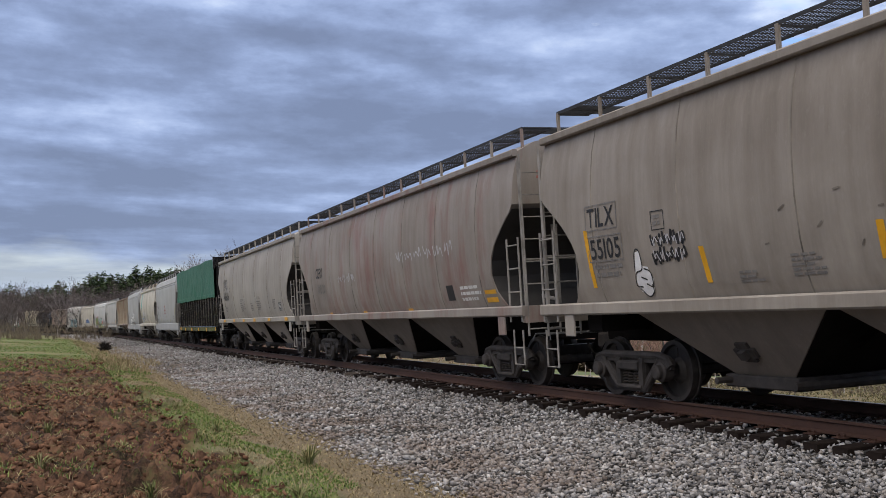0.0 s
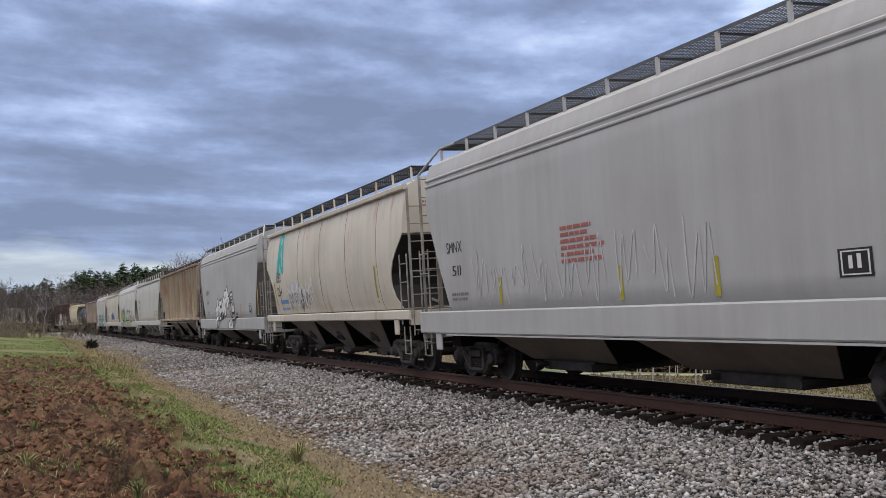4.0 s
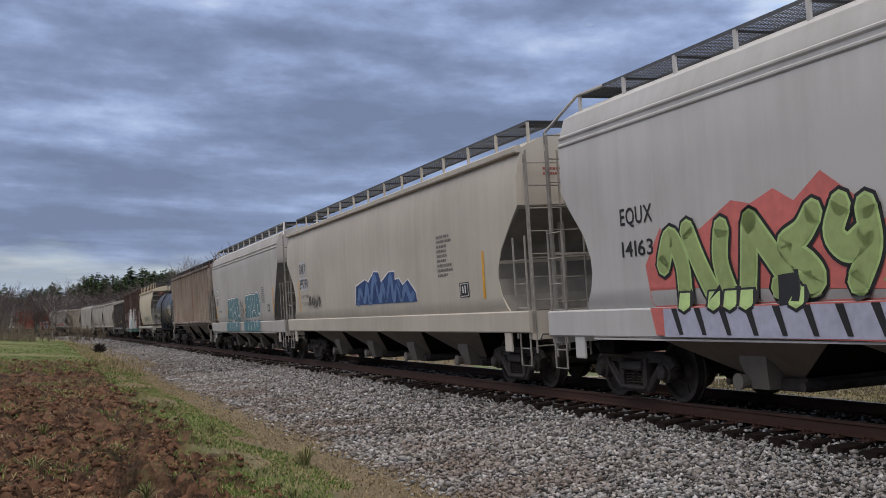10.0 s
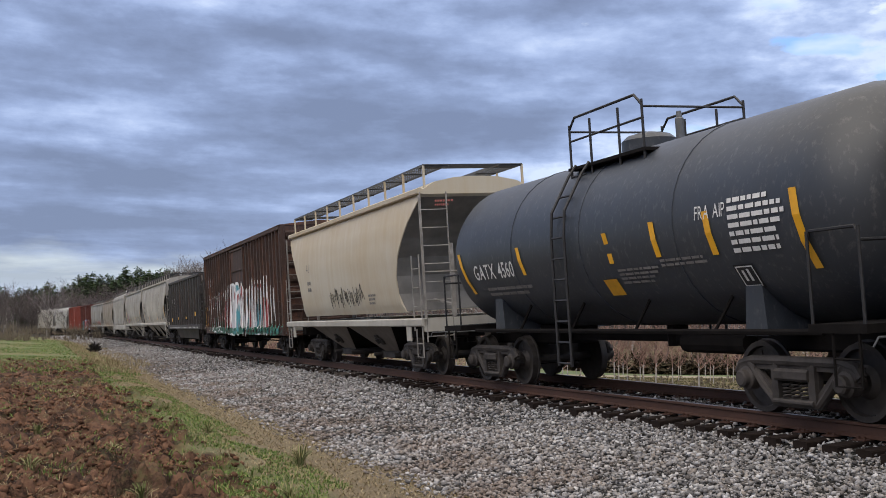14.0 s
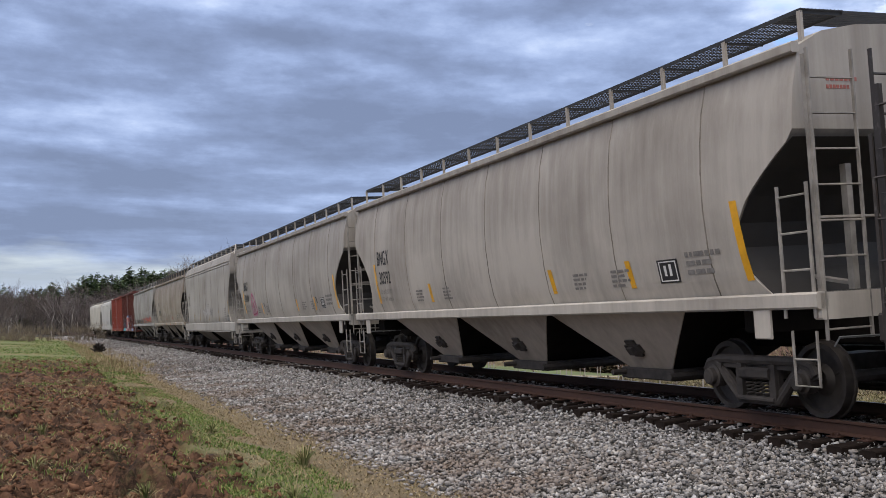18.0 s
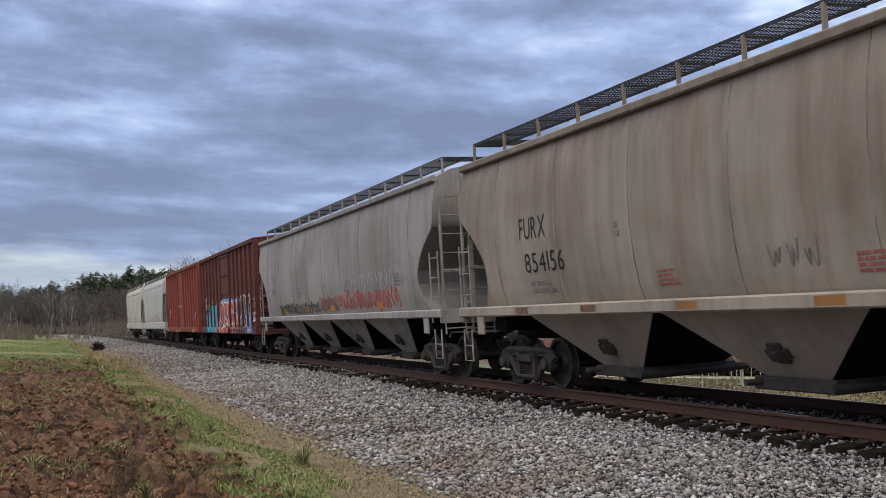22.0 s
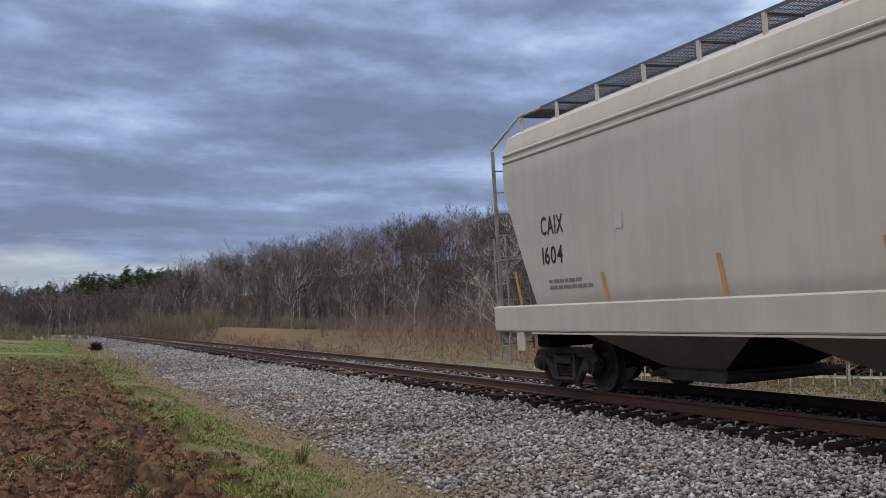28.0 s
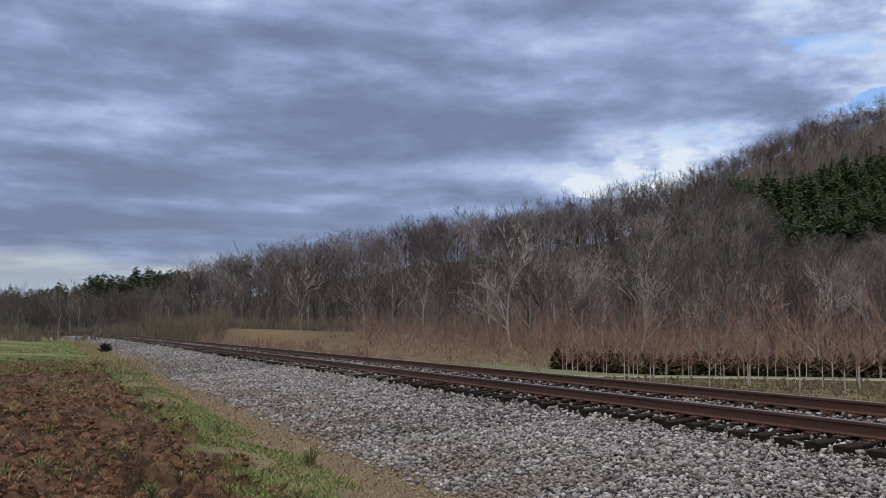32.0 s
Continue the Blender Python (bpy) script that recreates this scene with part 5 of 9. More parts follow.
        for sy in (-1, 1):
            h = Shape()
            rings = []
            for i in range(cols + 1):
                x = -end - 0.05 + (2 * end + 0.1) * i / cols
                y = 1.648 + 0.05 * noise.noise(Vector((x * 1.3, 0, sy))) + 0.045 * noise.noise(Vector((x * 3.1, 0, sy + 4))) + 0.015 * math.sin(x * 4.3)
                z = 2.685 + 0.05 * noise.noise(Vector((x * 0.9, 3, sy)))
                rings.append([(x, sy * (y - 0.012), z), (x, sy * (y + 0.004), z), (x, sy * (y + 0.006), z + 0.17), (x, sy * (y - 0.012), z + 0.18)])
            h.loft(rings)
            part("tarpaulin_hem", h, tarp, car, smooth=True)
        for e in (-1, 1):
            f = Shape()
            for sy in (-1, 1):
                f.box(e * (end + 0.06) - 0.04, e * (end + 0.06) + 0.04, sy * 1.60 - 0.05, sy * 1.60 + 0.05, top - 0.2, 4.72)
            f.box(e * (end + 0.02) - 0.05, e * (end + 0.02) + 0.05, -1.55, 1.55, top - 0.1, 4.70)
            part("end_bulkhead", f, material, car)
    trucks(car)
    coupler(car, end + 0.1, half)
    return car, half, (lambda z: 1.463)


# ---- the train, car by car from the front ----
M_CHUTE = paint("grubby_chute_paint", (0.21, 0.19, 0.17), 0.7)
CARS, POST_STEPS = [], []
# where each car begins, and where its front and rear trucks and the origin of its markings lie, in metres from the train's head
ENDS = [16.30, 35.07, 53.63, 72.22, 90.06, 106.49, 122.92, 140.23, 159.06, 178.00, 199.53, 219.58, 237.72, 256.05, 269.46, 283.80, 303.61, 320.72, 339.49, 358.41, 376.91, 395.74, 417.15, 434.40, 451.53, 469.43, 489.58]
FRONT = [18.6, 37.53, 55.84, 74.36, 92.35, 108.77, 125.25, 142.59, 161.5, 180.21, 201.76, 221.89, 240.06, 258.39, 271.74, 286.41, 306.39, 322.98, 341.94, 360.77, 379.29, 398.11, 419.88, 436.81, 453.73, 471.76]
REAR = [32.81, 51.63, 70.29, 87.98, 104.41, 120.79, 138.06, 156.82, 175.99, 197.5, 217.47, 235.59, 253.92, 267.38, 281.39, 301.03, 318.65, 337.25, 356.26, 374.73, 393.56, 415.11, 432.19, 449.54, 467.3, 487.63]
MARKS = [26.35, 44.05, 62.25, 80.9, 98.6, 115.05, 131.4, 148.85, 167.85, 188.55, 209.5, 228.7, 246.2, 261.8, 275.7, 293.4, 312.1, 329.6, 348.55, 367.5, 386.55, 406.2, 425.35, 442.7, 460.7, 480.05]
LEN = [b - a for a, b in zip(ENDS, ENDS[1:])]


def middle(k):
    return (ENDS[k] + ENDS[k + 1]) / 2


def gone(t):
    """How far the train has run by t: it slows a little on the way."""
    if t <= 9:
        return 16.5 * t
    if t <= 14:
        return 148.5 + 16.5 * (t - 9) - 0.055 * (t - 9) ** 2
    return 229.625 + 15.95 * (t - 14)


def car_pose(s, base):
    """The pose of a car whose middle is at s: its x axis points the way it goes, y to the far side."""
    a, b = on_line(s - base / 2), on_line(s + base / 2)
    x = (a - b).normalized()
    near = Vector((x.y, -x.x, 0)).normalized()
    up = Vector((0, 0, math.cos(CANT))) + near * math.sin(CANT)
    y = up.cross(x).normalized()
    m = Matrix((x, y, x.cross(y))).transposed().to_4x4()
    m.translation = (a + b) / 2
    return m


def enrol(made):
    car, half, hw = made
    k = len(CARS)
    CARS.append((car, middle(k), REAR[k] - FRONT[k]))
    side = Side(car, hw, middle(k) - MARKS[k])
    if car.name.startswith("box_car"):
        side.steps = POST_STEPS.pop()
    return side


def uprights(side, rows, w=0.11, material=None):
    """Upright yellow marker strips: rows of x, bottom, top, lean."""
    for x, z0, z1, lean in rows:
        side.slab("reflector", x, x + w, z0, z1, material or M_YELLOW, lean)


GREY = paint("grey_beige_paint", (0.35, 0.315, 0.272), 0.75, stain=(0.15, 0.125, 0.10), top=0.55)
GREY_RUST = paint("rust_stained_grey_paint", (0.33, 0.295, 0.262), 0.6, 0.7, rust_at=0.60, top=0.5, rust_colour=(0.16, 0.075, 0.064))
CREAM_GREY = paint("pale_beige_paint", (0.41, 0.385, 0.345), 0.5, top=0.3)
LIGHT_GREY = paint("light_grey_paint", (0.43, 0.437, 0.44), 0.3)
PALE = paint("pale_grey_white_paint", (0.54, 0.54, 0.535), 0.28)
WHITE_P = paint("white_grey_paint", (0.50, 0.495, 0.475), 0.25)
BEIGE = paint("cream_beige_paint", (0.54, 0.50, 0.43), 0.3)
CHALK = paint("chalky_streaked_paint", (0.36, 0.35, 0.335), 0.7, stain=(0.14, 0.12, 0.10), top=0.5)
DUN = paint("dun_dusty_paint", (0.40, 0.355, 0.295), 0.7, 0.35, (0.14, 0.105, 0.075), rust_at=0.66, top=0.9)
CREAM_RUST = paint("cream_paint_with_rust", (0.60, 0.56, 0.48), 0.35, 0.9, rust_at=0.66, rust_colour=(0.26, 0.11, 0.05))
RUST_TAN = paint("rusted_tan_paint", (0.47, 0.385, 0.285), 0.5, 0.85, (0.16, 0.092, 0.064), rust_at=0.60, rust_colour=(0.13, 0.060, 0.036), panel=(0.942, 0.0), top=1.0)
RUST_PINK = paint("faded_rusted_paint", (0.41, 0.335, 0.285), 0.5, 0.95, stain=(0.11, 0.070, 0.056), rust_at=0.54, rust_colour=(0.048, 0.026, 0.020), panel=(0.89, 0.0), top=0.7)
TANK = paint("blue_black_tank_paint", (0.036, 0.043, 0.055), 0.25, 0.0, (0.06, 0.055, 0.05), 0.42)
CEMENT = paint("cream_paint_dusted_yellow", (0.56, 0.52, 0.43), 0.5, 0.0, (0.44, 0.32, 0.16), top=0.4)
CEMENT_GREY = paint("dull_beige_paint", (0.46, 0.44, 0.39), 0.4)
BOX_RUST = paint("orange_rust_brown_paint", (0.060, 0.032, 0.024), 0.6, 0.6, (0.028, 0.022, 0.020), 0.7, 0.60, (0.12, 0.048, 0.027))
COAL = paint("coal_black_paint", (0.026, 0.022, 0.021), 0.5, 0.25, (0.052, 0.042, 0.036), 0.5, 0.64)
TARBLACK = paint("glossy_black_steel_paint", (0.012, 0.012, 0.013), 0.3, 0.0, (0.035, 0.032, 0.03), 0.10)
BROWN = paint("box_car_brown_paint", (0.100, 0.0215, 0.0150), 0.3, 0.0, (0.052, 0.020, 0.0155), 0.72)
RED = paint("weathered_box_car_red", (0.245, 0.046, 0.029), 0.45, 0.0, (0.115, 0.034, 0.024), 0.7)
TARP = Net("green_tarpaulin")
_fold = TARP.noise(1.0, 6, 0.62, TARP.coords((2.6, 1, 0.9)))
TARP.bump(_fold, 0.9, 0.12)
TARP = TARP.done(TARP.mix(_fold, (0.014, 0.082, 0.050), (0.042, 0.190, 0.125)), 0.55)
SPRAY = {k: plain("spray_" + k, c, 0.55, 0.0, 0.15, 8) for k, c in dict(white=(0.78, 0.78, 0.78), black=(0.02, 0.02, 0.022), red=(0.55, 0.06, 0.05), mint=(0.34, 0.52, 0.34), olive=(0.33, 0.43, 0.17), coral=(0.62, 0.17, 0.15),
         blue=(0.06, 0.14, 0.42), faded_teal=(0.085, 0.205, 0.24), teal=(0.05, 0.26, 0.32), cyan=(0.04, 0.42, 0.55), sky=(0.16, 0.32, 0.62), green=(0.05, 0.22, 0.14), wine=(0.30, 0.06, 0.06), turq=(0.03, 0.42, 0.42), silver=(0.50, 0.50, 0.52), pink=(0.55, 0.20, 0.35), haze=(0.42, 0.44, 0.56), ice=(0.40, 0.56, 0.52), deep=(0.025, 0.065, 0.21), orange=(0.62, 0.13, 0.03), faded_wine=(0.155, 0.045, 0.042), pine=(0.035, 0.125, 0.095), plum=(0.075, 0.030, 0.035), slate=(0.11, 0.20, 0.40), lime=(0.45, 0.62, 0.25)).items()}

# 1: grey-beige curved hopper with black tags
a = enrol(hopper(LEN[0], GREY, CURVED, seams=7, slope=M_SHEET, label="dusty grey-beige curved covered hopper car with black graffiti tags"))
a.text("TILX", -6.50, -5.71, 2.68, 2.97, M_BLACK)
a.text("55105", -6.48, -5.61, 2.19, 2.49, M_BLACK)
a.bars(-6.43, -5.6, 1.88, 2.12, 2, M_FAINT, 2)
a.bars(-1.9, -1.3, 1.72, 2.0, 5, M_FAINT, 3)
a.bars(-2.9, -2.4, 1.68, 1.85, 3, M_FAINT, 4)
for z0, seed in ((2.24, 3), (2.02, 7)):
    a.scrawl(-4.76, -3.89, z0, z0 + 0.24, 6, SPRAY["black"], 0.05, seed, turns=4)
    a.scrawl(-4.72, -3.92, z0 + 0.03, z0 + 0.2, 5, SPRAY["silver"], 0.018, seed + 1, 0.014, turns=4)
for j in range(26):
    x, z = -2.6 + j * 0.31, 1.75 + (j * 0.377) % 1.0
    a.sprayed([[(x, z), (x + 0.04 + 0.03 * (j % 3), z + 0.05 - 0.04 * (j % 2))]], [(0.022, M_SEAM, 0.009)], caps=5)
for x0, x1, z0, z1 in ((-6.58, -5.62, 2.62, 3.02), (-6.56, -5.54, 2.14, 2.54)):
    for y0, y1, q0, q1 in ((x0, x1, z0, z0 + 0.02), (x0, x1, z1 - 0.02, z1), (x0, x0 + 0.02, z0, z1), (x1 - 0.02, x1, z0, z1)):
        a.slab("stencil_frame", y0, y1, q0, q1, M_FAINT)
a.bars(-4.66, -4.42, 2.54, 2.72, 2, M_FAINT, 6)
for y0, y1, q0, q1 in ((-4.70, -4.37, 2.49, 2.505), (-4.70, -4.37, 2.745, 2.76), (-4.70, -4.685, 2.49, 2.76), (-4.385, -4.37, 2.49, 2.76)):
    a.slab("stencil_frame", y0, y1, q0, q1, M_BLACK)
a.patch([[(-5.30, 1.95), (-5.22, 2.22), (-5.12, 2.24), (-5.08, 2.02), (-4.95, 2.0), (-4.86, 1.82), (-4.92, 1.64), (-5.08, 1.58), (-5.26, 1.66), (-5.32, 1.80)]], SPRAY["white"], 0.008)
for path in ([(-5.30, 1.95), (-5.22, 2.24), (-5.10, 2.22), (-5.10, 1.98), (-5.28, 1.92), (-5.32, 1.75), (-5.18, 1.72)], [(-5.05, 1.98), (-4.90, 1.92), (-4.90, 1.72), (-5.05, 1.76)], [(-5.26, 1.70), (-5.10, 1.58), (-4.94, 1.64), (-4.92, 1.74)], [(-5.16, 1.86), (-5.02, 1.82)]):
    a.sprayed([path], [(0.022, SPRAY["black"], 0.011)], "black sprayed line")
a.scrawl(0.2, 2.6, 1.9, 2.9, 4, SPRAY["black"], 0.025, 6)
uprights(a, [(-6.6, 1.75, 2.65, -0.05), (-3.6, 1.72, 2.2, -0.05), (-0.5, 1.85, 2.25, 0), (2.6, 1.72, 2.2, 0), (6.3, 1.75, 2.6, 0.05)])
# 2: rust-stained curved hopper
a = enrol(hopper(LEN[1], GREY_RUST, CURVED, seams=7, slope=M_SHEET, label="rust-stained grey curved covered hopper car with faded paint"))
a.text("CEFX", -6.6, -5.8, 2.65, 2.95, M_BLACK)
a.text("10020", -6.5, -5.6, 2.17, 2.45, M_FAINT)
a.slab("placard", 6.75, 7.3, 1.62, 1.86, M_YELLOW)
a.bars(5.5, 6.6, 1.65, 2.0, 3, M_WHITE, 5)
a.slab("stencil_plate", 4.7, 5.1, 1.7, 2.02, M_BLACK)
a.scrawl(-4.0, -2.2, 2.4, 2.65, 4, SPRAY["silver"], 0.03, 4)
a.scrawl(1.5, 5.5, 2.65, 2.95, 6, SPRAY["silver"], 0.03, 5)
for x in (-5.2, -1.6, 2.2):
    a.slab("reflector", x, x + 0.35, 1.50, 1.58, M_YELLOW, lift=0.14)
# 3: beige hopper
a = enrol(hopper(LEN[2], CREAM_GREY, CURVED, seams=6, slope=M_SHEET, bay_mat=M_BAY_PALE, label="clean beige covered hopper car with large black lettering"))
a.text("MWCX", -7.52, -6.34, 2.90, 3.40, M_BLACK, 0.0, 0.16)
a.text("481606", -7.58, -6.06, 2.38, 2.80, M_BLACK, 0.0, 0.12)
a.bars(-7.44, -6.67, 1.82, 2.12, 2, M_FAINT, 8)
a.bars(-5.74, -5.52, 2.72, 3.0, 2, M_FAINT, 9)
for x0, x1, z0, z1 in ((-3.05, -2.27, 1.81, 2.22), (-0.53, 0.08, 1.82, 2.15), (0.92, 1.82, 1.83, 2.22), (4.2, 4.8, 1.82, 2.2)):
    a.bars(x0, x1, z0, z1, 5, M_FAINT, int(x0 * 3) + 40)
for x0, z in ((-3.0, 2.26), (1.0, 2.27)):
    a.text("WARNING", x0, x0 + 0.72, z, z + 0.11, M_FAINT, 0.0)
a.plate(5.2, 5.7, 1.75, 2.05)
for x in (-7.75, -4.9, -2.35, 0.30, 3.4, 6.6):
    a.slab("reflector", x, x + 0.5, 1.38, 1.50, M_YELLOW, lift=0.22)
# 4: open car under a green tarpaulin
a = enrol(gondola(LEN[3], TARBLACK, "black high-sided gondola car under a green tarpaulin", top=4.30, bottom=0.95, posts=17, tarp=TARP))
a.text("AEX", -7.98, -7.42, 2.10, 2.36, M_WHITE, 0.02)
a.text("2170", -7.98, -7.42, 1.78, 2.04, M_WHITE, 0.02)
a.bars(-4.6, -4.1, 1.0, 1.3, 2, M_WHITE, 4)
for x, z in ((-8.1, 0.96), (-5.5, 0.93), (-2.4, 0.93), (0.8, 0.93), (4.1, 0.93), (7.5, 0.96)):
    a.slab("reflector", x, x + 0.48, z, z + 0.18, M_YELLOW, lift=0.14)
# 5: light grey straight-sided hopper
a = enrol(hopper(LEN[4], LIGHT_GREY, FLAT, (0.96, 1.42), 2, 3.5, 1.5, label="light grey straight-sided covered hopper car with thin scrawls", round_edge=False, walk_z=4.70))
a.text("SMNX", -5.75, -4.95, 2.58, 2.80, M_BLACK, 0.0)
a.text("511", -5.5, -5.05, 2.12, 2.32, M_BLACK, 0.0)
a.bars(-5.6, -4.7, 1.6, 1.8, 2, M_FAINT, 2)
a.bars(-0.8, 0.65, 2.1, 2.73, 6, M_REDTEXT, 3)
a.scrawl(-4.6, 3.4, 1.45, 2.55, 9, SPRAY["silver"], 0.03, 5)
a.scrawl(-3.0, 4.0, 1.05, 1.45, 12, SPRAY["silver"], 0.03, 9)
a.plate(5.4, 5.9, 1.64, 1.94)
OLD_YELLOW = plain("dirty_yellow_strip", (0.36, 0.32, 0.04), 0.6)
uprights(a, [(6.3, 1.52, 2.5, 0.1), (-3.3, 1.5, 2.0, 0), (0.9, 1.5, 2.0, 0), (3.2, 1.5, 2.0, 0)], 0.12, OLD_YELLOW)
# 6: cream hopper with a turquoise emblem and rust
a = enrol(hopper(LEN[5], CREAM_RUST, CURVED, (1.25, 1.48), 3, 3.2, 1.3, seams=5, slope=M_SHEET, label="cream covered hopper car with rust scars and a turquoise emblem"))
for pts in ([(-5.5, 2.85), (-5.25, 3.5), (-5.0, 4.2), (-4.72, 4.05), (-4.62, 3.4), (-4.6, 2.95), (-4.85, 3.1), (-4.98, 3.45)], [(-5.30, 2.85), (-5.1, 3.35), (-4.9, 3.85)]):
    o, f = a.stroke(pts, 0.20, SPRAY["turq"])
    a.lay("emblem", o, f, SPRAY["turq"])
a.text("ASHX", -5.66, -4.94, 2.58, 2.92, M_BLACK)
a.text("1264", -5.63, -4.99, 2.12, 2.42, M_BLACK)
a.slab("patch", -5.46, -4.3, 1.64, 1.98, SPRAY["sky"], 0.05)
a.scrawl(-4.2, -0.5, 1.62, 2.6, 7, SPRAY["white"], 0.045, 4)
a.slab("patch", -3.9, -2.6, 1.75, 2.5, SPRAY["silver"], 0.1, 0.006)
a.scrawl(-4.0, -1.0, 1.62, 2.3, 4, SPRAY["black"], 0.04, 12)
uprights(a, [(-6.0, 1.68, 2.6, -0.12), (-2.9, 1.65, 2.15, -0.05), (5.6, 1.68, 2.6, 0.1)], 0.12, OLD_YELLOW)
# 7: light grey hopper with a large black and white piece
a = enrol(hopper(LEN[6], LIGHT_GREY, FLAT, (0.96, 1.42), 2, 3.5, 1.5, label="light grey covered hopper car with black and white graffiti", round_edge=False, walk_z=4.70))
a.text("SMNX", -6.03, -5.21, 2.58, 2.80, M_BLACK, 0.0)
a.text("649", -5.77, -5.30, 2.11, 2.31, M_BLACK, 0.0)
a.bars(-5.9, -4.8, 1.6, 1.8, 2, M_FAINT, 3)
for path in ([(-3.18, 1.62), (-3.17, 1.8), (-2.67, 1.97), (-2.59, 2.21)], [(-2.72, 1.87), (-2.88, 1.10)], [(-2.39, 1.94), (-2.46, 1.18)], [(-1.62, 2.14), (-2.05, 2.06), (-2.05, 1.50), (-1.45, 1.55)], [(-2.0, 1.76), (-1.59, 1.82)],
             [(-1.17, 1.51), (-1.35, 2.24), (-0.97, 1.77), (-0.86, 2.3), (-0.62, 1.65)], [(-0.45, 1.68), (-0.61, 2.39), (-0.22, 2.54), (-0.16, 2.31), (-0.49, 2.11)],
             [(0.21, 2.7), (0.04, 2.54), (0.08, 2.08), (0.25, 2.0), (0.35, 2.31), (0.21, 2.7)], [(0.57, 2.26), (0.56, 2.18)]):
    a.sprayed([path], [(0.34, SPRAY["black"], 0.008), (0.21, SPRAY["white"], 0.012)], "fat white letter with a black outline", sill=1.42)
a.patch([[(0.99, 2.45), (1.51, 2.52), (1.6, 2.26), (1.17, 2.22)], [(1.12, 2.19), (1.51, 2.2), (1.7, 2.03), (1.94, 1.97), (1.94, 1.73), (1.64, 1.69), (1.3, 1.7), (1.13, 1.9)],
         [(0.4, 1.0), (0.68, 1.26), (1.22, 1.42), (1.73, 1.28), (1.62, 1.01)], [(1.24, 1.70), (1.80, 1.66), (1.78, 1.40), (1.25, 1.40)]], SPRAY["white"], 0.012, 1.42)
a.patch([[(1.2, 1.30), (2.09, 1.47), (2.14, 1.40), (1.25, 1.22)], [(0.88, 1.33), (1.27, 1.47), (1.29, 1.18), (1.03, 1.14)]], SPRAY["white"], 0.020, 1.42)
a.patch([[(2.15, 1.5), (2.49, 1.69), (2.61, 1.51), (2.2, 1.42)], [(0.88, 2.13), (1.06, 2.19), (1.2, 1.88), (0.96, 1.97)], [(1.71, 2.05), (1.83, 2.07), (2.0, 1.88), (1.94, 1.7), (1.78, 1.69), (1.91, 1.92)]], SPRAY["black"], 0.016, 1.42)
a.patch([[(2.30, 1.52), (2.47, 1.63), (2.53, 1.54), (2.36, 1.47)]], SPRAY["white"], 0.024, 1.42)
for path in ([(0.74, 2.35), (0.95, 2.48), (1.46, 2.55), (1.63, 2.27), (1.17, 2.21), (0.79, 2.28)], [(1.17, 2.21), (1.1, 2.04), (1.27, 1.7), (1.64, 1.67), (1.92, 1.7)], [(1.22, 2.1), (1.42, 2.06), (1.63, 1.9), (1.46, 1.77)],
             [(1.58, 2.09), (1.68, 2.01), (1.65, 1.89)], [(1.24, 1.62), (1.78, 1.63), (1.78, 1.44)], [(0.4, 1.0), (0.61, 1.26), (1.0, 1.33)], [(1.61, 1.01), (1.62, 1.27), (2.0, 1.39), (1.76, 1.1), (1.64, 1.22)]):
    a.sprayed([path], [(0.055, SPRAY["black"], 0.022)], "black sprayed line", sill=1.42)
for path in ([(1.28, 1.29), (2.09, 1.45), (2.49, 1.68)], [(1.27, 1.21), (2.14, 1.39), (2.6, 1.5)], [(0.9, 1.35), (1.3, 1.47), (1.31, 1.18), (1.04, 1.13), (0.9, 1.29)], [(0.89, 1.72), (1.05, 1.67), (0.89, 1.53), (1.17, 1.47)],
             [(0.79, 2.25), (0.94, 2.27), (0.88, 2.11), (1.1, 2.04)], [(0.86, 1.02), (0.98, 1.14)], [(1.05, 2.33), (1.5, 2.38)], [(1.35, 2.15), (1.40, 1.98)]):
    a.sprayed([path], [(0.04, SPRAY["black"], 0.026)], "black sprayed line", sill=1.42)
uprights(a, [(-3.3, 1.5, 1.95, -0.1), (0.7, 1.5, 1.95, -0.1), (3.3, 1.5, 2.0, -0.05), (7.0, 1.5, 2.5, 0.1)], 0.13, paint("ochre_strip", (0.50, 0.30, 0.05), 0.4))
a.plate(5.2, 5.75, 1.60, 1.98)
a.bars(4.2, 4.6, 1.05, 1.3, 3, M_FAINT, 5)
a.slab("patch", 5.1, 5.35, 1.18, 1.26, M_FAINT, lift=0.06)
# 8: rusted ribbed hopper
a = enrol(hopper(LEN[7], RUST_TAN, POSTED, (1.38, 1.52), 3, 3.0, 1.6, posts=18, label="heavily rusted tan ribbed covered hopper car", round_edge=False, walk_z=4.50, post_mat=paint("pale_dirty_post", (0.45, 0.385, 0.285), 0.6, 0.7, top=0.7), bay_mat=paint("brown_bay", (0.27, 0.215, 0.165), 0.5, 0.0, (0.07, 0.05, 0.035))))
a.text("SCAX", -7.4, -6.3, 2.35, 2.75, M_BLACK, 0.0, 0.3)
a.bars(-7.4, -6.2, 1.75, 2.15, 2, M_FAINT, 6)
a.plate(4.55, 5.05, 1.75, 2.15)
a.slab("patch", 3.75, 4.1, 1.75, 2.1, M_DIAL)
uprights(a, [(3.5, 1.65, 2.0, 0), (0.9, 1.62, 1.9, 0), (-2.3, 1.62, 1.9, 0), (6.4, 1.7, 2.5, 0)])
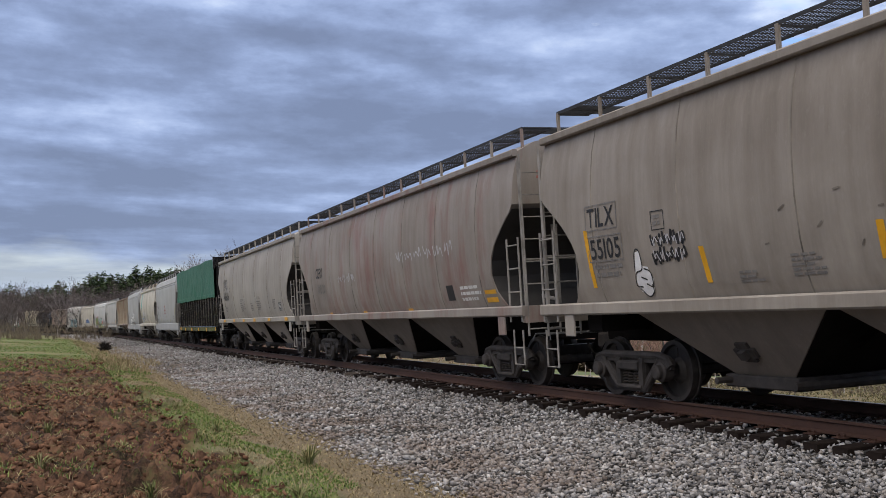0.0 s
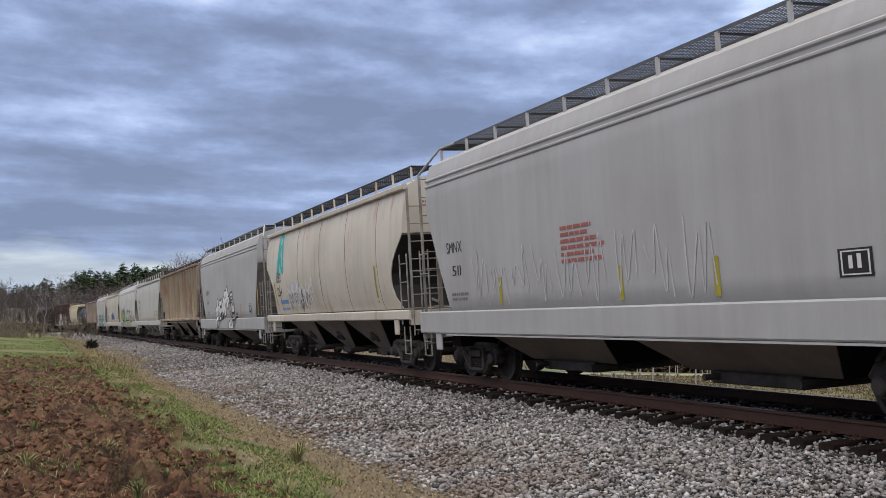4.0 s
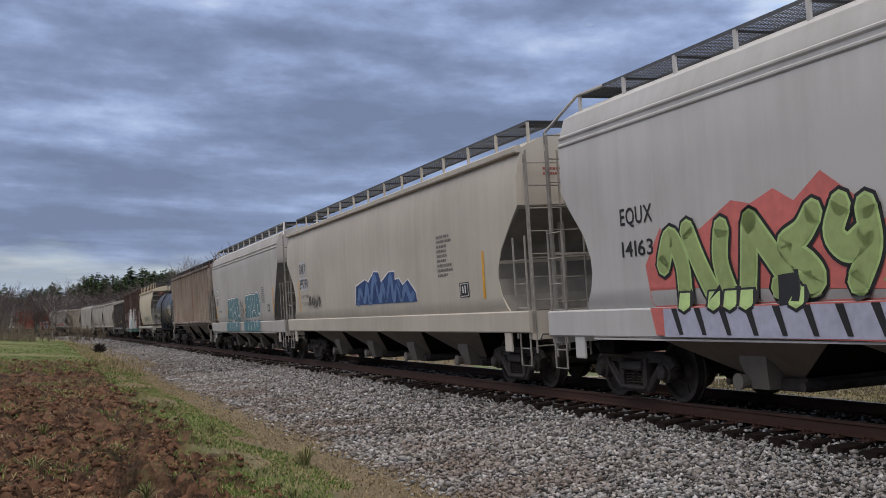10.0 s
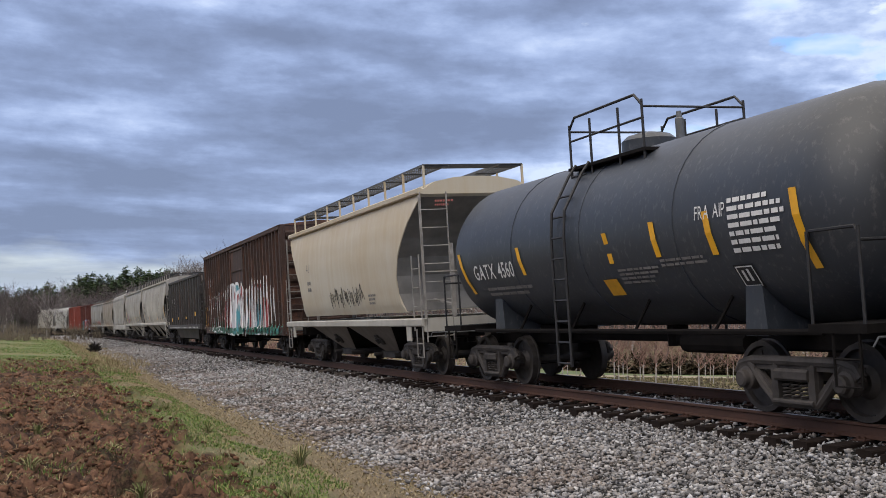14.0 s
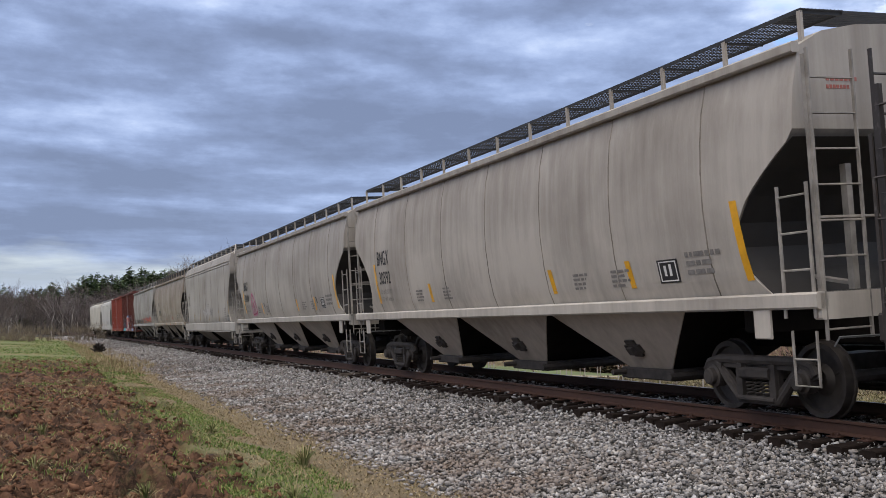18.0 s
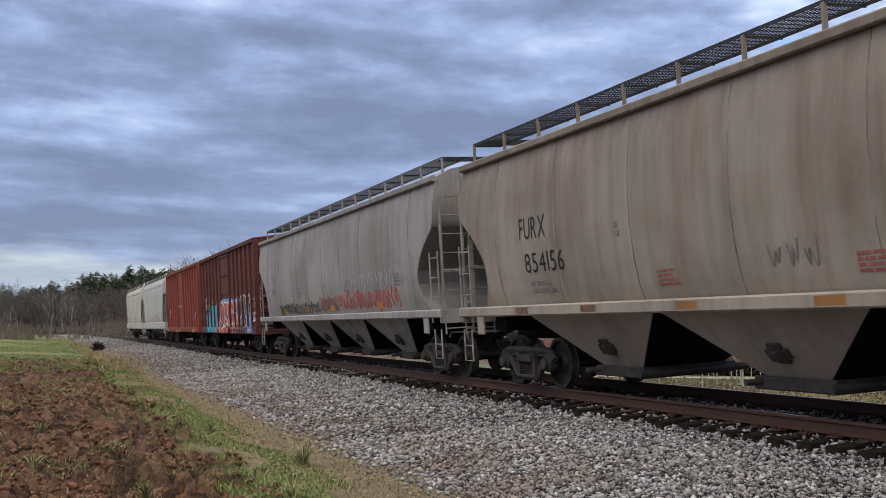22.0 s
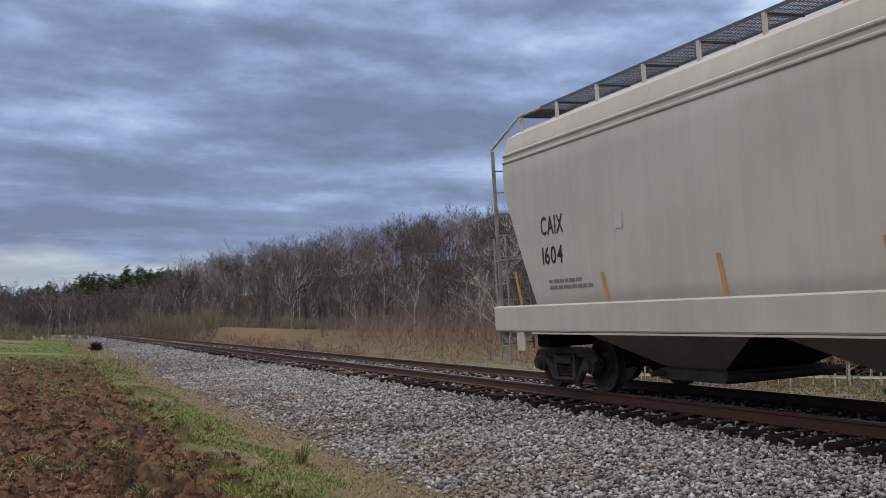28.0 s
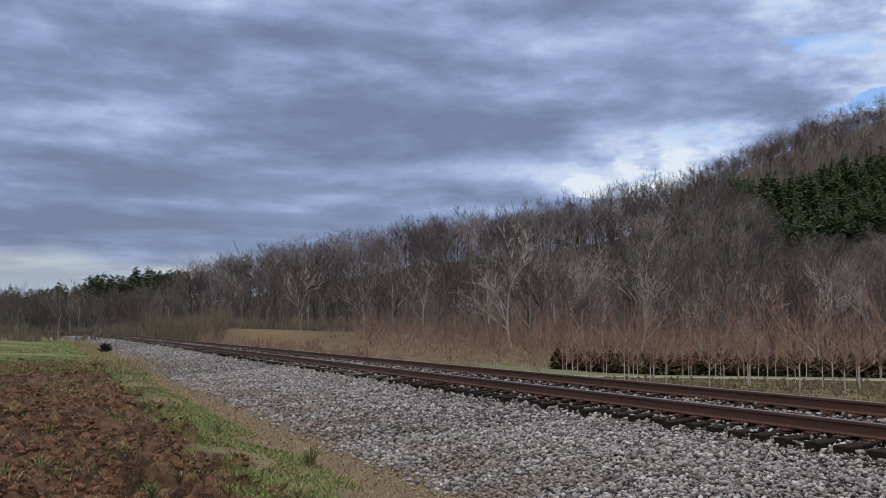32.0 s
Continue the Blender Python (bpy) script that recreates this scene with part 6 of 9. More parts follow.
for x, z in ((3.95, 2.35), (-5.1, 2.35)):
    ring = [(x + 0.13 * math.cos(q), z + 0.15 * math.sin(q)) for q in np.linspace(0, 2 * math.pi, 17)[:-1]]
    a.lay("emblem", ring, [tuple(range(16))], M_WHITE)
    o, f = a.stroke(ring + ring[:1], 0.035, M_REDTEXT)
    a.lay("emblem", o, f, M_REDTEXT, 0.012)
    for path in ([(x - 0.08, z - 0.09), (x + 0.08, z + 0.09)], [(x - 0.08, z + 0.09), (x + 0.08, z - 0.09)]):
        o, f = a.stroke(path, 0.03, M_REDTEXT)
        a.lay("emblem", o, f, M_REDTEXT, 0.014)
# 9: white-grey four-bay hopper
a = enrol(hopper(LEN[8], WHITE_P, SMOOTH, (1.10, 1.44), 4, 3.35, 1.35, label="clean pale grey four-bay covered hopper car", outlets=M_CHUTE, round_edge=False, walk_z=4.70, bay_mat=WHITE_P))
a.text("PMRX", -7.32, -6.60, 2.84, 3.14, M_BLACK, 0.02)
a.text("56602", -7.33, -6.58, 2.36, 2.60, M_BLACK, 0.0)
a.bars(-7.1, -6.4, 1.85, 2.1, 2, M_FAINT, 4)
a.plate(5.73, 6.2, 1.82, 2.17)
a.bars(4.6, 5.3, 1.78, 2.1, 4, M_FAINT, 8)
for x0, x1, z0, z1 in ((6.45, 7.1, 1.64, 1.9), (0.83, 1.3, 1.62, 1.75), (3.2, 3.7, 1.64, 1.78), (-1.4, -0.95, 1.62, 1.75), (-4.6, -4.2, 1.62, 1.75), (-7.3, -6.8, 1.56, 1.72)):
    a.slab("reflector", x0, x1, z0, z1, M_YELLOW)
a.bars(5.6, 6.2, 1.15, 1.4, 4, M_FAINT, 12)
# 10: long pale hopper with a colourful mural
a = enrol(hopper(LEN[9], PALE, FLAT, (1.00, 1.42), 4, 3.2, 1.5, label="pale grey covered hopper car with a red and green mural", outlets=M_CHUTE, walk_z=4.70))
a.text("EQUX", -8.12, -7.28, 2.62, 2.86, M_BLACK, 0.01)
a.text("14163", -8.12, -7.30, 2.16, 2.38, M_BLACK, 0.01)
a.patch([[(-7.45, 1.5), (-7.53, 2.01), (-7.1, 2.5), (-6.9, 2.3), (-6.45, 2.55), (-6.2, 2.4), (-5.5, 2.7), (-5.13, 2.62), (-4.7, 2.75), (-4.36, 2.57), (-3.9, 2.85), (-3.45, 2.55), (-2.8, 2.09), (-2.1, 1.5), (-1.34, 1.44), (-1.99, 1.24), (-2.11, 0.99), (-7.31, 1.04)]], SPRAY["coral"], 0.008, 1.42)
a.patch([[(-7.1, 1.02), (-7.1, 1.40), (-2.3, 1.40), (-2.3, 1.02)]], SPRAY["haze"], 0.014, 1.42)
for path in ([(-7.06, 2.0), (-6.85, 2.34), (-6.62, 2.0), (-6.60, 1.52)], [(-6.45, 2.40), (-6.22, 1.95), (-5.95, 1.52)], [(-5.72, 2.36), (-5.78, 1.95), (-5.62, 1.52)], [(-5.15, 2.40), (-5.22, 1.95), (-5.30, 1.52)],
             [(-5.15, 2.40), (-4.75, 1.95), (-4.40, 1.52)], [(-4.05, 2.40), (-4.25, 2.2), (-4.55, 2.05), (-4.2, 1.85), (-4.1, 1.66), (-4.7, 1.60)], [(-3.62, 2.44), (-3.75, 2.15), (-3.55, 1.98), (-3.28, 2.1)], [(-3.25, 2.38), (-3.22, 2.0), (-3.45, 1.62)]):
    a.sprayed([path], [(0.42, SPRAY["black"], 0.018), (0.33, SPRAY["lime"], 0.022), (0.26, SPRAY["olive"], 0.026)], "fat green letter with a black outline", sill=1.42)
for j in range(9):
    x = -6.9 + 0.52 * j
    a.patch([[(x, 1.40), (x + 0.16, 1.05), (x + 0.25, 1.05), (x + 0.13, 1.40)]], SPRAY["black"], 0.020, 1.42)
a.patch([[(-3.10, 1.63), (-2.65, 1.80), (-2.12, 1.68), (-2.06, 1.46), (-2.9, 1.46)]], SPRAY["olive"], 0.030, 1.42)
# a round dark tag between them
for path in ([(-2.75, 2.30), (-2.65, 2.72), (-2.3, 2.82), (-2.05, 2.45), (-2.15, 2.05), (-2.55, 2.0), (-2.75, 2.30)], [(-2.60, 2.55), (-2.42, 2.62), (-2.58, 2.3), (-2.40, 2.2), (-2.55, 2.12)], [(-2.30, 2.60), (-2.32, 2.2), (-2.15, 2.55)], [(-2.42, 2.95), (-2.34, 3.02), (-2.28, 2.93), (-2.38, 2.90)]):
    a.sprayed([path], [(0.075, SPRAY["black"], 0.016)], "black sprayed tag", sill=1.42)
a.patch([[(-1.88, 1.48), (-1.75, 2.31), (-0.48, 2.39), (0.32, 2.46), (0.83, 2.54), (1.13, 2.59), (1.61, 2.42), (2.31, 2.5), (2.96, 2.36), (3.49, 2.52), (3.50, 1.88), (3.15, 1.52)]], SPRAY["black"], 0.012, 1.42)
a.patch([[(-1.80, 1.72), (-1.68, 2.27), (-0.55, 2.33), (0.30, 2.40), (0.83, 2.46), (1.10, 2.50), (1.58, 2.35), (2.31, 2.42), (2.96, 2.28), (3.40, 2.40), (3.42, 1.90), (3.25, 1.72)]], SPRAY["ice"], 0.016, 1.42)
a.patch([[(-1.84, 1.46), (-1.80, 1.72), (3.25, 1.72), (3.10, 1.52), (2.9, 1.46)]], SPRAY["mint"], 0.016, 1.42)
a.patch([[(-1.95, 1.02), (-1.88, 1.40), (4.60, 1.40), (4.75, 1.02)]], SPRAY["olive"], 0.016, 1.42)
for path in ([(-0.49, 2.33), (-0.4, 1.54)], [(0.32, 2.43), (0.15, 2.14), (0.77, 1.53)], [(1.12, 2.54), (0.96, 2.18), (1.35, 1.72), (1.61, 2.36)], [(1.61, 2.36), (1.52, 1.99), (1.81, 1.48)], [(2.3, 2.45), (2.28, 2.11), (2.61, 1.78), (2.78, 1.48)],
             [(2.96, 2.33), (3.09, 2.23), (3.4, 2.25), (3.51, 2.45)], [(3.51, 1.73), (4.12, 1.46), (4.57, 1.46), (4.98, 1.53), (4.75, 1.05)], [(-1.1, 1.40), (-0.9, 1.1)], [(2.0, 1.38), (2.4, 1.15), (2.7, 1.1)]):
    a.sprayed([path], [(0.075, SPRAY["black"], 0.021)], "black sprayed line", sill=1.42)
a.patch([[(2.82, 1.99), (3.26, 1.96), (3.13, 1.83), (2.85, 1.85)], [(0.97, 2.44), (1.19, 2.48), (1.12, 1.8), (0.96, 1.74)], [(-1.27, 1.92), (-0.49, 1.87), (-0.54, 1.67), (-1.08, 1.69)], [(0.94, 1.38), (1.36, 1.38), (1.18, 1.22), (0.74, 1.03), (0.62, 1.05)], [(3.02, 1.36), (3.42, 1.36), (3.4, 1.25), (3.14, 1.21)]], SPRAY["black"], 0.024, 1.42)
a.patch([[(1.93, 1.98), (2.25, 1.65), (2.08, 1.57), (1.95, 1.71)], [(1.02, 2.30), (1.12, 2.32), (1.08, 1.85), (1.0, 1.85)], [(1.05, 1.25), (1.25, 1.34), (1.45, 1.05), (1.0, 1.05)], [(3.1, 1.22), (3.3, 1.3), (3.6, 1.05), (3.05, 1.05)], [(3.65, 2.19), (3.9, 2.2), (4.17, 1.94), (4.43, 2.03), (4.91, 1.79), (4.9, 1.67), (4.41, 1.78), (4.15, 1.54), (3.82, 1.57), (3.54, 1.75)]], SPRAY["coral"], 0.027, 1.42)
a.scrawl(3.72, 4.25, 2.25, 2.56, 3, SPRAY["black"], 0.045, 3, turns=4)
a.bars(5.0, 6.2, 1.66, 2.36, 7, M_FAINT, 3)
a.piece("BUSER", 6.15, 7.85, 1.55, 1.95, SPRAY["silver"], SPRAY["black"], 9, 0.2, 0.0, 0.07)
a.slab("patch", 7.2, 8.2, 1.05, 1.4, SPRAY["silver"], 0.1, 0.09)
for x0, x1 in ((5.5, 5.9), (8.6, 9.5), (-7.2, -6.9)):
    a.slab("reflector", x0, x1, 1.08, 1.24, M_YELLOW, lift=0.09)
a.bars(7.8, 8.4, 1.95, 2.25, 3, M_FAINT, 7)
# 11: beige four-bay hopper with a blue piece
a = enrol(hopper(LEN[10], BEIGE, SMOOTH, (1.05, 1.44), 4, 3.25, 1.3, label="cream-beige covered hopper car with blue graffiti", outlets=M_CHUTE, walk_z=4.70))
for x0, x1, z0, z1, w in ((-7.67, -6.82, 2.86, 3.24, "DAKX"), (-7.70, -6.60, 2.38, 2.74, "395790")):
    a.slab("stencil_plate", x0 - 0.03, x1 + 0.03, z0 - 0.03, z1 + 0.03, SPRAY["silver"])
    a.text(w, x0 + 0.03, x1 - 0.03, z0 + 0.03, z1 - 0.03, M_BLACK, 0.02, lift=0.012)
a.text("LD LMT 220800", -7.60, -6.55, 2.10, 2.22, M_FAINT, 0.0)
a.text("LT WT 65200", -7.60, -6.55, 1.86, 1.98, M_FAINT, 0.0)
BLUE_TOP = [(-1.26, 1.76), (-1.11, 2.25), (-0.24, 2.39), (0.06, 2.31), (0.58, 2.56), (0.97, 2.53), (1.15, 2.27), (1.79, 2.49), (2.25, 2.48), (2.25, 2.29), (2.58, 2.3), (2.81, 2.14), (3.2, 2.25), (3.7, 1.95), (3.75, 1.74)]
a.patch([[(x * 1.02 - 0.03, z + 0.035) for x, z in BLUE_TOP]], SPRAY["white"], 0.008)
a.patch([BLUE_TOP], SPRAY["deep"], 0.012)
for path in ([(-0.99, 1.81), (-0.75, 2.12), (-0.37, 1.85), (-0.08, 2.22), (0.06, 1.82)], [(0.19, 1.82), (0.61, 2.42), (0.99, 1.83), (1.25, 2.2), (1.47, 1.84)], [(1.51, 1.84), (1.95, 2.38), (2.09, 1.83), (2.48, 2.2), (2.61, 1.84)], [(2.75, 1.84), (3.05, 2.1), (3.3, 1.84), (3.55, 1.9)]):
    a.sprayed([path], [(0.19, SPRAY["slate"], 0.016)], "pale blue sprayed letter")
for path in ([(-0.6, 1.8), (-0.3, 2.25)], [(0.4, 1.8), (0.85, 2.3), (0.9, 2.0)], [(1.35, 1.8), (1.75, 2.3)], [(2.3, 1.8), (2.4, 2.25), (2.7, 1.9)], [(-1.1, 2.0), (-0.9, 2.2)]):
    a.sprayed([path], [(0.055, SPRAY["deep"], 0.020)], "dark blue sprayed line")
a.scrawl(-6.6, -5.0, 1.7, 2.2, 4, SPRAY["black"], 0.035, 6)
uprights(a, [(-7.9, 1.68, 2.65, -0.05), (7.6, 1.7, 2.6, 0.05)])
a.bars(5.2, 6.1, 2.2, 3.1, 9, M_FAINT, 5)
a.plate(6.4, 6.9, 1.75, 2.05)
# 12: pale hopper with two teal pieces
a = enrol(hopper(LEN[11], paint("warm_pale_grey_paint", (0.48, 0.46, 0.44), 0.3), FLAT, (1.00, 1.42), 4, 3.5, 1.7, label="warm pale grey covered hopper car with teal graffiti", outlets=M_CHUTE, round_edge=False, walk_z=4.74))
a.slab("stencil_plate", -6.83, -6.03, 2.62, 2.94, M_WHITE)
a.text("DAKX", -6.78, -6.08, 2.67, 2.90, M_BLACK, 0.015, lift=0.012)
a.text("5687", -6.78, -6.28, 2.25, 2.52, M_BLACK, 0.015)
a.bars(-6.2, -5.0, 1.85, 2.0, 2, M_FAINT, 3)
TEAL_RING = [(-3.78, 1.03), (-3.78, 1.46), (-3.53, 1.78), (-3.59, 1.99), (-3.40, 1.99), (-3.46, 2.35), (-3.32, 2.43), (-2.93, 2.44), (-2.29, 2.45), (-1.86, 2.45), (-1.37, 2.43), (-0.98, 2.52), (-0.63, 2.44), (-0.39, 2.12), (-0.37, 1.7), (-0.19, 1.54), (-0.31, 1.31), (-0.38, 1.03)]
TEAL_LINES = [[(-2.93, 2.44), (-2.84, 2.1), (-3.12, 1.45)], [(-2.77, 1.96), (-2.53, 2.03), (-2.33, 1.79), (-2.59, 1.49), (-2.83, 1.11)], [(-2.3, 2.42), (-2.08, 2.05), (-2.04, 1.68), (-2.15, 1.51), (-2.51, 1.46)], [(-1.86, 2.43), (-1.74, 2.05), (-1.69, 1.83)],
              [(-1.34, 2.36), (-1.45, 2.13), (-1.34, 1.74), (-1.02, 1.52), (-1.22, 1.11)], [(-1.98, 1.77), (-1.77, 1.84), (-1.52, 1.84), (-1.38, 1.75)], [(-2.19, 1.13), (-1.81, 1.52), (-1.56, 1.56), (-1.42, 1.37), (-1.65, 1.11)],
              [(-0.9, 2.27), (-0.89, 2.07), (-0.75, 2.04), (-0.89, 2.0), (-0.78, 1.72), (-0.44, 1.64), (-0.4, 1.7), (-0.67, 1.74)], [(-0.81, 1.38), (-0.69, 1.36), (-0.76, 1.22), (-0.84, 1.28)]]
for move, grow in ((0.0, 1.0), (4.78, 1.045)):
    at = lambda q: (q[0] * grow + move, q[1] if q[1] < 1.42 else 1.42 + (q[1] - 1.42) * grow)
    ring = [at(q) for q in TEAL_RING]
    mx = (ring[0][0] + ring[-1][0]) / 2
    for wide, rise, mat, lift in ((1.035, 0.06, SPRAY["black"], 0.006), (1.022, 0.042, SPRAY["white"], 0.009), (1.0, 0.0, SPRAY["faded_teal"], 0.012)):
        a.patch([[(mx + (x - mx) * wide, z + (rise if z > 1.5 else 0)) for x, z in ring]], mat, lift, 1.42)
    for path in TEAL_LINES:
        a.sprayed([[at(q) for q in path]], [(0.04, SPRAY["white"], 0.016)], "white sprayed line", sill=1.42)
    x0 = at((-3.60, 0))[0]
    a.sprayed([[(x0 + 0.12 + 0.13 * math.cos(q), 1.80 + 0.13 * math.sin(q)) for q in (0, 1.3, 2.6, 3.9, 5.2, 6.3)]], [(0.03, SPRAY["black"], 0.017)], "black sprayed ring")
    uprights(a, [(x0 - 0.06, 1.66, 2.15, -0.16), (at((-0.76, 0))[0], 1.70, 2.16, -0.14)], 0.13)
for path in ([(-3.13, 3.15), (-3.13, 2.51)], [(-4.61, 2.44), (-4.5, 2.0), (-4.37, 1.59)]):
    a.sprayed([path], [(0.022, M_SEAM, 0.009)], "thin dark drip")
for path in ([(-0.10, 2.05), (-0.04, 2.30), (0.03, 2.10), (0.10, 2.30), (0.14, 2.05)], [(0.20, 2.24), (0.24, 2.06), (0.34, 2.08), (0.36, 2.26)], [(0.44, 2.36), (0.43, 2.08), (0.56, 2.08)],
             [(0.06, 1.94), (-0.10, 1.90), (-0.08, 1.74), (0.06, 1.74)], [(0.12, 1.70), (0.16, 1.96), (0.26, 1.90), (0.18, 1.84), (0.30, 1.70)], [(0.44, 1.94), (0.34, 1.92), (0.36, 1.74), (0.46, 1.74)], [(0.36, 1.84), (0.44, 1.84)], [(0.52, 1.98), (0.54, 1.76), (0.60, 1.90), (0.66, 1.76), (0.70, 2.02)], [(0.10, 1.60), (0.30, 1.64), (0.48, 1.55), (0.56, 1.62)]):
    a.sprayed([path], [(0.032, SPRAY["black"], 0.010)], "black sprayed letter")
a.plate(5.87, 6.32, 1.75, 2.05)
a.bars(4.8, 5.5, 2.1, 2.75, 8, M_FAINT, 4)
uprights(a, [(6.95, 1.65, 2.65, 0), (-6.9, 1.5, 2.2, -0.2)])
a.scrawl(-6.0, -5.0, 1.1, 1.36, 3, M_FAINT, 0.03, 5, 0.05)
a.bars(5.2, 5.9, 1.05, 1.32, 3, M_FAINT, 9)
# 13: faded ribbed hopper with burnt patches
a = enrol(hopper(LEN[12], RUST_PINK, POSTED, (1.42, 1.54), 3, 3.1, 0.9, posts=18, label="faded rust-brown ribbed covered hopper car with peeling dark patches", round_edge=False, walk_z=4.58, bay_mat=paint("sooty_brown_bay", (0.17, 0.13, 0.11), 0.6), post_mat=paint("faded_post", (0.44, 0.365, 0.31), 0.6, 0.6, top=0.5)))
for w, x0 in (("IN", -6.55), ("77", -5.75), ("385", -5.0), ("323", -4.25)):
    a.text(w, x0, x0 + 0.17 * len(w), 2.33, 2.68, M_WHITE, 0.01)
uprights(a, [(-5.45, 1.57, 1.95, 0), (-3.8, 1.65, 2.15, 0), (-0.25, 1.68, 2.2, 0), (1.63, 1.67, 2.2, 0), (4.15, 1.71, 2.25, 0)], 0.13)
a.plate(3.55, 4.05, 1.68, 2.08)
for x in (-0.85, 2.35):
    for q in range(5):
        a.sprayed([[(x, 1.72), (x + (q - 2) * 0.10, 1.95), (x + (q - 2) * 0.16, 2.12 + 0.06 * (q % 2))]], [(0.035, SPRAY["silver"], 0.010)], "white sprayed tag")
a.patch([[(0.75, 1.65), (1.25, 1.65), (1.22, 2.15), (0.72, 2.2)]], M_DIAL, 0.007)
# 14: tank car
a = enrol(tank_car(LEN[13], TANK, "blue-black tank car with yellow marker strips"))
a.text("GATX 4560", -5.35, -3.55, 2.05, 2.33, M_WHITE, 0.01)
a.bars(-5.0, -2.2, 1.70, 1.90, 2, M_FAINT, 3)
a.text("FRA AIP", 2.20, 2.85, 2.52, 2.70, M_WHITE, 0.0)
a.bars(2.9, 4.0, 2.02, 2.75, 7, M_WHITE, 4)
a.plate(2.75, 3.15, 1.60, 1.90)
a.bars(0.0, 1.2, 1.75, 2.0, 4, M_FAINT, 6)
a.bars(1.2, 2.6, 1.95, 2.08, 2, M_FAINT, 7)
a.slab("placard", -0.55, -0.15, 1.6, 1.85, M_YELLOW)
uprights(a, [(-5.75, 1.78, 2.6, -0.35), (-3.2, 2.05, 2.55, -0.15), (-0.15, 2.08, 2.55, -0.1), (1.15, 2.10, 2.6, -0.08), (2.45, 2.05, 2.62, -0.1), (4.2, 1.78, 2.72, -0.15)], 0.13)
# 15: short cream hopper
a = enrol(hopper(LEN[14], CEMENT, [(1.32, 1.48), (1.42, 1.7), (1.50, 2.2), (1.54, 2.9), (1.50, 3.5), (1.42, 3.9), (1.36, 4.1)], (1.16, 1.34), 2, 4.05, 1.7, label="short cream covered hopper car stained with yellow dust", walk_z=4.66, sill_mat=CEMENT_GREY))
a.text("LJ", -4.8, -4.4, 2.9, 3.1, M_FAINT, 0.0)
a.bars(-4.8, -4.2, 2.2, 2.6, 2, M_FAINT, 4)
a.scrawl(-2.3, 1.2, 1.65, 2.3, 7, SPRAY["black"], 0.035, 4)
a.bars(1.5, 2.2, 1.7, 2.0, 3, M_FAINT, 6)
# 16: long rusted box car with a mural
a = enrol(boxcar(LEN[15], BOX_RUST, 0.86, 4.70, 12, (-1.6, 1.6), "long rust-brown box car with a red and green mural"))
for w, x0, z in (("CS", -8.53, 2.52), ("XT", -7.55, 2.68)):
    a.text(w, x0, x0 + 0.42, z, z + 0.28, M_WHITE, 0.0)
a.text("16", -8.40, -8.02, 1.96, 2.28, M_WHITE, 0.0)
a.bars(-8.4, -7.95, 1.3, 1.8, 4, M_FAINT, 3)
a.blobs(-3.6, 6.4, 0.95, 2.95, 9, [SPRAY["wine"], SPRAY["wine"], SPRAY["silver"], SPRAY["teal"]], SPRAY["white"], 6)
a.patch([[(-7.69, 2.57), (-5.91, 2.59), (-5.07, 2.62), (-4.35, 2.80), (-3.4, 2.75), (-3.3, 1.24), (-7.72, 1.28)]], SPRAY["faded_wine"], 0.008, 1.16)
a.patch([[(-7.66, 1.28), (-7.26, 1.63), (-6.02, 1.62), (-5.96, 1.30), (-4.48, 1.48), (-3.3, 1.3), (-3.3, 0.88), (-6.2, 0.88), (-7.7, 0.99)]], SPRAY["pine"], 0.011, 1.16)
a.patch([[(-6.64, 2.5), (-6.16, 2.52), (-6.21, 2.09), (-6.69, 2.09)], [(-5.86, 2.1), (-5.13, 2.11), (-5.19, 1.62), (-5.73, 1.64)], [(-7.2, 2.06), (-6.8, 2.07), (-6.79, 1.68), (-7.25, 1.67)], [(-4.5, 2.4), (-4.0, 2.45), (-4.1, 1.9), (-4.6, 1.8)]], SPRAY["black"], 0.014)
a.patch([[(-7.30, 1.62), (-6.85, 1.62), (-6.7, 1.36), (-7.0, 1.0), (-7.3, 1.1)], [(-5.8, 1.60), (-5.4, 1.60), (-5.3, 1.2), (-5.7, 1.05)], [(-5.0, 2.45), (-4.75, 2.5), (-4.7, 2.0), (-4.95, 1.95)]], SPRAY["silver"], 0.014, 1.16)
for path in ([(-7.63, 2.53), (-5.9, 2.61), (-5.82, 2.48), (-5.11, 2.66), (-4.89, 2.75), (-4.37, 2.53)], [(-6.75, 2.55), (-6.74, 2.13), (-7.38, 2.07)], [(-6.11, 2.55), (-6.2, 2.19), (-5.86, 2.13), (-5.72, 2.54)], [(-7.58, 2.48), (-7.66, 1.28)], [(-5.01, 2.46), (-4.98, 1.91), (-4.77, 1.54), (-4.48, 1.48)],
             [(-5.65, 2.27), (-5.63, 1.64), (-5.19, 1.62)], [(-4.3, 2.6), (-3.7, 2.7), (-3.5, 2.2), (-3.9, 1.8), (-3.5, 1.4)], [(-7.2, 1.3), (-6.9, 1.0), (-6.2, 0.95)], [(-5.6, 1.2), (-5.0, 1.0), (-4.2, 0.95)]):
    a.sprayed([path], [(0.075, SPRAY["white"], 0.018)], "white sprayed line", sill=1.16)
a.blobs(-3.2, 8.5, 0.88, 1.25, 14, [SPRAY["pine"], SPRAY["pine"], SPRAY["teal"]], SPRAY["green"], 11)
a.scrawl(0.5, 7.5, 1.1, 2.7, 9, SPRAY["white"], 0.10, 5, 0.03)
for x in (-9.45, -8.6):
    a.scrawl(x, x + 0.6, 2.95, 3.6, 1, SPRAY["silver"], 0.05, int(x * 10), 0.01)
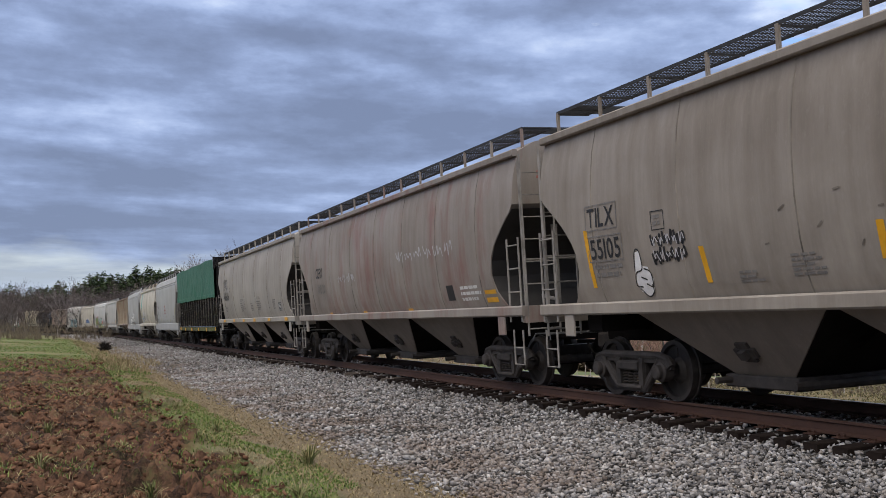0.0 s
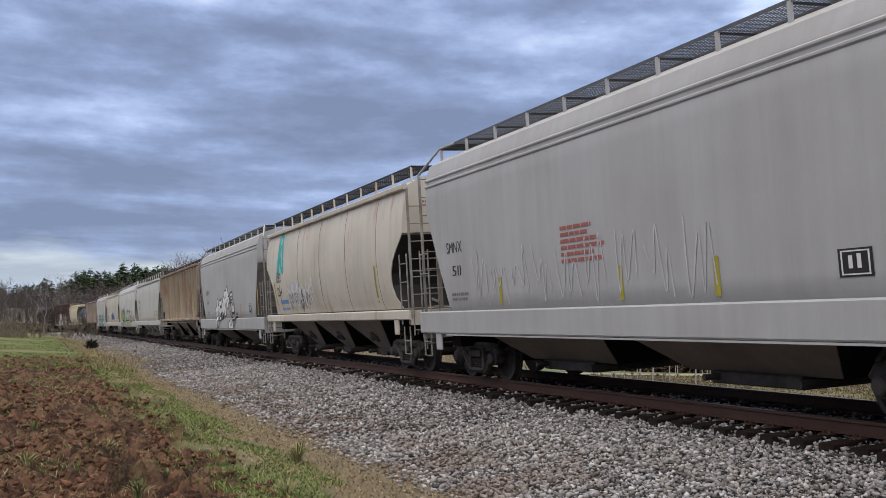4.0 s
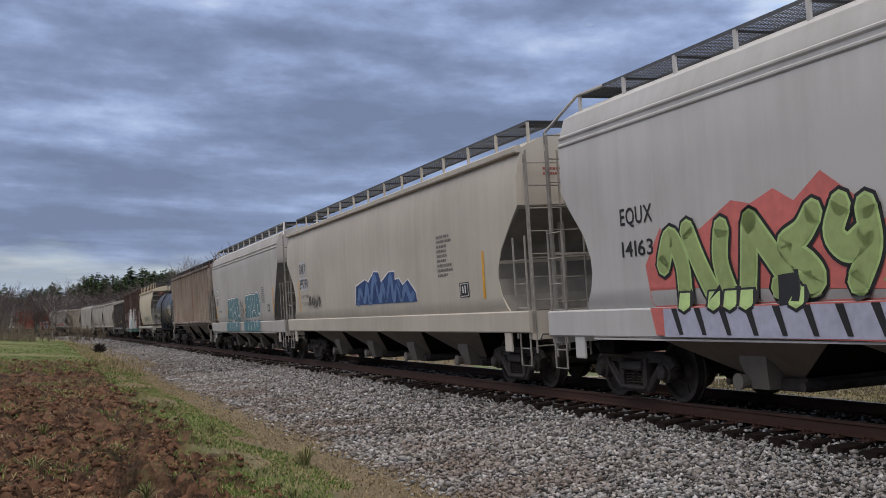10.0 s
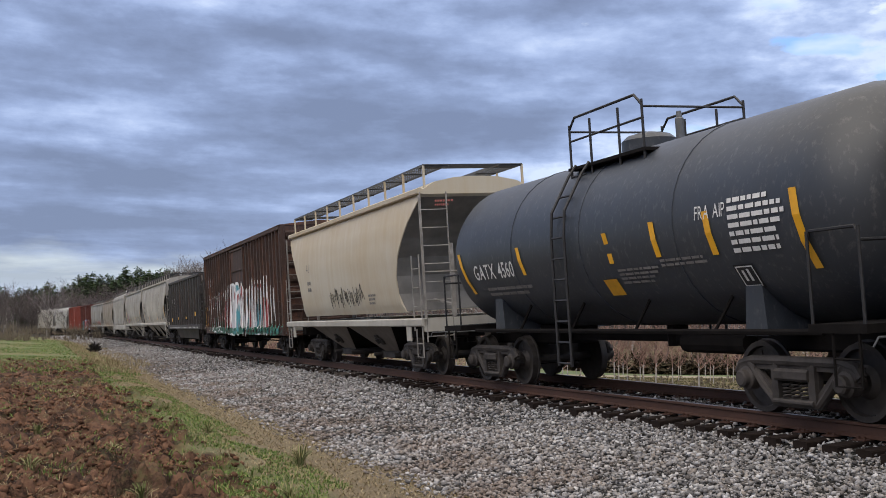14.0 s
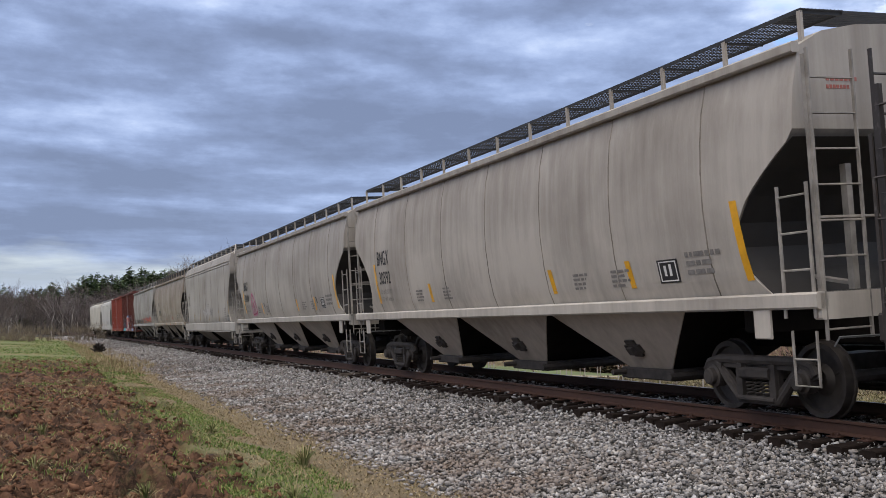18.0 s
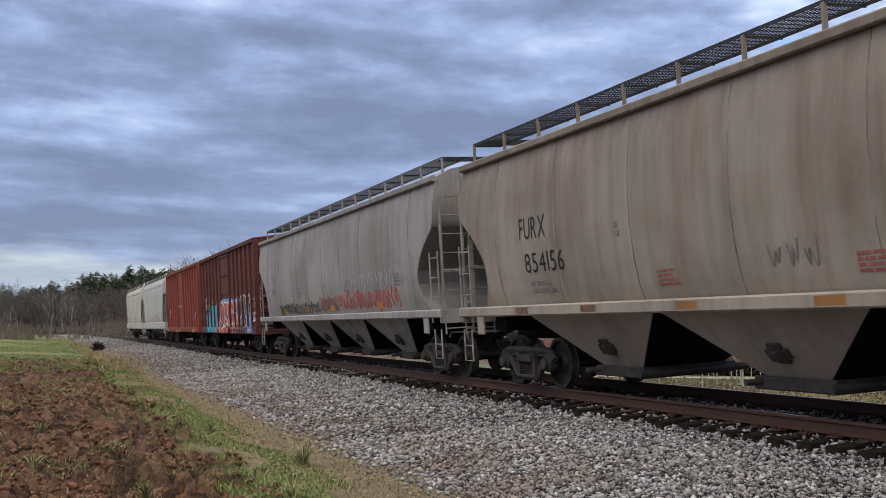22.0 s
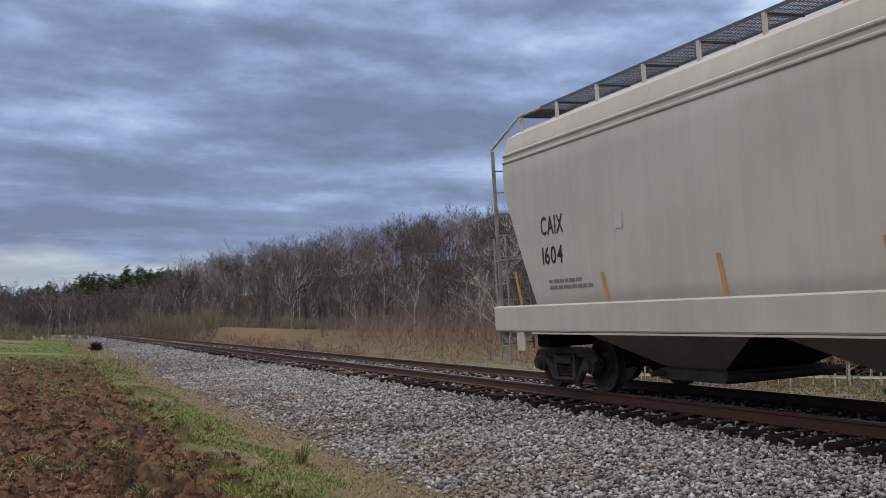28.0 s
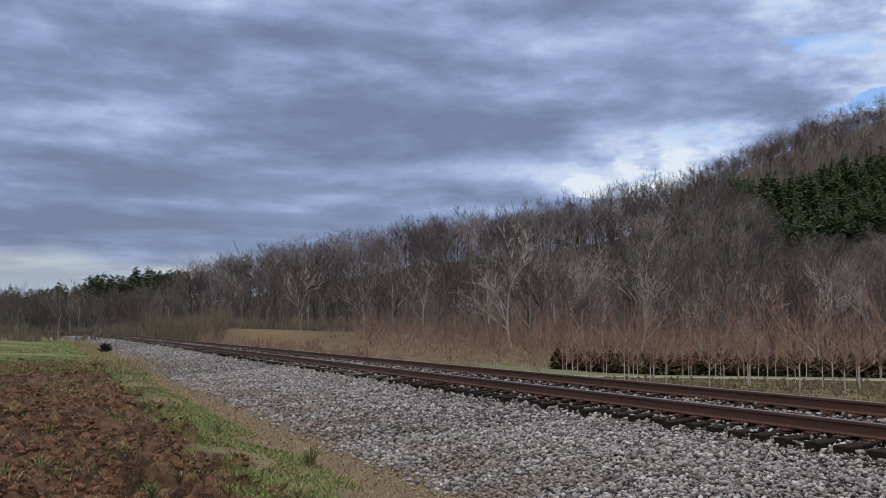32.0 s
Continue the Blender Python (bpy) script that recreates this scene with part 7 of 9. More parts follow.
uprights(a, [(-9.53, 1.05, 2.18, 0), (-8.62, 1.0, 2.28, 0), (-2.0, 1.0, 1.5, 0)], 0.12)
# 17: black coal car
a = enrol(gondola(LEN[16], COAL, "sooty black open coal gondola car", top=4.02, bottom=1.08, posts=14))
for w, x0, z in (("NS", -5.75, 2.65), ("SX", -4.75, 2.65), ("11", -5.6, 2.22), ("27", -4.65, 2.22)):
    a.text(w, x0, x0 + 0.42, z, z + 0.30, M_WHITE, 0.0)
for x0, x1, z0, z1 in ((-5.6, -5.2, 1.55, 1.75), (-2.3, -1.95, 1.65, 1.78), (1.35, 1.85, 1.65, 1.78), (5.3, 5.8, 1.78, 2.02)):
    a.slab("reflector", x0, x1, z0, z1, M_YELLOW, lift=0.12)
a.slab("reflector", 3.35, 3.5, 1.97, 2.46, M_YELLOW)
a.slab("placard", 0.0, 0.35, 1.62, 1.9, M_WHITE)
a.scrawl(-0.1, 0.5, 1.45, 1.65, 2, SPRAY["white"], 0.03, 3)
a.scrawl(4.0, 4.7, 1.6, 1.9, 3, SPRAY["silver"], 0.02, 5)
for j in range(7):
    a.slab("marking", 5.35, 5.55, 2.55 + j * 0.09, 2.58 + j * 0.09, M_FAINT, lift=0.01)
for j in range(24):
    a.slab("reflector", -6.7 + j * 0.56, -6.5 + j * 0.56, 1.13, 1.20, M_WHITE, lift=0.135)
# 18 and 19: a pair of dusty grey hoppers
for k, number in ((17, "30592"), (18, "30408")):
    a = enrol(hopper(LEN[k], paint("dusty_beige_paint" if k == 17 else "smoky_grey_paint", (0.52, 0.485, 0.435) if k == 17 else (0.46, 0.435, 0.395), 0.6, stain=(0.15, 0.13, 0.11), top=0.6), CURVED, seams=7, slope=M_SHEET, bay_mat=M_BAY_PALE, label="dusty beige curved hopper car with black lettering" if k == 17 else "smoky grey curved covered hopper car with yellow strips"))
    h = LEN[k] / 2
    a.text("BNGX", -h + 2.04, -h + 2.92, 2.68, 3.03, M_BLACK, 0.015)
    a.text(number, -h + 2.10, -h + 2.94, 2.22, 2.52, M_BLACK, 0.015)
    a.text("LD LMT 222400", -h + 2.05, -h + 2.9, 1.98, 2.08, M_FAINT, 0.0)
    a.text("LT WT 63600", -h + 2.05, -h + 2.9, 1.80, 1.90, M_FAINT, 0.0)
    uprights(a, [(-h + 1.80, 1.74, 2.72, -0.10), (h - 2.2, 1.70, 2.68, -0.1), (h - 4.9, 1.7, 2.1, -0.05), (h - 7.4, 1.7, 2.1, -0.05), (-h + 5.5, 1.7, 2.1, -0.05)], 0.14)
    for j, x in enumerate((-h + 4.6, -h + 6.3, h - 6.6, h - 5.4)):
        a.bars(x, x + 0.55, 1.72, 2.0, 4, M_FAINT, j + k)
    a.plate(h - 4.1, h - 3.6, 1.74, 2.06)
    a.bars(h - 3.4, h - 2.6, 1.8, 2.15, 3, M_FAINT, 22)
    if k == 18:
        a.sprayed([[(-h + 3.35, 1.66), (-h + 3.55, 2.42), (-h + 3.95, 2.38), (-h + 4.35, 1.80), (-h + 3.4, 1.68)], [(-h + 3.7, 1.75), (-h + 3.8, 2.2), (-h + 4.0, 1.8)]], [(0.13, SPRAY["pink"], 0.010), (0.03, SPRAY["wine"], 0.013)], "pink sprayed tag")
        uprights(a, [(h - 4.55, 1.65, 2.1, -0.1), (-h + 6.0, 1.65, 2.1, -0.1)], 0.09, M_BLACK)
# 20: pale dusty hopper with upright lines
a = enrol(hopper(LEN[19], paint("dusty_pale_paint", (0.43, 0.41, 0.38), 0.6, top=0.5), FLAT, (1.02, 1.42), 2, 3.6, 1.5, seams=7, label="dusty pale grey covered hopper car with thin tags", walk_z=4.70))
a.text("CSYX", -7.2, -6.4, 2.72, 2.98, M_BLACK, 0.0)
a.text("12390", -7.15, -6.4, 2.40, 2.62, M_BLACK, 0.0)
a.scrawl(-1.2, 1.2, 1.6, 2.3, 5, SPRAY["silver"], 0.03, 4)
a.scrawl(1.4, 2.4, 1.7, 2.3, 3, SPRAY["black"], 0.02, 7)
a.plate(6.72, 7.18, 1.50, 1.80)
a.bars(5.9, 6.6, 1.55, 2.1, 6, M_FAINT, 7)
a.bars(0.6, 1.0, 2.2, 2.4, 2, M_FAINT, 6)
uprights(a, [(7.15, 1.46, 2.4, -0.1), (-4.9, 1.5, 2.0, -0.1), (-2.5, 1.5, 2.0, -0.1), (0.9, 1.5, 1.95, -0.1), (4.2, 1.5, 2.0, -0.1)], 0.12, plain("brown_strip", (0.30, 0.20, 0.06), 0.6))
# 21: dun hopper
a = enrol(hopper(LEN[20], DUN, CURVED, seams=7, slope=M_SHEET, label="dun-coloured dusty curved covered hopper car", bay_mat=paint("dun_bay_paint", (0.38, 0.32, 0.26), 0.6)))
a.text("FURX", -5.80, -4.80, 2.66, 3.04, M_BLACK, 0.0)
a.text("854156", -5.70, -4.25, 2.08, 2.42, M_BLACK, 0.0)
a.bars(-5.6, -4.7, 1.7, 1.95, 2, M_FAINT, 5)
a.plate(5.2, 5.7, 1.75, 2.06)
a.bars(6.1, 7.3, 1.8, 2.1, 3, M_FAINT, 3)
plain_orange = plain("faded_orange_reflector", (0.42, 0.19, 0.05), 0.5)
for x in (-1.62, 2.22):
    a.bars(x, x + 0.5, 1.7, 1.95, 4, M_REDTEXT, int(x * 4) + 60)
a.scrawl(0.8, 1.7, 1.75, 2.2, 3, M_FAINT, 0.028, 3, turns=5)
for x in (-6.15, -3.75, -1.1, 1.6, 4.4, 6.6):
    a.slab("reflector", x, x + 0.5, 1.38, 1.49, plain_orange, lift=0.2)
a.bars(-2.58, -2.38, 2.45, 2.73, 2, M_FAINT, 9)
# 22: chalky white hopper with a line of tags
a = enrol(hopper(LEN[21], CHALK, [(1.42, 1.50), (1.52, 1.8), (1.58, 2.3), (1.60, 2.9), (1.585, 3.4), (1.55, 3.8), (1.50, 4.1), (1.47, 4.25)], (1.34, 1.52), 4, 3.3, 1.5, seams=9, label="chalky white covered hopper car with red and black tags", bay_mat=paint("grey_bay_paint", (0.36, 0.335, 0.30), 0.8, 0.0, (0.05, 0.045, 0.04)), walk_z=4.68, tuck=0.72))
a.text("TILX", -7.7, -6.8, 2.72, 3.0, M_FAINT, 0.0)
a.bars(-7.7, -6.7, 2.25, 2.55, 1, M_FAINT, 4)
a.loops(-6.8, -1.0, 1.56, 1.92, 22, SPRAY["black"], 0.045, 3)
a.loops(-0.9, 1.2, 1.60, 2.05, 8, SPRAY["wine"], 0.05, 5)
a.loops(1.3, 6.9, 1.58, 2.1, 17, SPRAY["red"], 0.055, 6)
a.scrawl(2.0, 7.5, 2.1, 2.6, 7, SPRAY["silver"], 0.025, 8)
for x in (-3.6, 2.1, 6.6):
    a.bars(x, x + 0.6, 2.1, 2.45, 4, M_FAINT, int(x * 3) + 30)
for x in (-6.3, -3.0, 0.2, 5.0):
    a.slab("reflector", x, x + 0.5, 1.62, 1.78, M_YELLOW)
# 23: brown box car with a large mural
a = enrol(boxcar(LEN[22], BROWN, 0.84, 4.68, 6, (-1.5, 1.15), "dark brown ribbed box car with red, white and blue graffiti"))
a.slab("patch", -7.12, -6.62, 1.98, 2.68, RED, 0.0, 0.005)
a.slab("patch", -6.36, -5.92, 1.98, 2.68, RED, 0.0, 0.005)
for w, x0, z in (("AT", -7.08, 2.40), ("28", -7.08, 2.05), ("W", -6.26, 2.40), ("31", -6.30, 2.05)):
    a.text(w, x0, x0 + (0.38 if len(w) == 2 else 0.24), z, z + 0.24, M_WHITE, 0.02, lift=0.010)
a.bars(-7.0, -6.7, 1.5, 1.75, 2, M_WHITE, 3)
a.bars(-6.3, -6.0, 1.5, 1.75, 2, M_WHITE, 5)
a.bars(-4.63, -4.45, 2.28, 2.50, 2, M_WHITE, 7)
a.patch([[(-3.0, 1.74), (-2.75, 1.77), (-2.53, 1.3), (-2.68, 0.88), (-3.19, 0.87)]], SPRAY["pink"], 0.008, 1.14)
CYAN_RING = [(-6.31, 1.49), (-6.16, 1.85), (-5.81, 1.88), (-5.49, 1.76), (-5.51, 2.16), (-5.09, 2.25), (-4.55, 2.2), (-4.21, 2.22), (-3.41, 2.16), (-3.33, 2.26), (-3.0, 2.24), (-2.91, 1.99), (-3.13, 1.75), (-3.08, 1.18), (-3.05, 0.89), (-6.31, 0.88)]
a.patch([[(-4.6 + (x + 4.6) * 1.02, z + (0.03 if z > 1.5 else 0)) for x, z in CYAN_RING]], SPRAY["black"], 0.010, 1.14)
a.patch([CYAN_RING], SPRAY["cyan"], 0.014, 1.14)
for path in ([(-5.38, 1.72), (-5.43, 1.01), (-5.66, 1.19)], [(-5.43, 2.15), (-5.12, 0.9)], [(-5.05, 1.39), (-4.73, 1.8), (-4.64, 1.01)], [(-4.33, 2.16), (-4.39, 1.01), (-4.07, 0.91)], [(-4.02, 1.75), (-3.4, 1.74)], [(-4.01, 1.31), (-3.43, 1.5), (-3.24, 0.92)], [(-4.72, 1.89), (-4.47, 1.88), (-4.54, 1.73), (-4.75, 1.74)]):
    a.sprayed([path], [(0.05, SPRAY["teal"], 0.018)], "dark sprayed line", sill=1.14)
a.patch([[(-2.24, 1.9), (-1.89, 2.36), (-0.25, 2.46), (0.78, 2.42), (1.1, 2.46), (1.61, 2.37), (2.09, 2.41), (2.66, 2.41), (3.4, 2.5), (3.6, 1.7), (2.01, 1.61), (0.54, 1.67), (-1.98, 1.71)]], SPRAY["sky"], 0.008, 1.14)
RED_RING = [(-2.52, 1.16), (-2.07, 1.71), (-2.0, 2.23), (-1.25, 2.25), (-0.69, 2.29), (-0.28, 2.18), (-0.15, 2.27), (0.26, 2.21), (0.65, 2.27), (0.79, 2.15), (1.08, 2.23), (1.38, 2.26), (1.69, 2.09), (1.78, 1.99), (2.0, 2.11), (2.18, 2.14), (2.2, 2.28), (2.59, 2.27), (2.58, 1.98), (2.31, 1.75), (2.55, 1.68), (2.77, 1.37), (2.78, 1.19), (2.55, 0.88), (-1.64, 0.88)]
a.patch([[(0.13 + (x - 0.13) * 1.03, z + (0.06 if z > 1.2 else 0)) for x, z in RED_RING]], SPRAY["white"], 0.012, 1.14)
a.patch([RED_RING], SPRAY["red"], 0.016, 1.14)
a.patch([[(-1.2, 1.30), (-0.6, 1.30), (-0.4, 1.75), (-0.9, 1.95)], [(0.1, 1.55), (0.6, 1.50), (0.6, 2.0), (0.2, 2.05)], [(1.0, 1.25), (1.5, 1.60), (1.1, 1.95), (0.9, 1.6)], [(2.0, 1.0), (2.7, 1.1), (2.6, 1.4), (2.1, 1.3)], [(-2.2, 1.15), (-1.7, 1.0), (-1.6, 1.3), (-1.9, 1.6)], [(0.0, 0.92), (0.8, 0.92), (0.6, 1.12), (0.1, 1.12)]], SPRAY["wine"], 0.019, 1.14)
for x, z in ((-0.89, 1.5), (1.21, 2.03), (2.53, 1.46), (0.02, 1.66), (-0.67, 2.1), (1.97, 1.93), (0.98, 1.41)):
    a.patch([[(x + 0.11 * math.cos(q), z + 0.09 * math.sin(q)) for q in (0, 0.9, 1.8, 2.7, 3.6, 4.5, 5.4)]], SPRAY["orange"], 0.022)
for path in ([(-1.47, 2.24), (-1.67, 1.7), (-1.33, 1.63), (-1.57, 1.29), (-1.21, 0.95)], [(-1.26, 2.17), (-1.38, 1.69), (-0.97, 1.23), (-0.39, 1.28), (-0.25, 1.49), (-0.29, 2.1), (-0.7, 2.24)], [(-0.16, 2.23), (0.01, 1.58), (0.51, 1.47)], [(0.51, 2.13), (0.72, 1.86), (0.7, 1.36), (0.39, 1.17)],
             [(0.83, 2.1), (0.86, 1.66), (1.07, 1.19)], [(1.31, 1.93), (1.07, 1.5), (1.26, 1.19), (1.63, 1.58), (1.49, 1.92), (1.31, 1.93)], [(1.77, 1.94), (2.02, 1.7), (1.77, 1.34), (1.77, 1.15)]):
    a.sprayed([path], [(0.14, SPRAY["black"], 0.024), (0.075, SPRAY["white"], 0.028)], "white sprayed line", sill=1.14)
for path in ([(2.11, 1.68), (2.41, 1.77), (2.74, 1.37), (2.39, 1.29), (2.21, 1.43), (2.11, 1.68)], [(1.95, 1.16), (2.05, 0.92)], [(-0.04, 1.17), (0.66, 1.36), (0.93, 0.92)], [(-0.82, 0.92), (-0.4, 1.17), (-0.07, 0.92)]):
    a.sprayed([path], [(0.06, SPRAY["white"], 0.028)], "white sprayed line", sill=1.14)
# its second half: dark letters with white edges and a blue wedge
a.patch([[(5.3, 0.90), (5.3, 1.9), (5.55, 2.2), (5.7, 1.75), (6.9, 0.90)]], SPRAY["sky"], 0.010, 1.14)
DARK_RING = [(2.85, 0.90), (2.85, 1.6), (2.75, 2.30), (3.2, 2.45), (3.55, 2.25), (3.8, 2.45), (4.2, 2.30), (4.5, 2.48), (5.0, 2.40), (5.35, 2.45), (5.45, 1.9), (5.2, 1.5), (5.6, 1.0), (5.5, 0.90)]
a.patch([[(4.2 + (x - 4.2) * 1.04, z + (0.05 if z > 1.2 else 0)) for x, z in DARK_RING]], SPRAY["white"], 0.014, 1.14)
a.patch([DARK_RING], SPRAY["plum"], 0.018, 1.14)
a.patch([[(4.75, 1.85), (5.15, 1.80), (5.3, 2.05)], [(3.0, 1.0), (3.4, 1.0), (3.3, 1.35)]], SPRAY["red"], 0.021, 1.14)
for path in ([(3.0, 2.3), (3.1, 1.6), (2.95, 0.95)], [(3.35, 2.3), (3.3, 1.7), (3.6, 1.45), (3.45, 0.95)], [(3.8, 2.4), (3.95, 1.9), (3.75, 1.4), (4.0, 0.95)], [(4.2, 2.3), (4.3, 1.6), (4.1, 1.2)], [(4.5, 2.4), (4.65, 1.8), (4.9, 1.55), (5.2, 1.6)], [(4.5, 1.45), (4.7, 1.2), (4.6, 0.95)], [(5.0, 1.4), (4.95, 1.1), (5.3, 0.95)], [(3.2, 1.5), (3.8, 1.6)]):
    a.sprayed([path], [(0.09, SPRAY["silver"], 0.024)], "white sprayed line", sill=1.14)
for path in ([(5.72, 2.48), (5.86, 2.43), (5.89, 2.23), (5.74, 2.15)], [(5.95, 2.51), (6.14, 2.13)], [(6.14, 2.51), (5.95, 2.13)], [(6.25, 2.13), (6.25, 2.48), (6.43, 2.48)], [(6.25, 2.31), (6.37, 2.31)], [(6.57, 1.73), (6.50, 1.43), (6.69, 1.40), (6.69, 1.58)], [(6.79, 1.73), (6.77, 1.43), (6.92, 1.43), (6.95, 1.73)], [(7.17, 1.73), (7.01, 1.70), (7.03, 1.43), (7.18, 1.43)]):
    a.sprayed([path], [(0.13, SPRAY["black"], 0.016), (0.06, SPRAY["white"], 0.020)], "white sprayed letter")
a.text("12", 6.92, 7.18, 1.95, 2.14, SPRAY["white"], 0.0)
a.scrawl(6.6, 7.3, 2.22, 2.32, 4, SPRAY["silver"], 0.025, 3, 0.01)
a.bars(5.9, 6.2, 1.65, 2.0, 6, OLD_YELLOW, 3)
a.scrawl(5.9, 6.5, 0.95, 1.08, 5, SPRAY["white"], 0.025, 8, 0.02)
uprights(a, [(6.38, 1.35, 2.05, 0), (-7.74, 1.31, 2.23, 0)], 0.1)
# 24: red box car
a = enrol(boxcar(LEN[23], RED, 0.84, 4.68, 6, (-1.5, 1.05), "weathered red ribbed box car with a closed door"))
a.text("ATW", -6.9, -5.9, 2.05, 2.3, M_WHITE, 0.0)
a.text("281 3", -6.9, -5.9, 1.75, 1.98, M_WHITE, 0.0)
a.bars(-6.9, -6.0, 1.3, 1.5, 2, M_FAINT, 3)
a.plate(5.4, 5.8, 1.54, 1.86)
a.bars(6.2, 6.7, 1.65, 2.0, 5, M_WHITE, 5)
a.bars(4.8, 5.1, 1.6, 2.0, 4, M_FAINT, 6)
a.bars(-1.3, 0.2, 2.35, 2.5, 2, M_WHITE, 8)
for x0, x1, z0, z1 in ((6.2, 6.7, 0.86, 1.05), (-7.2, -6.7, 0.9, 1.05), (-2.0, -1.3, 0.86, 0.95), (0.3, 0.8, 0.86, 0.95)):
    a.slab("reflector", x0, x1, z0, z1, M_YELLOW, lift=0.11)
# 25 and 26: clean white hoppers at the end
for k in (24, 25):
    a = enrol(hopper(LEN[k], WHITE_P if k == 24 else paint("warm_white_paint", (0.53, 0.505, 0.455), 0.3), FLAT, (1.04, 1.50), 4 if k == 24 else 3, 3.5, 1.5, label="clean white covered hopper car" if k == 24 else "clean warm-white covered hopper car, last of the train", round_edge=False, walk_z=4.72))
    h = LEN[k] / 2
    if k == 25:
        a.text("CAIX", -7.07, -6.29, 2.65, 2.95, M_BLACK, 0.02)
        a.text("1604", -7.07, -6.36, 2.17, 2.45, M_BLACK, 0.02)
        a.bars(-6.9, -5.3, 1.72, 1.92, 2, M_FAINT, 4)
        a.slab("stencil_plate", -4.69, -4.47, 2.56, 2.81, SPRAY["silver"])
    else:
        a.text("CAIX", -7.6, -6.8, 2.65, 2.9, M_FAINT, 0.0)
        a.plate(4.6, 5.0, 1.6, 1.95)
        a.bars(3.2, 4.1, 1.6, 2.1, 5, M_FAINT, 5)
    uprights(a, [(-5.1, 1.52, 1.95, -0.1), (-2.2, 1.52, 2.05, -0.1), (0.6, 1.52, 2.05, -0.1), (3.4, 1.55, 2.3, -0.1), (-h + 2.0, 1.52, 2.1, -0.15)], 0.10, plain("rust_ochre_strip", (0.50, 0.27, 0.10), 0.6))
    a.bars(2.2, 3.0, 1.7, 2.1, 5, M_FAINT, 9)
    a.bars(3.3, 4.4, 1.12, 1.35, 3, M_FAINT, 12)


# ---- the track ----
def steel_rust():
    n = Net("rail_rust")
    a = n.noise(9, 6, 0.65)
    b = n.noise(0.8, 3, seed=3.0)
    colour = n.mix(n.maths("MULTIPLY", n.maths("ADD", a, b), 0.5), (0.034, 0.018, 0.013), (0.125, 0.060, 0.040))
    n.bump(a, 0.25, 0.004)
    return n.done(colour, 0.72, 0.15)


M_RAIL, M_HEAD = steel_rust(), plain("worn_rail_head", (0.16, 0.13, 0.12), 0.38, 0.75, 0.2, 12)
M_TIE = plain("creosoted_oak", (0.018, 0.013, 0.011), 0.9, 0.0, 0.5, 14)
M_TIE_PALE = plain("weathered_oak", (0.105, 0.088, 0.075), 0.92, 0.0, 0.4, 14)
for _m in (M_TIE, M_TIE_PALE):
    _m.node_tree.nodes["Principled BSDF"].inputs["Specular IOR Level"].default_value = 0.1
M_STONE = Net("ballast_stone")
_r = M_STONE.put("ShaderNodeNewGeometry").outputs["Random Per Island"]
_c = M_STONE.steps(_r, [(0.0, (0.040, 0.037, 0.036)), (0.20, (0.18, 0.178, 0.18)), (0.5, (0.36, 0.358, 0.366)), (0.68, (0.25, 0.22, 0.195)), (0.84, (0.60, 0.60, 0.61)), (0.93, (0.43, 0.43, 0.445)), (1.0, (0.07, 0.06, 0.056))])
_c = M_STONE.mix(M_STONE.maths("MULTIPLY", M_STONE.noise(28, 4, 0.6), 0.25), _c, (0.125, 0.115, 0.11))
# fines and soil dust lie on the stones near the foot of the bank
_p = M_STONE.steps(M_STONE.noise(0.7, 4, 0.6), [(0.40, 0.0), (0.60, 1.0)])
_l = M_STONE.put("ShaderNodeMapRange", [(0, M_STONE.put("ShaderNodeAttribute", attribute_name="lat").outputs["Fac"]), (1, -2.6), (2, -4.4), (3, 0.12), (4, 0.62)]).outputs[0]
_c = M_STONE.mix(M_STONE.maths("MULTIPLY", _p, _l), _c, (0.165, 0.115, 0.085))
M_STONE = M_STONE.done(_c, 0.9)
RAIL = [(-0.07, -0.171), (0.07, -0.171), (0.07, -0.16), (0.012, -0.14), (0.012, -0.045), (0.036, -0.035), (0.036, -0.006), (0.028, -0.001), (-0.028, -0.001), (-0.036, -0.006), (-0.036, -0.035), (-0.012, -0.045), (-0.012, -0.14), (-0.07, -0.16)]
HEAD = [(-0.030, -0.004), (0.030, -0.004), (0.026, 0.0005), (-0.026, 0.0005)]


def sweep(name, lat0, profile, s0, s1, step, material, parent):
    """A profile of (lateral, up) drawn along the line."""
    sh = Shape()
    sh.loft([[on_line(s, lat0 + a, b) for a, b in profile] for s in np.arange(s0, s1 + step / 2, step)])
    return part(name, sh, material, parent)


track = tagged(thing("track", "single railway track of rusty rails on dark wooden ties", "track"), kind="structure")
for lat in (-0.7525, 0.7525):
    rail = sweep("rail", lat, RAIL, -560, 620, 3, M_RAIL, track)
    sweep("rail_head", lat, HEAD, -560, 620, 3, M_HEAD, rail)


def line_matrix(s, lat, up):
    """A frame on the track: x across it to the far side, y away along it."""
    m = Matrix.Identity(4)
    a, b = on_line(s - 0.5, lat, up), on_line(s + 0.5, lat, up)
    y = (b - a).normalized()
    x = (on_line(s, lat + 1, up) - on_line(s, lat, up)).normalized()
    z = x.cross(y).normalized()
    m = Matrix((x, y, z)).transposed().to_4x4()
    m.translation = on_line(s, lat, up)
    return m


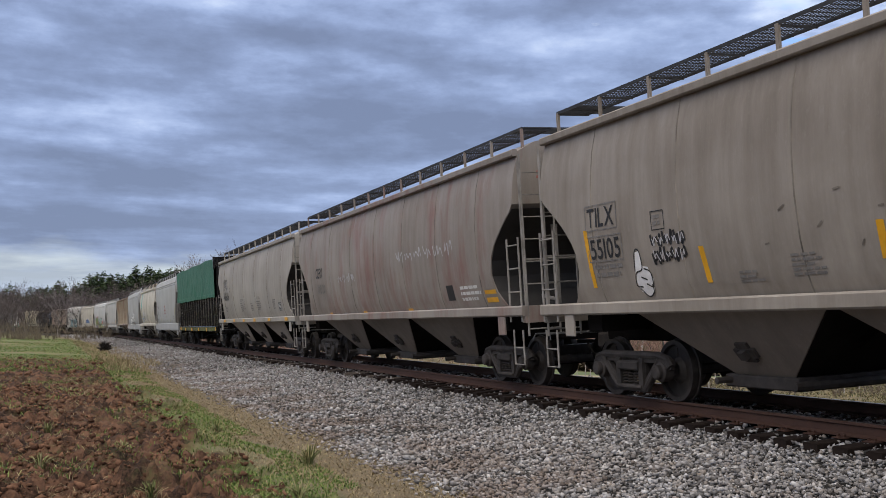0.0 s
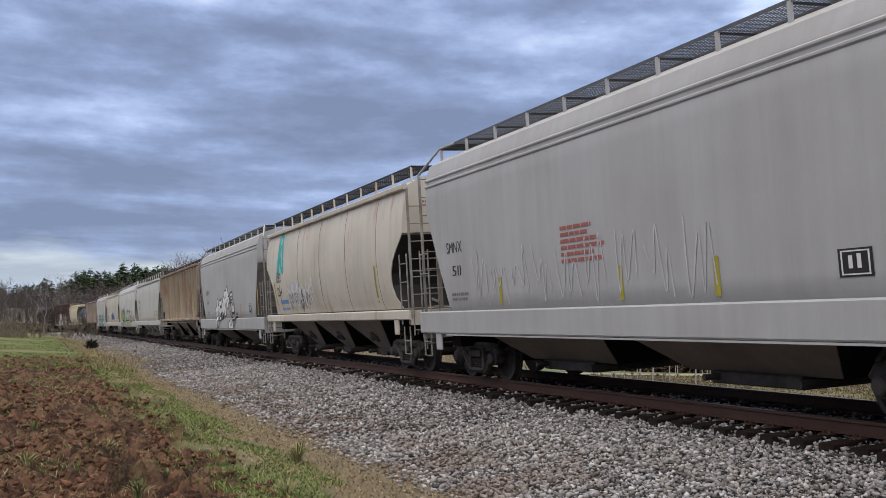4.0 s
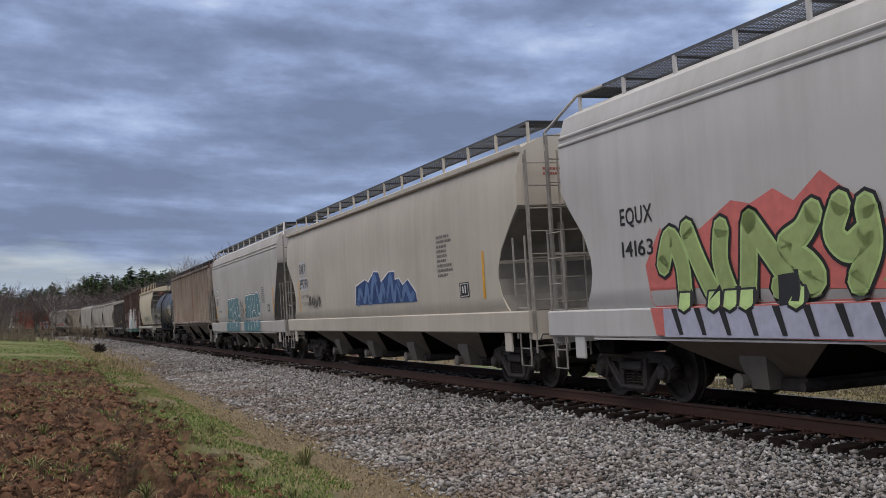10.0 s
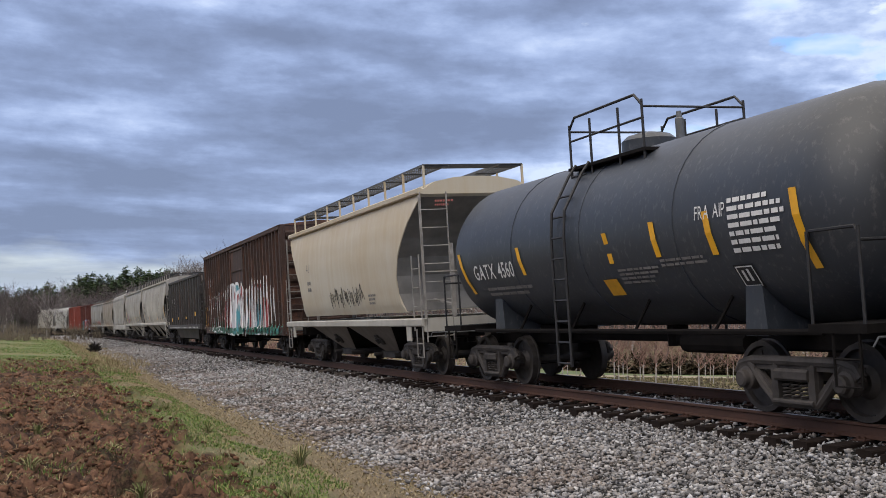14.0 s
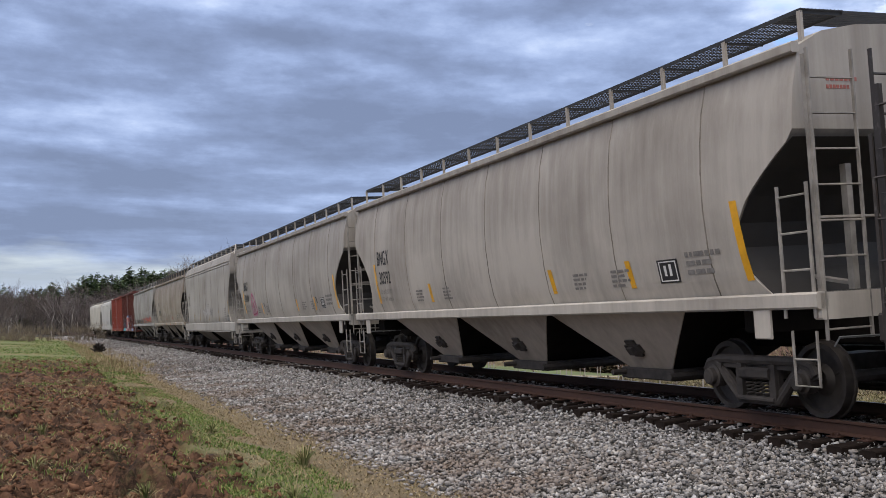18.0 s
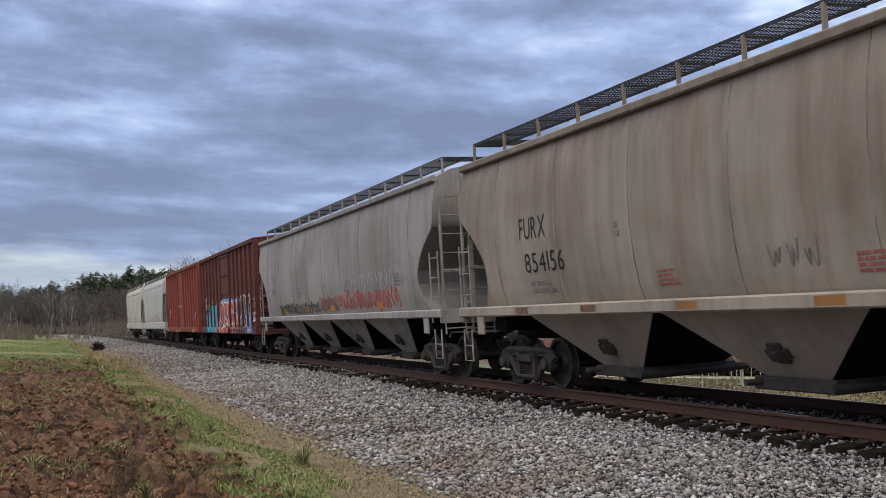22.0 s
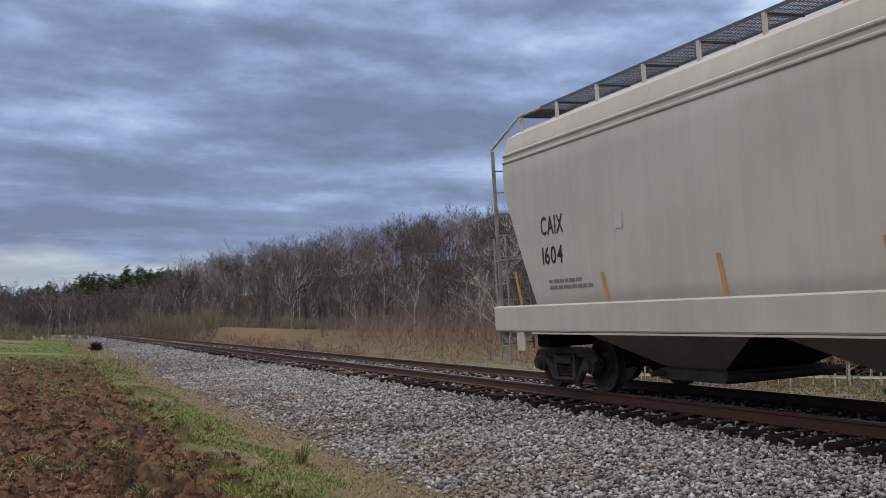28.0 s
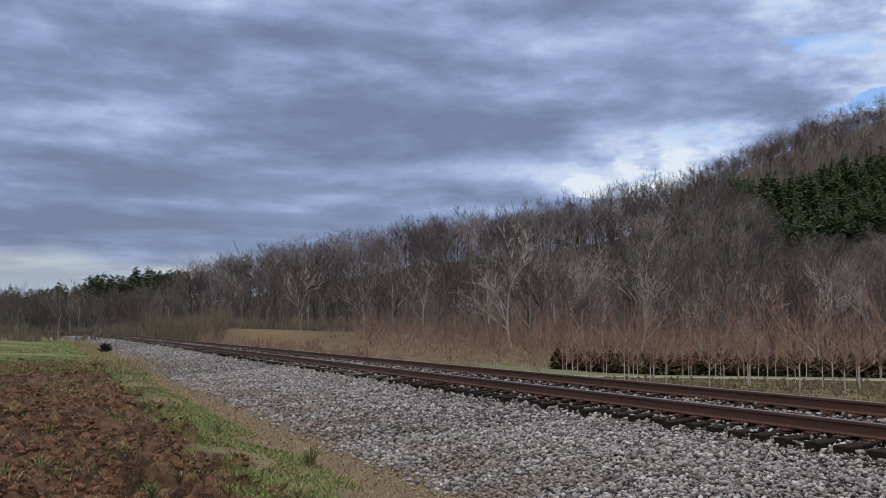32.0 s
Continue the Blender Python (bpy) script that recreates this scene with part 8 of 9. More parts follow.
def tie_meshes():
    out = []
    rnd = random.Random(9)
    for k in range(6):
        s = Shape()
        rings = []
        for i in range(7):
            x = -1.32 + 2.64 * i / 6
            w, h = 0.115 + rnd.uniform(-0.012, 0.006), 0.0 + rnd.uniform(-0.012, 0.004)
            rings.append([(x, -w, -0.18), (x, w, -0.18), (x, w, h - 0.012), (x, w - 0.015, h), (x, -w + 0.015, h), (x, -w, h - 0.012)])
        s.loft(rings)
        me = s.mesh("tie")
        me.materials.append(M_TIE_PALE if k == 4 else M_TIE)
        out.append(me)
    return out


def lay_ties():
    rnd = random.Random(12)
    meshes = tie_meshes()
    plate = Shape().box(-0.17, 0.17, -0.09, 0.09, 0.0, 0.014)
    for a in (-0.11, 0.11):
        for b in (-0.05, 0.05):
            plate.box(a - 0.014, a + 0.014, b - 0.014, b + 0.014, 0.01, 0.045)
    plate = plate.mesh("tie_plate")
    plate.materials.append(M_RAIL)
    s, n = 8.0, 0
    far = Shape()
    while s < 300:
        lat, turn = rnd.uniform(-0.07, 0.07), rnd.uniform(-0.035, 0.035)
        m = line_matrix(s, lat, -0.187 - rnd.uniform(0, 0.012)) @ Matrix.Rotation(turn, 4, "Z")
        if n < 280:
            ob = part("tie", rnd.choice(meshes), None, track)
            ob.matrix_world = m
            if n < 70:
                for side in (-0.7525, 0.7525):
                    p = part("tie_plate", plate, None, ob)
                    p.location = (side - lat, 0, 0.001)
        else:
            k = len(far.v)
            far.box(-1.3, 1.3, -0.11, 0.11, -0.16, 0)
            far.v[k:] = [tuple(m @ Vector(v)) for v in far.v[k:]]
        s += rnd.uniform(0.47, 0.56)
        n += 1
    tagged(part("far_ties", far, M_TIE, track), kind="stuff")


lay_ties()


def scatter(name, material, label, category, place, size, rows, flat=0.75, seed=1, sunk=0.25, relief=False):
    """Many loose stones or clods as one mesh: place gives arrays of s and lateral; rows of corners from a crushed octahedron."""
    rng = np.random.default_rng(seed)
    s, lat = place(rng)
    x = np.interp(s, S_LINE, LINE_X) + np.sin(np.interp(s, S_LINE, _turn)) * lat
    y = np.interp(s, S_LINE, LINE_Y) - np.cos(np.interp(s, S_LINE, _turn)) * lat
    z, _, _ = height(x, y)
    if relief:
        z = z + tilth(x, y, s, lat)[0]
    n = len(x)
    oct_v = np.array([(1, 0, 0), (0, 1, 0), (-1, 0, 0), (0, -1, 0), (0, 0, 1), (0, 0, -1)], float)
    oct_f = np.array([(0, 1, 4), (1, 2, 4), (2, 3, 4), (3, 0, 4), (1, 0, 5), (2, 1, 5), (3, 2, 5), (0, 3, 5)])
    r = size(rng, n, s)
    v = oct_v[None] * (0.55 + 0.9 * rng.random((n, 6, 1))) + (rng.random((n, 6, 3)) - 0.5) * 0.55
    v = v * (0.7 + 0.6 * rng.random((n, 1, 3)))
    q = rng.normal(size=(n, 4))
    q /= np.linalg.norm(q, axis=1, keepdims=True)
    a, b, c, d = q.T
    R = np.stack([1 - 2 * (c * c + d * d), 2 * (b * c - d * a), 2 * (b * d + c * a), 2 * (b * c + d * a), 1 - 2 * (b * b + d * d), 2 * (c * d - b * a),
                  2 * (b * d - c * a), 2 * (c * d + b * a), 1 - 2 * (b * b + c * c)], 1).reshape(n, 3, 3)
    v = np.einsum("nij,nkj->nki", R, v) * r[:, None, None]
    v[:, :, 2] *= flat
    rise = rng.uniform(*sunk, n) if isinstance(sunk, tuple) else sunk
    v += np.stack([x, y, z + r * rise], 1)[:, None]
    f = (oct_f[None] + (np.arange(n) * 6)[:, None, None]).reshape(-1, 3)
    me = mesh_of(name, v.reshape(-1, 3), f, material)
    me.attributes.new("lat", "FLOAT", "POINT").data.foreach_set("value", np.repeat(lat, 6).astype(np.float32))
    return tagged(new(name, me), label, category, kind="stuff")


def ballast_places(rng):
    s = np.concatenate([rng.uniform(16, 34, 60000), rng.uniform(34, 58, 36000), rng.uniform(58, 110, 20000), rng.uniform(110, 230, 9000)])
    lat = rng.uniform(-5.9, -1.2, len(s))
    lat = np.where(rng.random(len(s)) < 0.14, rng.uniform(-1.35, 1.4, len(s)), lat)
    keep = rng.random(len(s)) < np.clip((lat + 5.85) / 0.6, 0, 1) ** 1.6
    return s[keep], lat[keep]


scatter("ballast", M_STONE, "loose grey and brown crushed stone ballast", "gravel", ballast_places, lambda rng, n, s: (0.011 + 0.025 * rng.random(n) ** 1.3) * np.interp(s, [10, 34, 110, 230], [1, 1.2, 1.9, 3.4]), 6, sunk=(-0.5, 1.1))


# ---- soil clods, grass and weeds ----
M_CLOD = Net("ploughed_clod")
_i = M_CLOD.put("ShaderNodeNewGeometry").outputs["Random Per Island"]
_f = M_CLOD.noise(22, 5, 0.7)
M_CLOD.bump(_f, 0.8, 0.02)
M_CLOD = M_CLOD.done(M_CLOD.mix(M_CLOD.maths("ADD", M_CLOD.maths("MULTIPLY", _i, 0.55), M_CLOD.maths("MULTIPLY", _f, 0.45)), (0.018, 0.009, 0.006), (0.255, 0.138, 0.086)), 0.95, spec=0.1)


def clod_places(rng):
    """Turned soil lies in clumps, thinning out into the weedy patches."""
    s = np.concatenate([rng.uniform(19, 33, 40000), rng.uniform(33, 50, 22000), rng.uniform(50, 78, 8000)])
    lat = -7.15 - rng.random(len(s)) ** 1.2 * 12
    x = np.interp(s, S_LINE, LINE_X) + np.sin(np.interp(s, S_LINE, _turn)) * lat
    y = np.interp(s, S_LINE, LINE_Y) - np.cos(np.interp(s, S_LINE, _turn)) * lat
    p = 0.6 * grain(x, y, 0.8, 31) + 0.4 * grain(x, y, 0.3, 32)
    keep = (p > 0.28 + 0.28 * rng.random(len(s))) & (tilth(x, y, s, lat)[1] > 0.4)
    return s[keep], lat[keep]


scatter("soil_clods", M_CLOD, "crumbled dark brown clods of ploughed soil", "soil", clod_places, lambda rng, n, s: (0.007 + 0.042 * rng.random(n) ** 2.4) * np.interp(s, [20, 70], [1, 2.0]), 6, 0.75, seed=4, sunk=0.15, relief=True)


def leaf_colour(name, stops):
    n = Net(name)
    r = n.put("ShaderNodeNewGeometry").outputs["Random Per Island"]
    n.set(n.b.inputs["Subsurface Weight"], 0.0)
    return n.done(n.steps(r, stops), 0.8, spec=0.2)


M_GRASS = leaf_colour("spring_grass", [(0.0, (0.055, 0.100, 0.022)), (0.5, (0.115, 0.190, 0.046)), (0.8, (0.19, 0.24, 0.070)), (1.0, (0.34, 0.29, 0.15))])
M_STRAW = leaf_colour("dry_grass", [(0.0, (0.16, 0.120, 0.065)), (0.5, (0.27, 0.215, 0.125)), (0.85, (0.38, 0.315, 0.20)), (1.0, (0.12, 0.13, 0.045))])


M_TUFT = leaf_colour("tuft_grass", [(0.0, (0.09, 0.115, 0.04)), (0.5, (0.17, 0.19, 0.075)), (1.0, (0.36, 0.31, 0.18))])


def blades(name, label, material, s, lat, tall, seed, lean=0.45, wide=0.006):
    """Single bent blades: two quads and a tip each, as one mesh."""
    rng = np.random.default_rng(seed)
    n = len(s)
    x = np.interp(s, S_LINE, LINE_X) + np.sin(np.interp(s, S_LINE, _turn)) * lat
    y = np.interp(s, S_LINE, LINE_Y) - np.cos(np.interp(s, S_LINE, _turn)) * lat
    z, _, _ = height(x, y)
    z = z + np.maximum(tilth(x, y, s, lat)[0], -0.02)
    h = tall(rng, n, s)
    az = rng.uniform(0, 2 * np.pi, n)
    tip = rng.normal(size=(n, 2)) * lean
    w = wide * np.interp(np.hypot(x, y), [10, 60], [1.0, 2.6])
    side = np.stack([np.cos(az) * w, np.sin(az) * w, np.zeros(n)], 1)
    base = np.stack([x, y, z - 0.02], 1)
    mid = base + np.stack([tip[:, 0] * h * 0.35, tip[:, 1] * h * 0.35, h * 0.62], 1)
    end = base + np.stack([tip[:, 0] * h, tip[:, 1] * h, h * (1 - 0.25 * np.hypot(*tip.T))], 1)
    v = np.stack([base - side, base + side, mid - side * 0.8, mid + side * 0.8, end], 1).reshape(-1, 3)
    k = (np.arange(n) * 5)[:, None, None]
    f = (np.array([(0, 1, 3), (0, 3, 2), (2, 3, 4)])[None] + k).reshape(-1, 3)
    return tagged(new(name, mesh_of(name, v, f, material)), label, "grass", kind="stuff")


def patches(rng, n, s0, s1, l0, l1, cell, cut):
    """Random places thinned by soft patches."""
    s, lat = s0 + (s1 - s0) * rng.random(n) ** 1.7, rng.uniform(l0, l1, n)
    p = np.array([noise.noise(Vector((a * cell, b * cell * 1.6, 2.2))) for a, b in zip(s, lat)])
    keep = p > cut
    return s[keep], lat[keep]


rng0 = np.random.default_rng(8)
s_, l_ = patches(rng0, 64000, 25, 75, -7.7, -6.2, 0.5, -0.05)
blades("green_grass", "short bright green grass beside the ploughed soil", M_GRASS, s_, l_, lambda r, n, s: r.uniform(0.02, 0.08, n), 3, 0.8)
s_, l_ = patches(rng0, 60000, 23, 90, -7.2, -5.3, 0.4, -0.30)
blades("dry_grass", "thin straw-coloured dry grass along the ballast", M_STRAW, s_, l_, lambda r, n, s: r.uniform(0.02, 0.075, n), 5, 1.3)
s_, l_ = patches(rng0, 60000, 24, 76, -18, -7.2, 0.45, 0.13)
blades("weeds", "low green weeds scattered over the ploughed soil", M_GRASS, s_, l_, lambda r, n, s: r.uniform(0.03, 0.11, n), 7, 0.7)
s_, l_ = patches(rng0, 42000, 22, 76, -17, -7.1, 0.9, -0.02)
blades("straw_bits", "bits of dry straw and stubble strewn over the soil", M_STRAW, s_, l_, lambda r, n, s: r.uniform(0.03, 0.11, n), 8, 1.6, 0.004)
s_, l_ = patches(rng0, 30000, 60, 175, -20, -5.8, 0.12, -0.25)
blades("far_grass", "patchy green grass beyond the ploughed soil", M_GRASS, s_, l_, lambda r, n, s: r.uniform(0.04, 0.12, n), 9, 0.8, 0.01)
s_, l_ = patches(rng0, 6000, 60, 150, -7.4, -4.6, 0.3, -0.1)
blades("bank_weeds", "dry brown stalks along the foot of the ballast bank", M_STRAW, s_, l_, lambda r, n, s: r.uniform(0.08, 0.30, n), 10, 0.5, 0.006)


rng0 = np.random.default_rng(18)
_az, _r = np.radians(rng0.uniform(-9, 26, 60000)), 44 + 60 * rng0.random(60000) ** 0.8
s_, l_ = nearest(_r * np.sin(_az), _r * np.cos(_az))
keep_ = (l_ > 5) & (grain(s_, l_, 3.0, 51) + 0.5 * grain(s_, l_, 0.8, 52) > 0.55)
blades("meadow_grass", "thin straw and olive grass over the field beyond the track", leaf_colour("meadow_grass", [(0.0, (0.075, 0.085, 0.032)), (0.5, (0.15, 0.135, 0.070)), (1.0, (0.27, 0.22, 0.13))]), s_[keep_], l_[keep_], lambda r, n, s: r.uniform(0.05, 0.20, n), 11, 0.9, 0.012)


def tuft(s, lat, count, tall, seed, name, label):
    """A clump of long arching blades."""
    rng = np.random.default_rng(seed)
    p = on_line(s, lat, 0, False)
    x, y = np.array([p.x]), np.array([p.y])
    z = float(height(x, y)[0][0])
    pts, faces = [], []
    for i in range(count):
        az, out, h = rng.uniform(0, 6.3), rng.uniform(0.1, 0.9), rng.uniform(0.6, 1.0) * tall
        d = np.array([math.cos(az), math.sin(az), 0])
        w = np.array([-d[1], d[0], 0]) * 0.005
        b = np.array([p.x, p.y, z - 0.01]) + d * rng.uniform(0, 0.06)
        row = [b + d * out * tall * q * q + np.array([0, 0, h * (q - 0.45 * out * q * q)]) for q in (0, 0.4, 0.75, 1.0)]
        n = len(pts)
        for q in row:
            pts += [q - w, q + w]
        faces += [(n + 2 * j, n + 2 * j + 1, n + 2 * j + 3, n + 2 * j + 2) for j in range(3)]
    return tagged(new(name, mesh_of(name, pts, faces, M_TUFT)), label, "grass tuft", "grass tufts")


for i, (s, lat) in enumerate([(31.9, -6.35), (29.0, -8.6), (26.6, -8.9), (36, -6.9), (41, -7.0), (28.8, -7.2), (33, -8.6), (36, -9.5), (31.5, -9.6)]):
    tuft(s, lat, 90 if i == 0 else 50, 0.34 if i == 0 else 0.22, 20 + i, "grass_tuft", "clump of long arching green and straw grass")


# ---- trees ----
def bark(name, dark, light, scale=3.0):
    n = Net(name)
    o = n.put("ShaderNodeObjectInfo").outputs["Random"]
    f = n.noise(scale, 5, 0.65)
    i = n.put("ShaderNodeNewGeometry").outputs["Random Per Island"]
    return n.done(n.mix(n.maths("ADD", n.maths("MULTIPLY", f, 0.6), n.maths("MULTIPLY", i, 0.4)), dark, light), 0.9, spec=0.2)


M_BARK = bark("grey_bark", (0.050, 0.044, 0.041), (0.150, 0.132, 0.123))
M_PALE = bark("pale_bark", (0.22, 0.20, 0.18), (0.48, 0.45, 0.42))
M_TWIG = bark("brown_twigs", (0.050, 0.040, 0.038), (0.125, 0.102, 0.096))
M_REDTWIG = bark("reddish_twigs", (0.125, 0.074, 0.060), (0.36, 0.235, 0.195))
M_PINE = leaf_colour("pine_needles", [(0.0, (0.022, 0.042, 0.020)), (0.5, (0.050, 0.080, 0.034)), (1.0, (0.090, 0.125, 0.052))])
M_PLANTED = leaf_colour("plantation_needles", [(0.0, (0.038, 0.066, 0.033)), (0.5, (0.070, 0.105, 0.050)), (1.0, (0.115, 0.155, 0.075))])
M_HEDGE = leaf_colour("dull_evergreen", [(0.0, (0.020, 0.018, 0.010)), (0.6, (0.045, 0.034, 0.018)), (1.0, (0.075, 0.060, 0.028))])


def tree_tone(name, stops):
    """Each tree of the joined woods has a tone of its own."""
    n = Net(name)
    a = n.put("ShaderNodeAttribute", attribute_name="tone").outputs["Fac"]
    i = n.put("ShaderNodeNewGeometry").outputs["Random Per Island"]
    return n.done(n.steps(n.maths("ADD", n.maths("MULTIPLY", a, 0.75), n.maths("MULTIPLY", i, 0.25)), stops), 0.9, spec=0.2)


M_WOODS = tree_tone("woodland_bark", [(0.05, (0.030, 0.027, 0.026)), (0.5, (0.105, 0.094, 0.088)), (0.85, (0.40, 0.37, 0.345))])
M_WOODTWIG = tree_tone("woodland_twigs", [(0.05, (0.032, 0.027, 0.027)), (0.3, (0.082, 0.067, 0.065)), (0.65, (0.155, 0.132, 0.128)), (0.95, (0.38, 0.345, 0.33))])


def branches(seed, tall, spread, upright, levels=4, fork=(3, 5), trunk=0.10, first=0.3):
    """The limbs of a bare tree as segments: (start, end, radius at each, level)."""
    rnd = random.Random(seed)
    out = []

    def grow(p, d, length, r, level):
        steps = 3 if level < 2 else 2
        q = p
        for i in range(steps):
            d = (d + Vector((rnd.gauss(0, 0.12), rnd.gauss(0, 0.12), rnd.gauss(0.04, 0.08)))).normalized()
            e = q + d * length / steps
            r2 = r * (1 - 0.28 * (i + 1) / steps)
            out.append((q, e, r, r2, level))
            q, r = e, r2
            if level < levels and (level > 0 or i > 0 or first < 0.34):
                for _ in range(rnd.randint(*fork) if i == steps - 1 else rnd.randint(1, 2)):
                    side = Vector((rnd.gauss(0, 1), rnd.gauss(0, 1), rnd.gauss(0, 0.4)))
                    nd = (d * upright + side.normalized() * spread).normalized()
                    grow(q, nd, length * rnd.uniform(0.45, 0.72), r * 0.55, level + 1)
    grow(Vector((0, 0, 0)), Vector((0, 0, 1)), tall * 0.5, trunk, 0)
    return out


def limb_mesh(segs, sides):
    """Segments as slim prisms of 3 or more sides: corners, triangles."""
    v, f = [], []
    for a, b, r0, r1, _ in segs:
        d = (b - a).normalized()
        u = d.orthogonal().normalized()
        w = d.cross(u)
        n = len(v)
        for p, r in ((a, r0), (b, r1)):
            for j in range(sides):
                q = 2 * math.pi * j / sides
                v.append(p + (u * math.cos(q) + w * math.sin(q)) * r)
        for j in range(sides):
            k = (j + 1) % sides
            f += [(n + j, n + k, n + sides + k), (n + j, n + sides + k, n + sides + j)]
    return np.array([tuple(p) for p in v]), np.array(f)


def ribbon_mesh(segs, fat=1.0, seed=1):
    """Segments as flat slips, turned at random: corners, triangles."""
    rng = random.Random(seed)
    v, f = [], []
    for a, b, r0, r1, _ in segs:
        d = (b - a).normalized()
        u = d.orthogonal().normalized()
        q = rng.uniform(0, 3.14)
        u = u * math.cos(q) + d.cross(u) * math.sin(q)
        n = len(v)
        v += [a - u * r0 * fat, a + u * r0 * fat, b + u * r1 * fat * 0.6]
        f.append((n, n + 1, n + 2))
    return np.array([tuple(p) for p in v]), np.array(f)


def bare_kind(seed, fat):
    """Limbs and twigs of one leafless tree; fat thickens its finest twigs."""
    segs = branches(seed, 12.0, 0.60 + 0.05 * (seed % 3), 1.0, 3, (2, 4), 0.15, 0.3)
    big = [(a, b, max(r, 0.03 * fat), max(q, 0.025 * fat), l) for a, b, r, q, l in segs if l <= 1]
    small = [(a, b, max(r, 0.020 * fat), max(q, 0.012 * fat), l) for a, b, r, q, l in segs if l > 1]
    rnd_ = random.Random(seed)
    for a, b, r, q, l in list(small):
        if l == 3:
            for _ in range(1):
                d = ((b - a).normalized() + Vector((rnd_.gauss(0, 0.5), rnd_.gauss(0, 0.5), rnd_.gauss(0.2, 0.4)))).normalized()
                small.append((b, b + d * rnd_.uniform(0.5, 1.1), 0.014 * fat, 0.008 * fat, 4))
    return limb_mesh(big, 4), ribbon_mesh(small, 2.0, seed)


BARE = [bare_kind(30 + k, 1.0) for k in range(7)]
CREST = [bare_kind(30 + k, 1.9) for k in range(4)]


def at_ground(az, r):
    x, y = r * math.sin(radians(az)), r * math.cos(radians(az))
    return x, y, float(height(np.array([x]), np.array([y]))[0][0])


def woods():
    """The bare woods on the ridge: limbs and twigs as two joined meshes."""
    rng = np.random.default_rng(21)
    n = 1200
    az = rng.uniform(-24.5, 26, n)
    foot = np.interp(az, [-40, -20, -10, 0, 10, 25, 60], [230, 215, 200, 175, 160, 150, 150])
    r = foot - 6 + rng.random(n) ** 0.75 * np.interp(az, [-15.5, -13.5, 14, 18], [78, 158, 158, 200])
    x, y = r * np.sin(np.radians(az)), r * np.cos(np.radians(az))
    z, _, _ = height(x, y)
    k = rng.integers(0, len(BARE), n)
    grow, turn = rng.uniform(0.75, 1.2, n) * np.interp(az, [-17, -13], [0.72, 1.0]), rng.uniform(0, 6.3, n)
    # sparser trees on the far slope
    far = rng.random(n) < 0.20
    az = np.where(far, rng.uniform(13, 26, n), az)
    r = np.where(far, rng.uniform(455, 610, n), r)
    x, y = r * np.sin(np.radians(az)), r * np.cos(np.radians(az))
    z, _, _ = height(x, y)
    tone = rng.random(n) * np.interp(az, [-16, -8, 4], [0.85, 0.88, 0.95])
    for which, name, mat, label in ((0, "wood_limbs", M_WOODS, "grey trunks and limbs of leafless woods on the ridge"), (1, "wood_twigs", M_WOODTWIG, "brown leafless twigs of the woods on the ridge")):
        vs, fs, count, own = [], [], 0, []
        for i in range(n):
            v, f = BARE[k[i]][which]
            c, s = math.cos(turn[i]) * grow[i], math.sin(turn[i]) * grow[i]
            vs.append(np.stack([v[:, 0] * c - v[:, 1] * s + x[i], v[:, 0] * s + v[:, 1] * c + y[i], v[:, 2] * grow[i] + z[i] - 0.2], 1))
            fs.append(f + count)
            own.append(np.full(len(v), tone[i]))
            count += len(v)
        me = mesh_of(name, np.concatenate(vs), np.concatenate(fs), mat)
        me.attributes.new("tone", "FLOAT", "POINT").data.foreach_set("value", np.concatenate(own).astype(np.float32))
        tagged(new(name, me), label, "woods", kind="stuff")


woods()


def conifer_mesh(name, seed, tall, wide, material, layers=16, per=9, droop=0.25, bare=0.15, domed=False):
    """A crown of drooping needle sprays, each a few slips of leaf."""
    rnd = random.Random(seed)
    v, f = [], []
    for i in range(layers):
        q = i / (layers - 1)
        z0 = tall * (bare + (1 - bare) * q)
        reach = wide * (math.sin(math.pi * (0.16 + 0.78 * q)) if domed else (1 - q) ** 0.75) * rnd.uniform(0.8, 1.15) + 0.12
        for j in range(per):
            az = rnd.uniform(0, 6.3)
            z0 = tall * (bare + (1 - bare) * q) + rnd.uniform(-0.5, 0.4) * tall / layers
            d = Vector((math.cos(az), math.sin(az), 0))
            w = Vector((-d.y, d.x, 0))
            out = reach * rnd.uniform(0.6, 1.1)
            for m in range(3):
                a = d * out * (0.15 + 0.28 * m) + Vector((0, 0, z0 - droop * out * (0.3 * m) ** 1.3 + rnd.uniform(-0.1, 0.1)))
                e = d * out * (0.5 + 0.28 * m) + w * rnd.uniform(-0.3, 0.3) * out + Vector((0, 0, z0 - droop * out * (0.4 + 0.3 * m) + rnd.uniform(-0.15, 0.15)))
                n = len(v)
                t = w * out * 0.18 + Vector((0, 0, rnd.uniform(-0.08, 0.12)))
                v += [a - t, a + t, e + t * 0.5, e - t * 0.5]
                f.append((n, n + 1, n + 2, n + 3))
    return mesh_of(name, [tuple(p) for p in v], f, material)


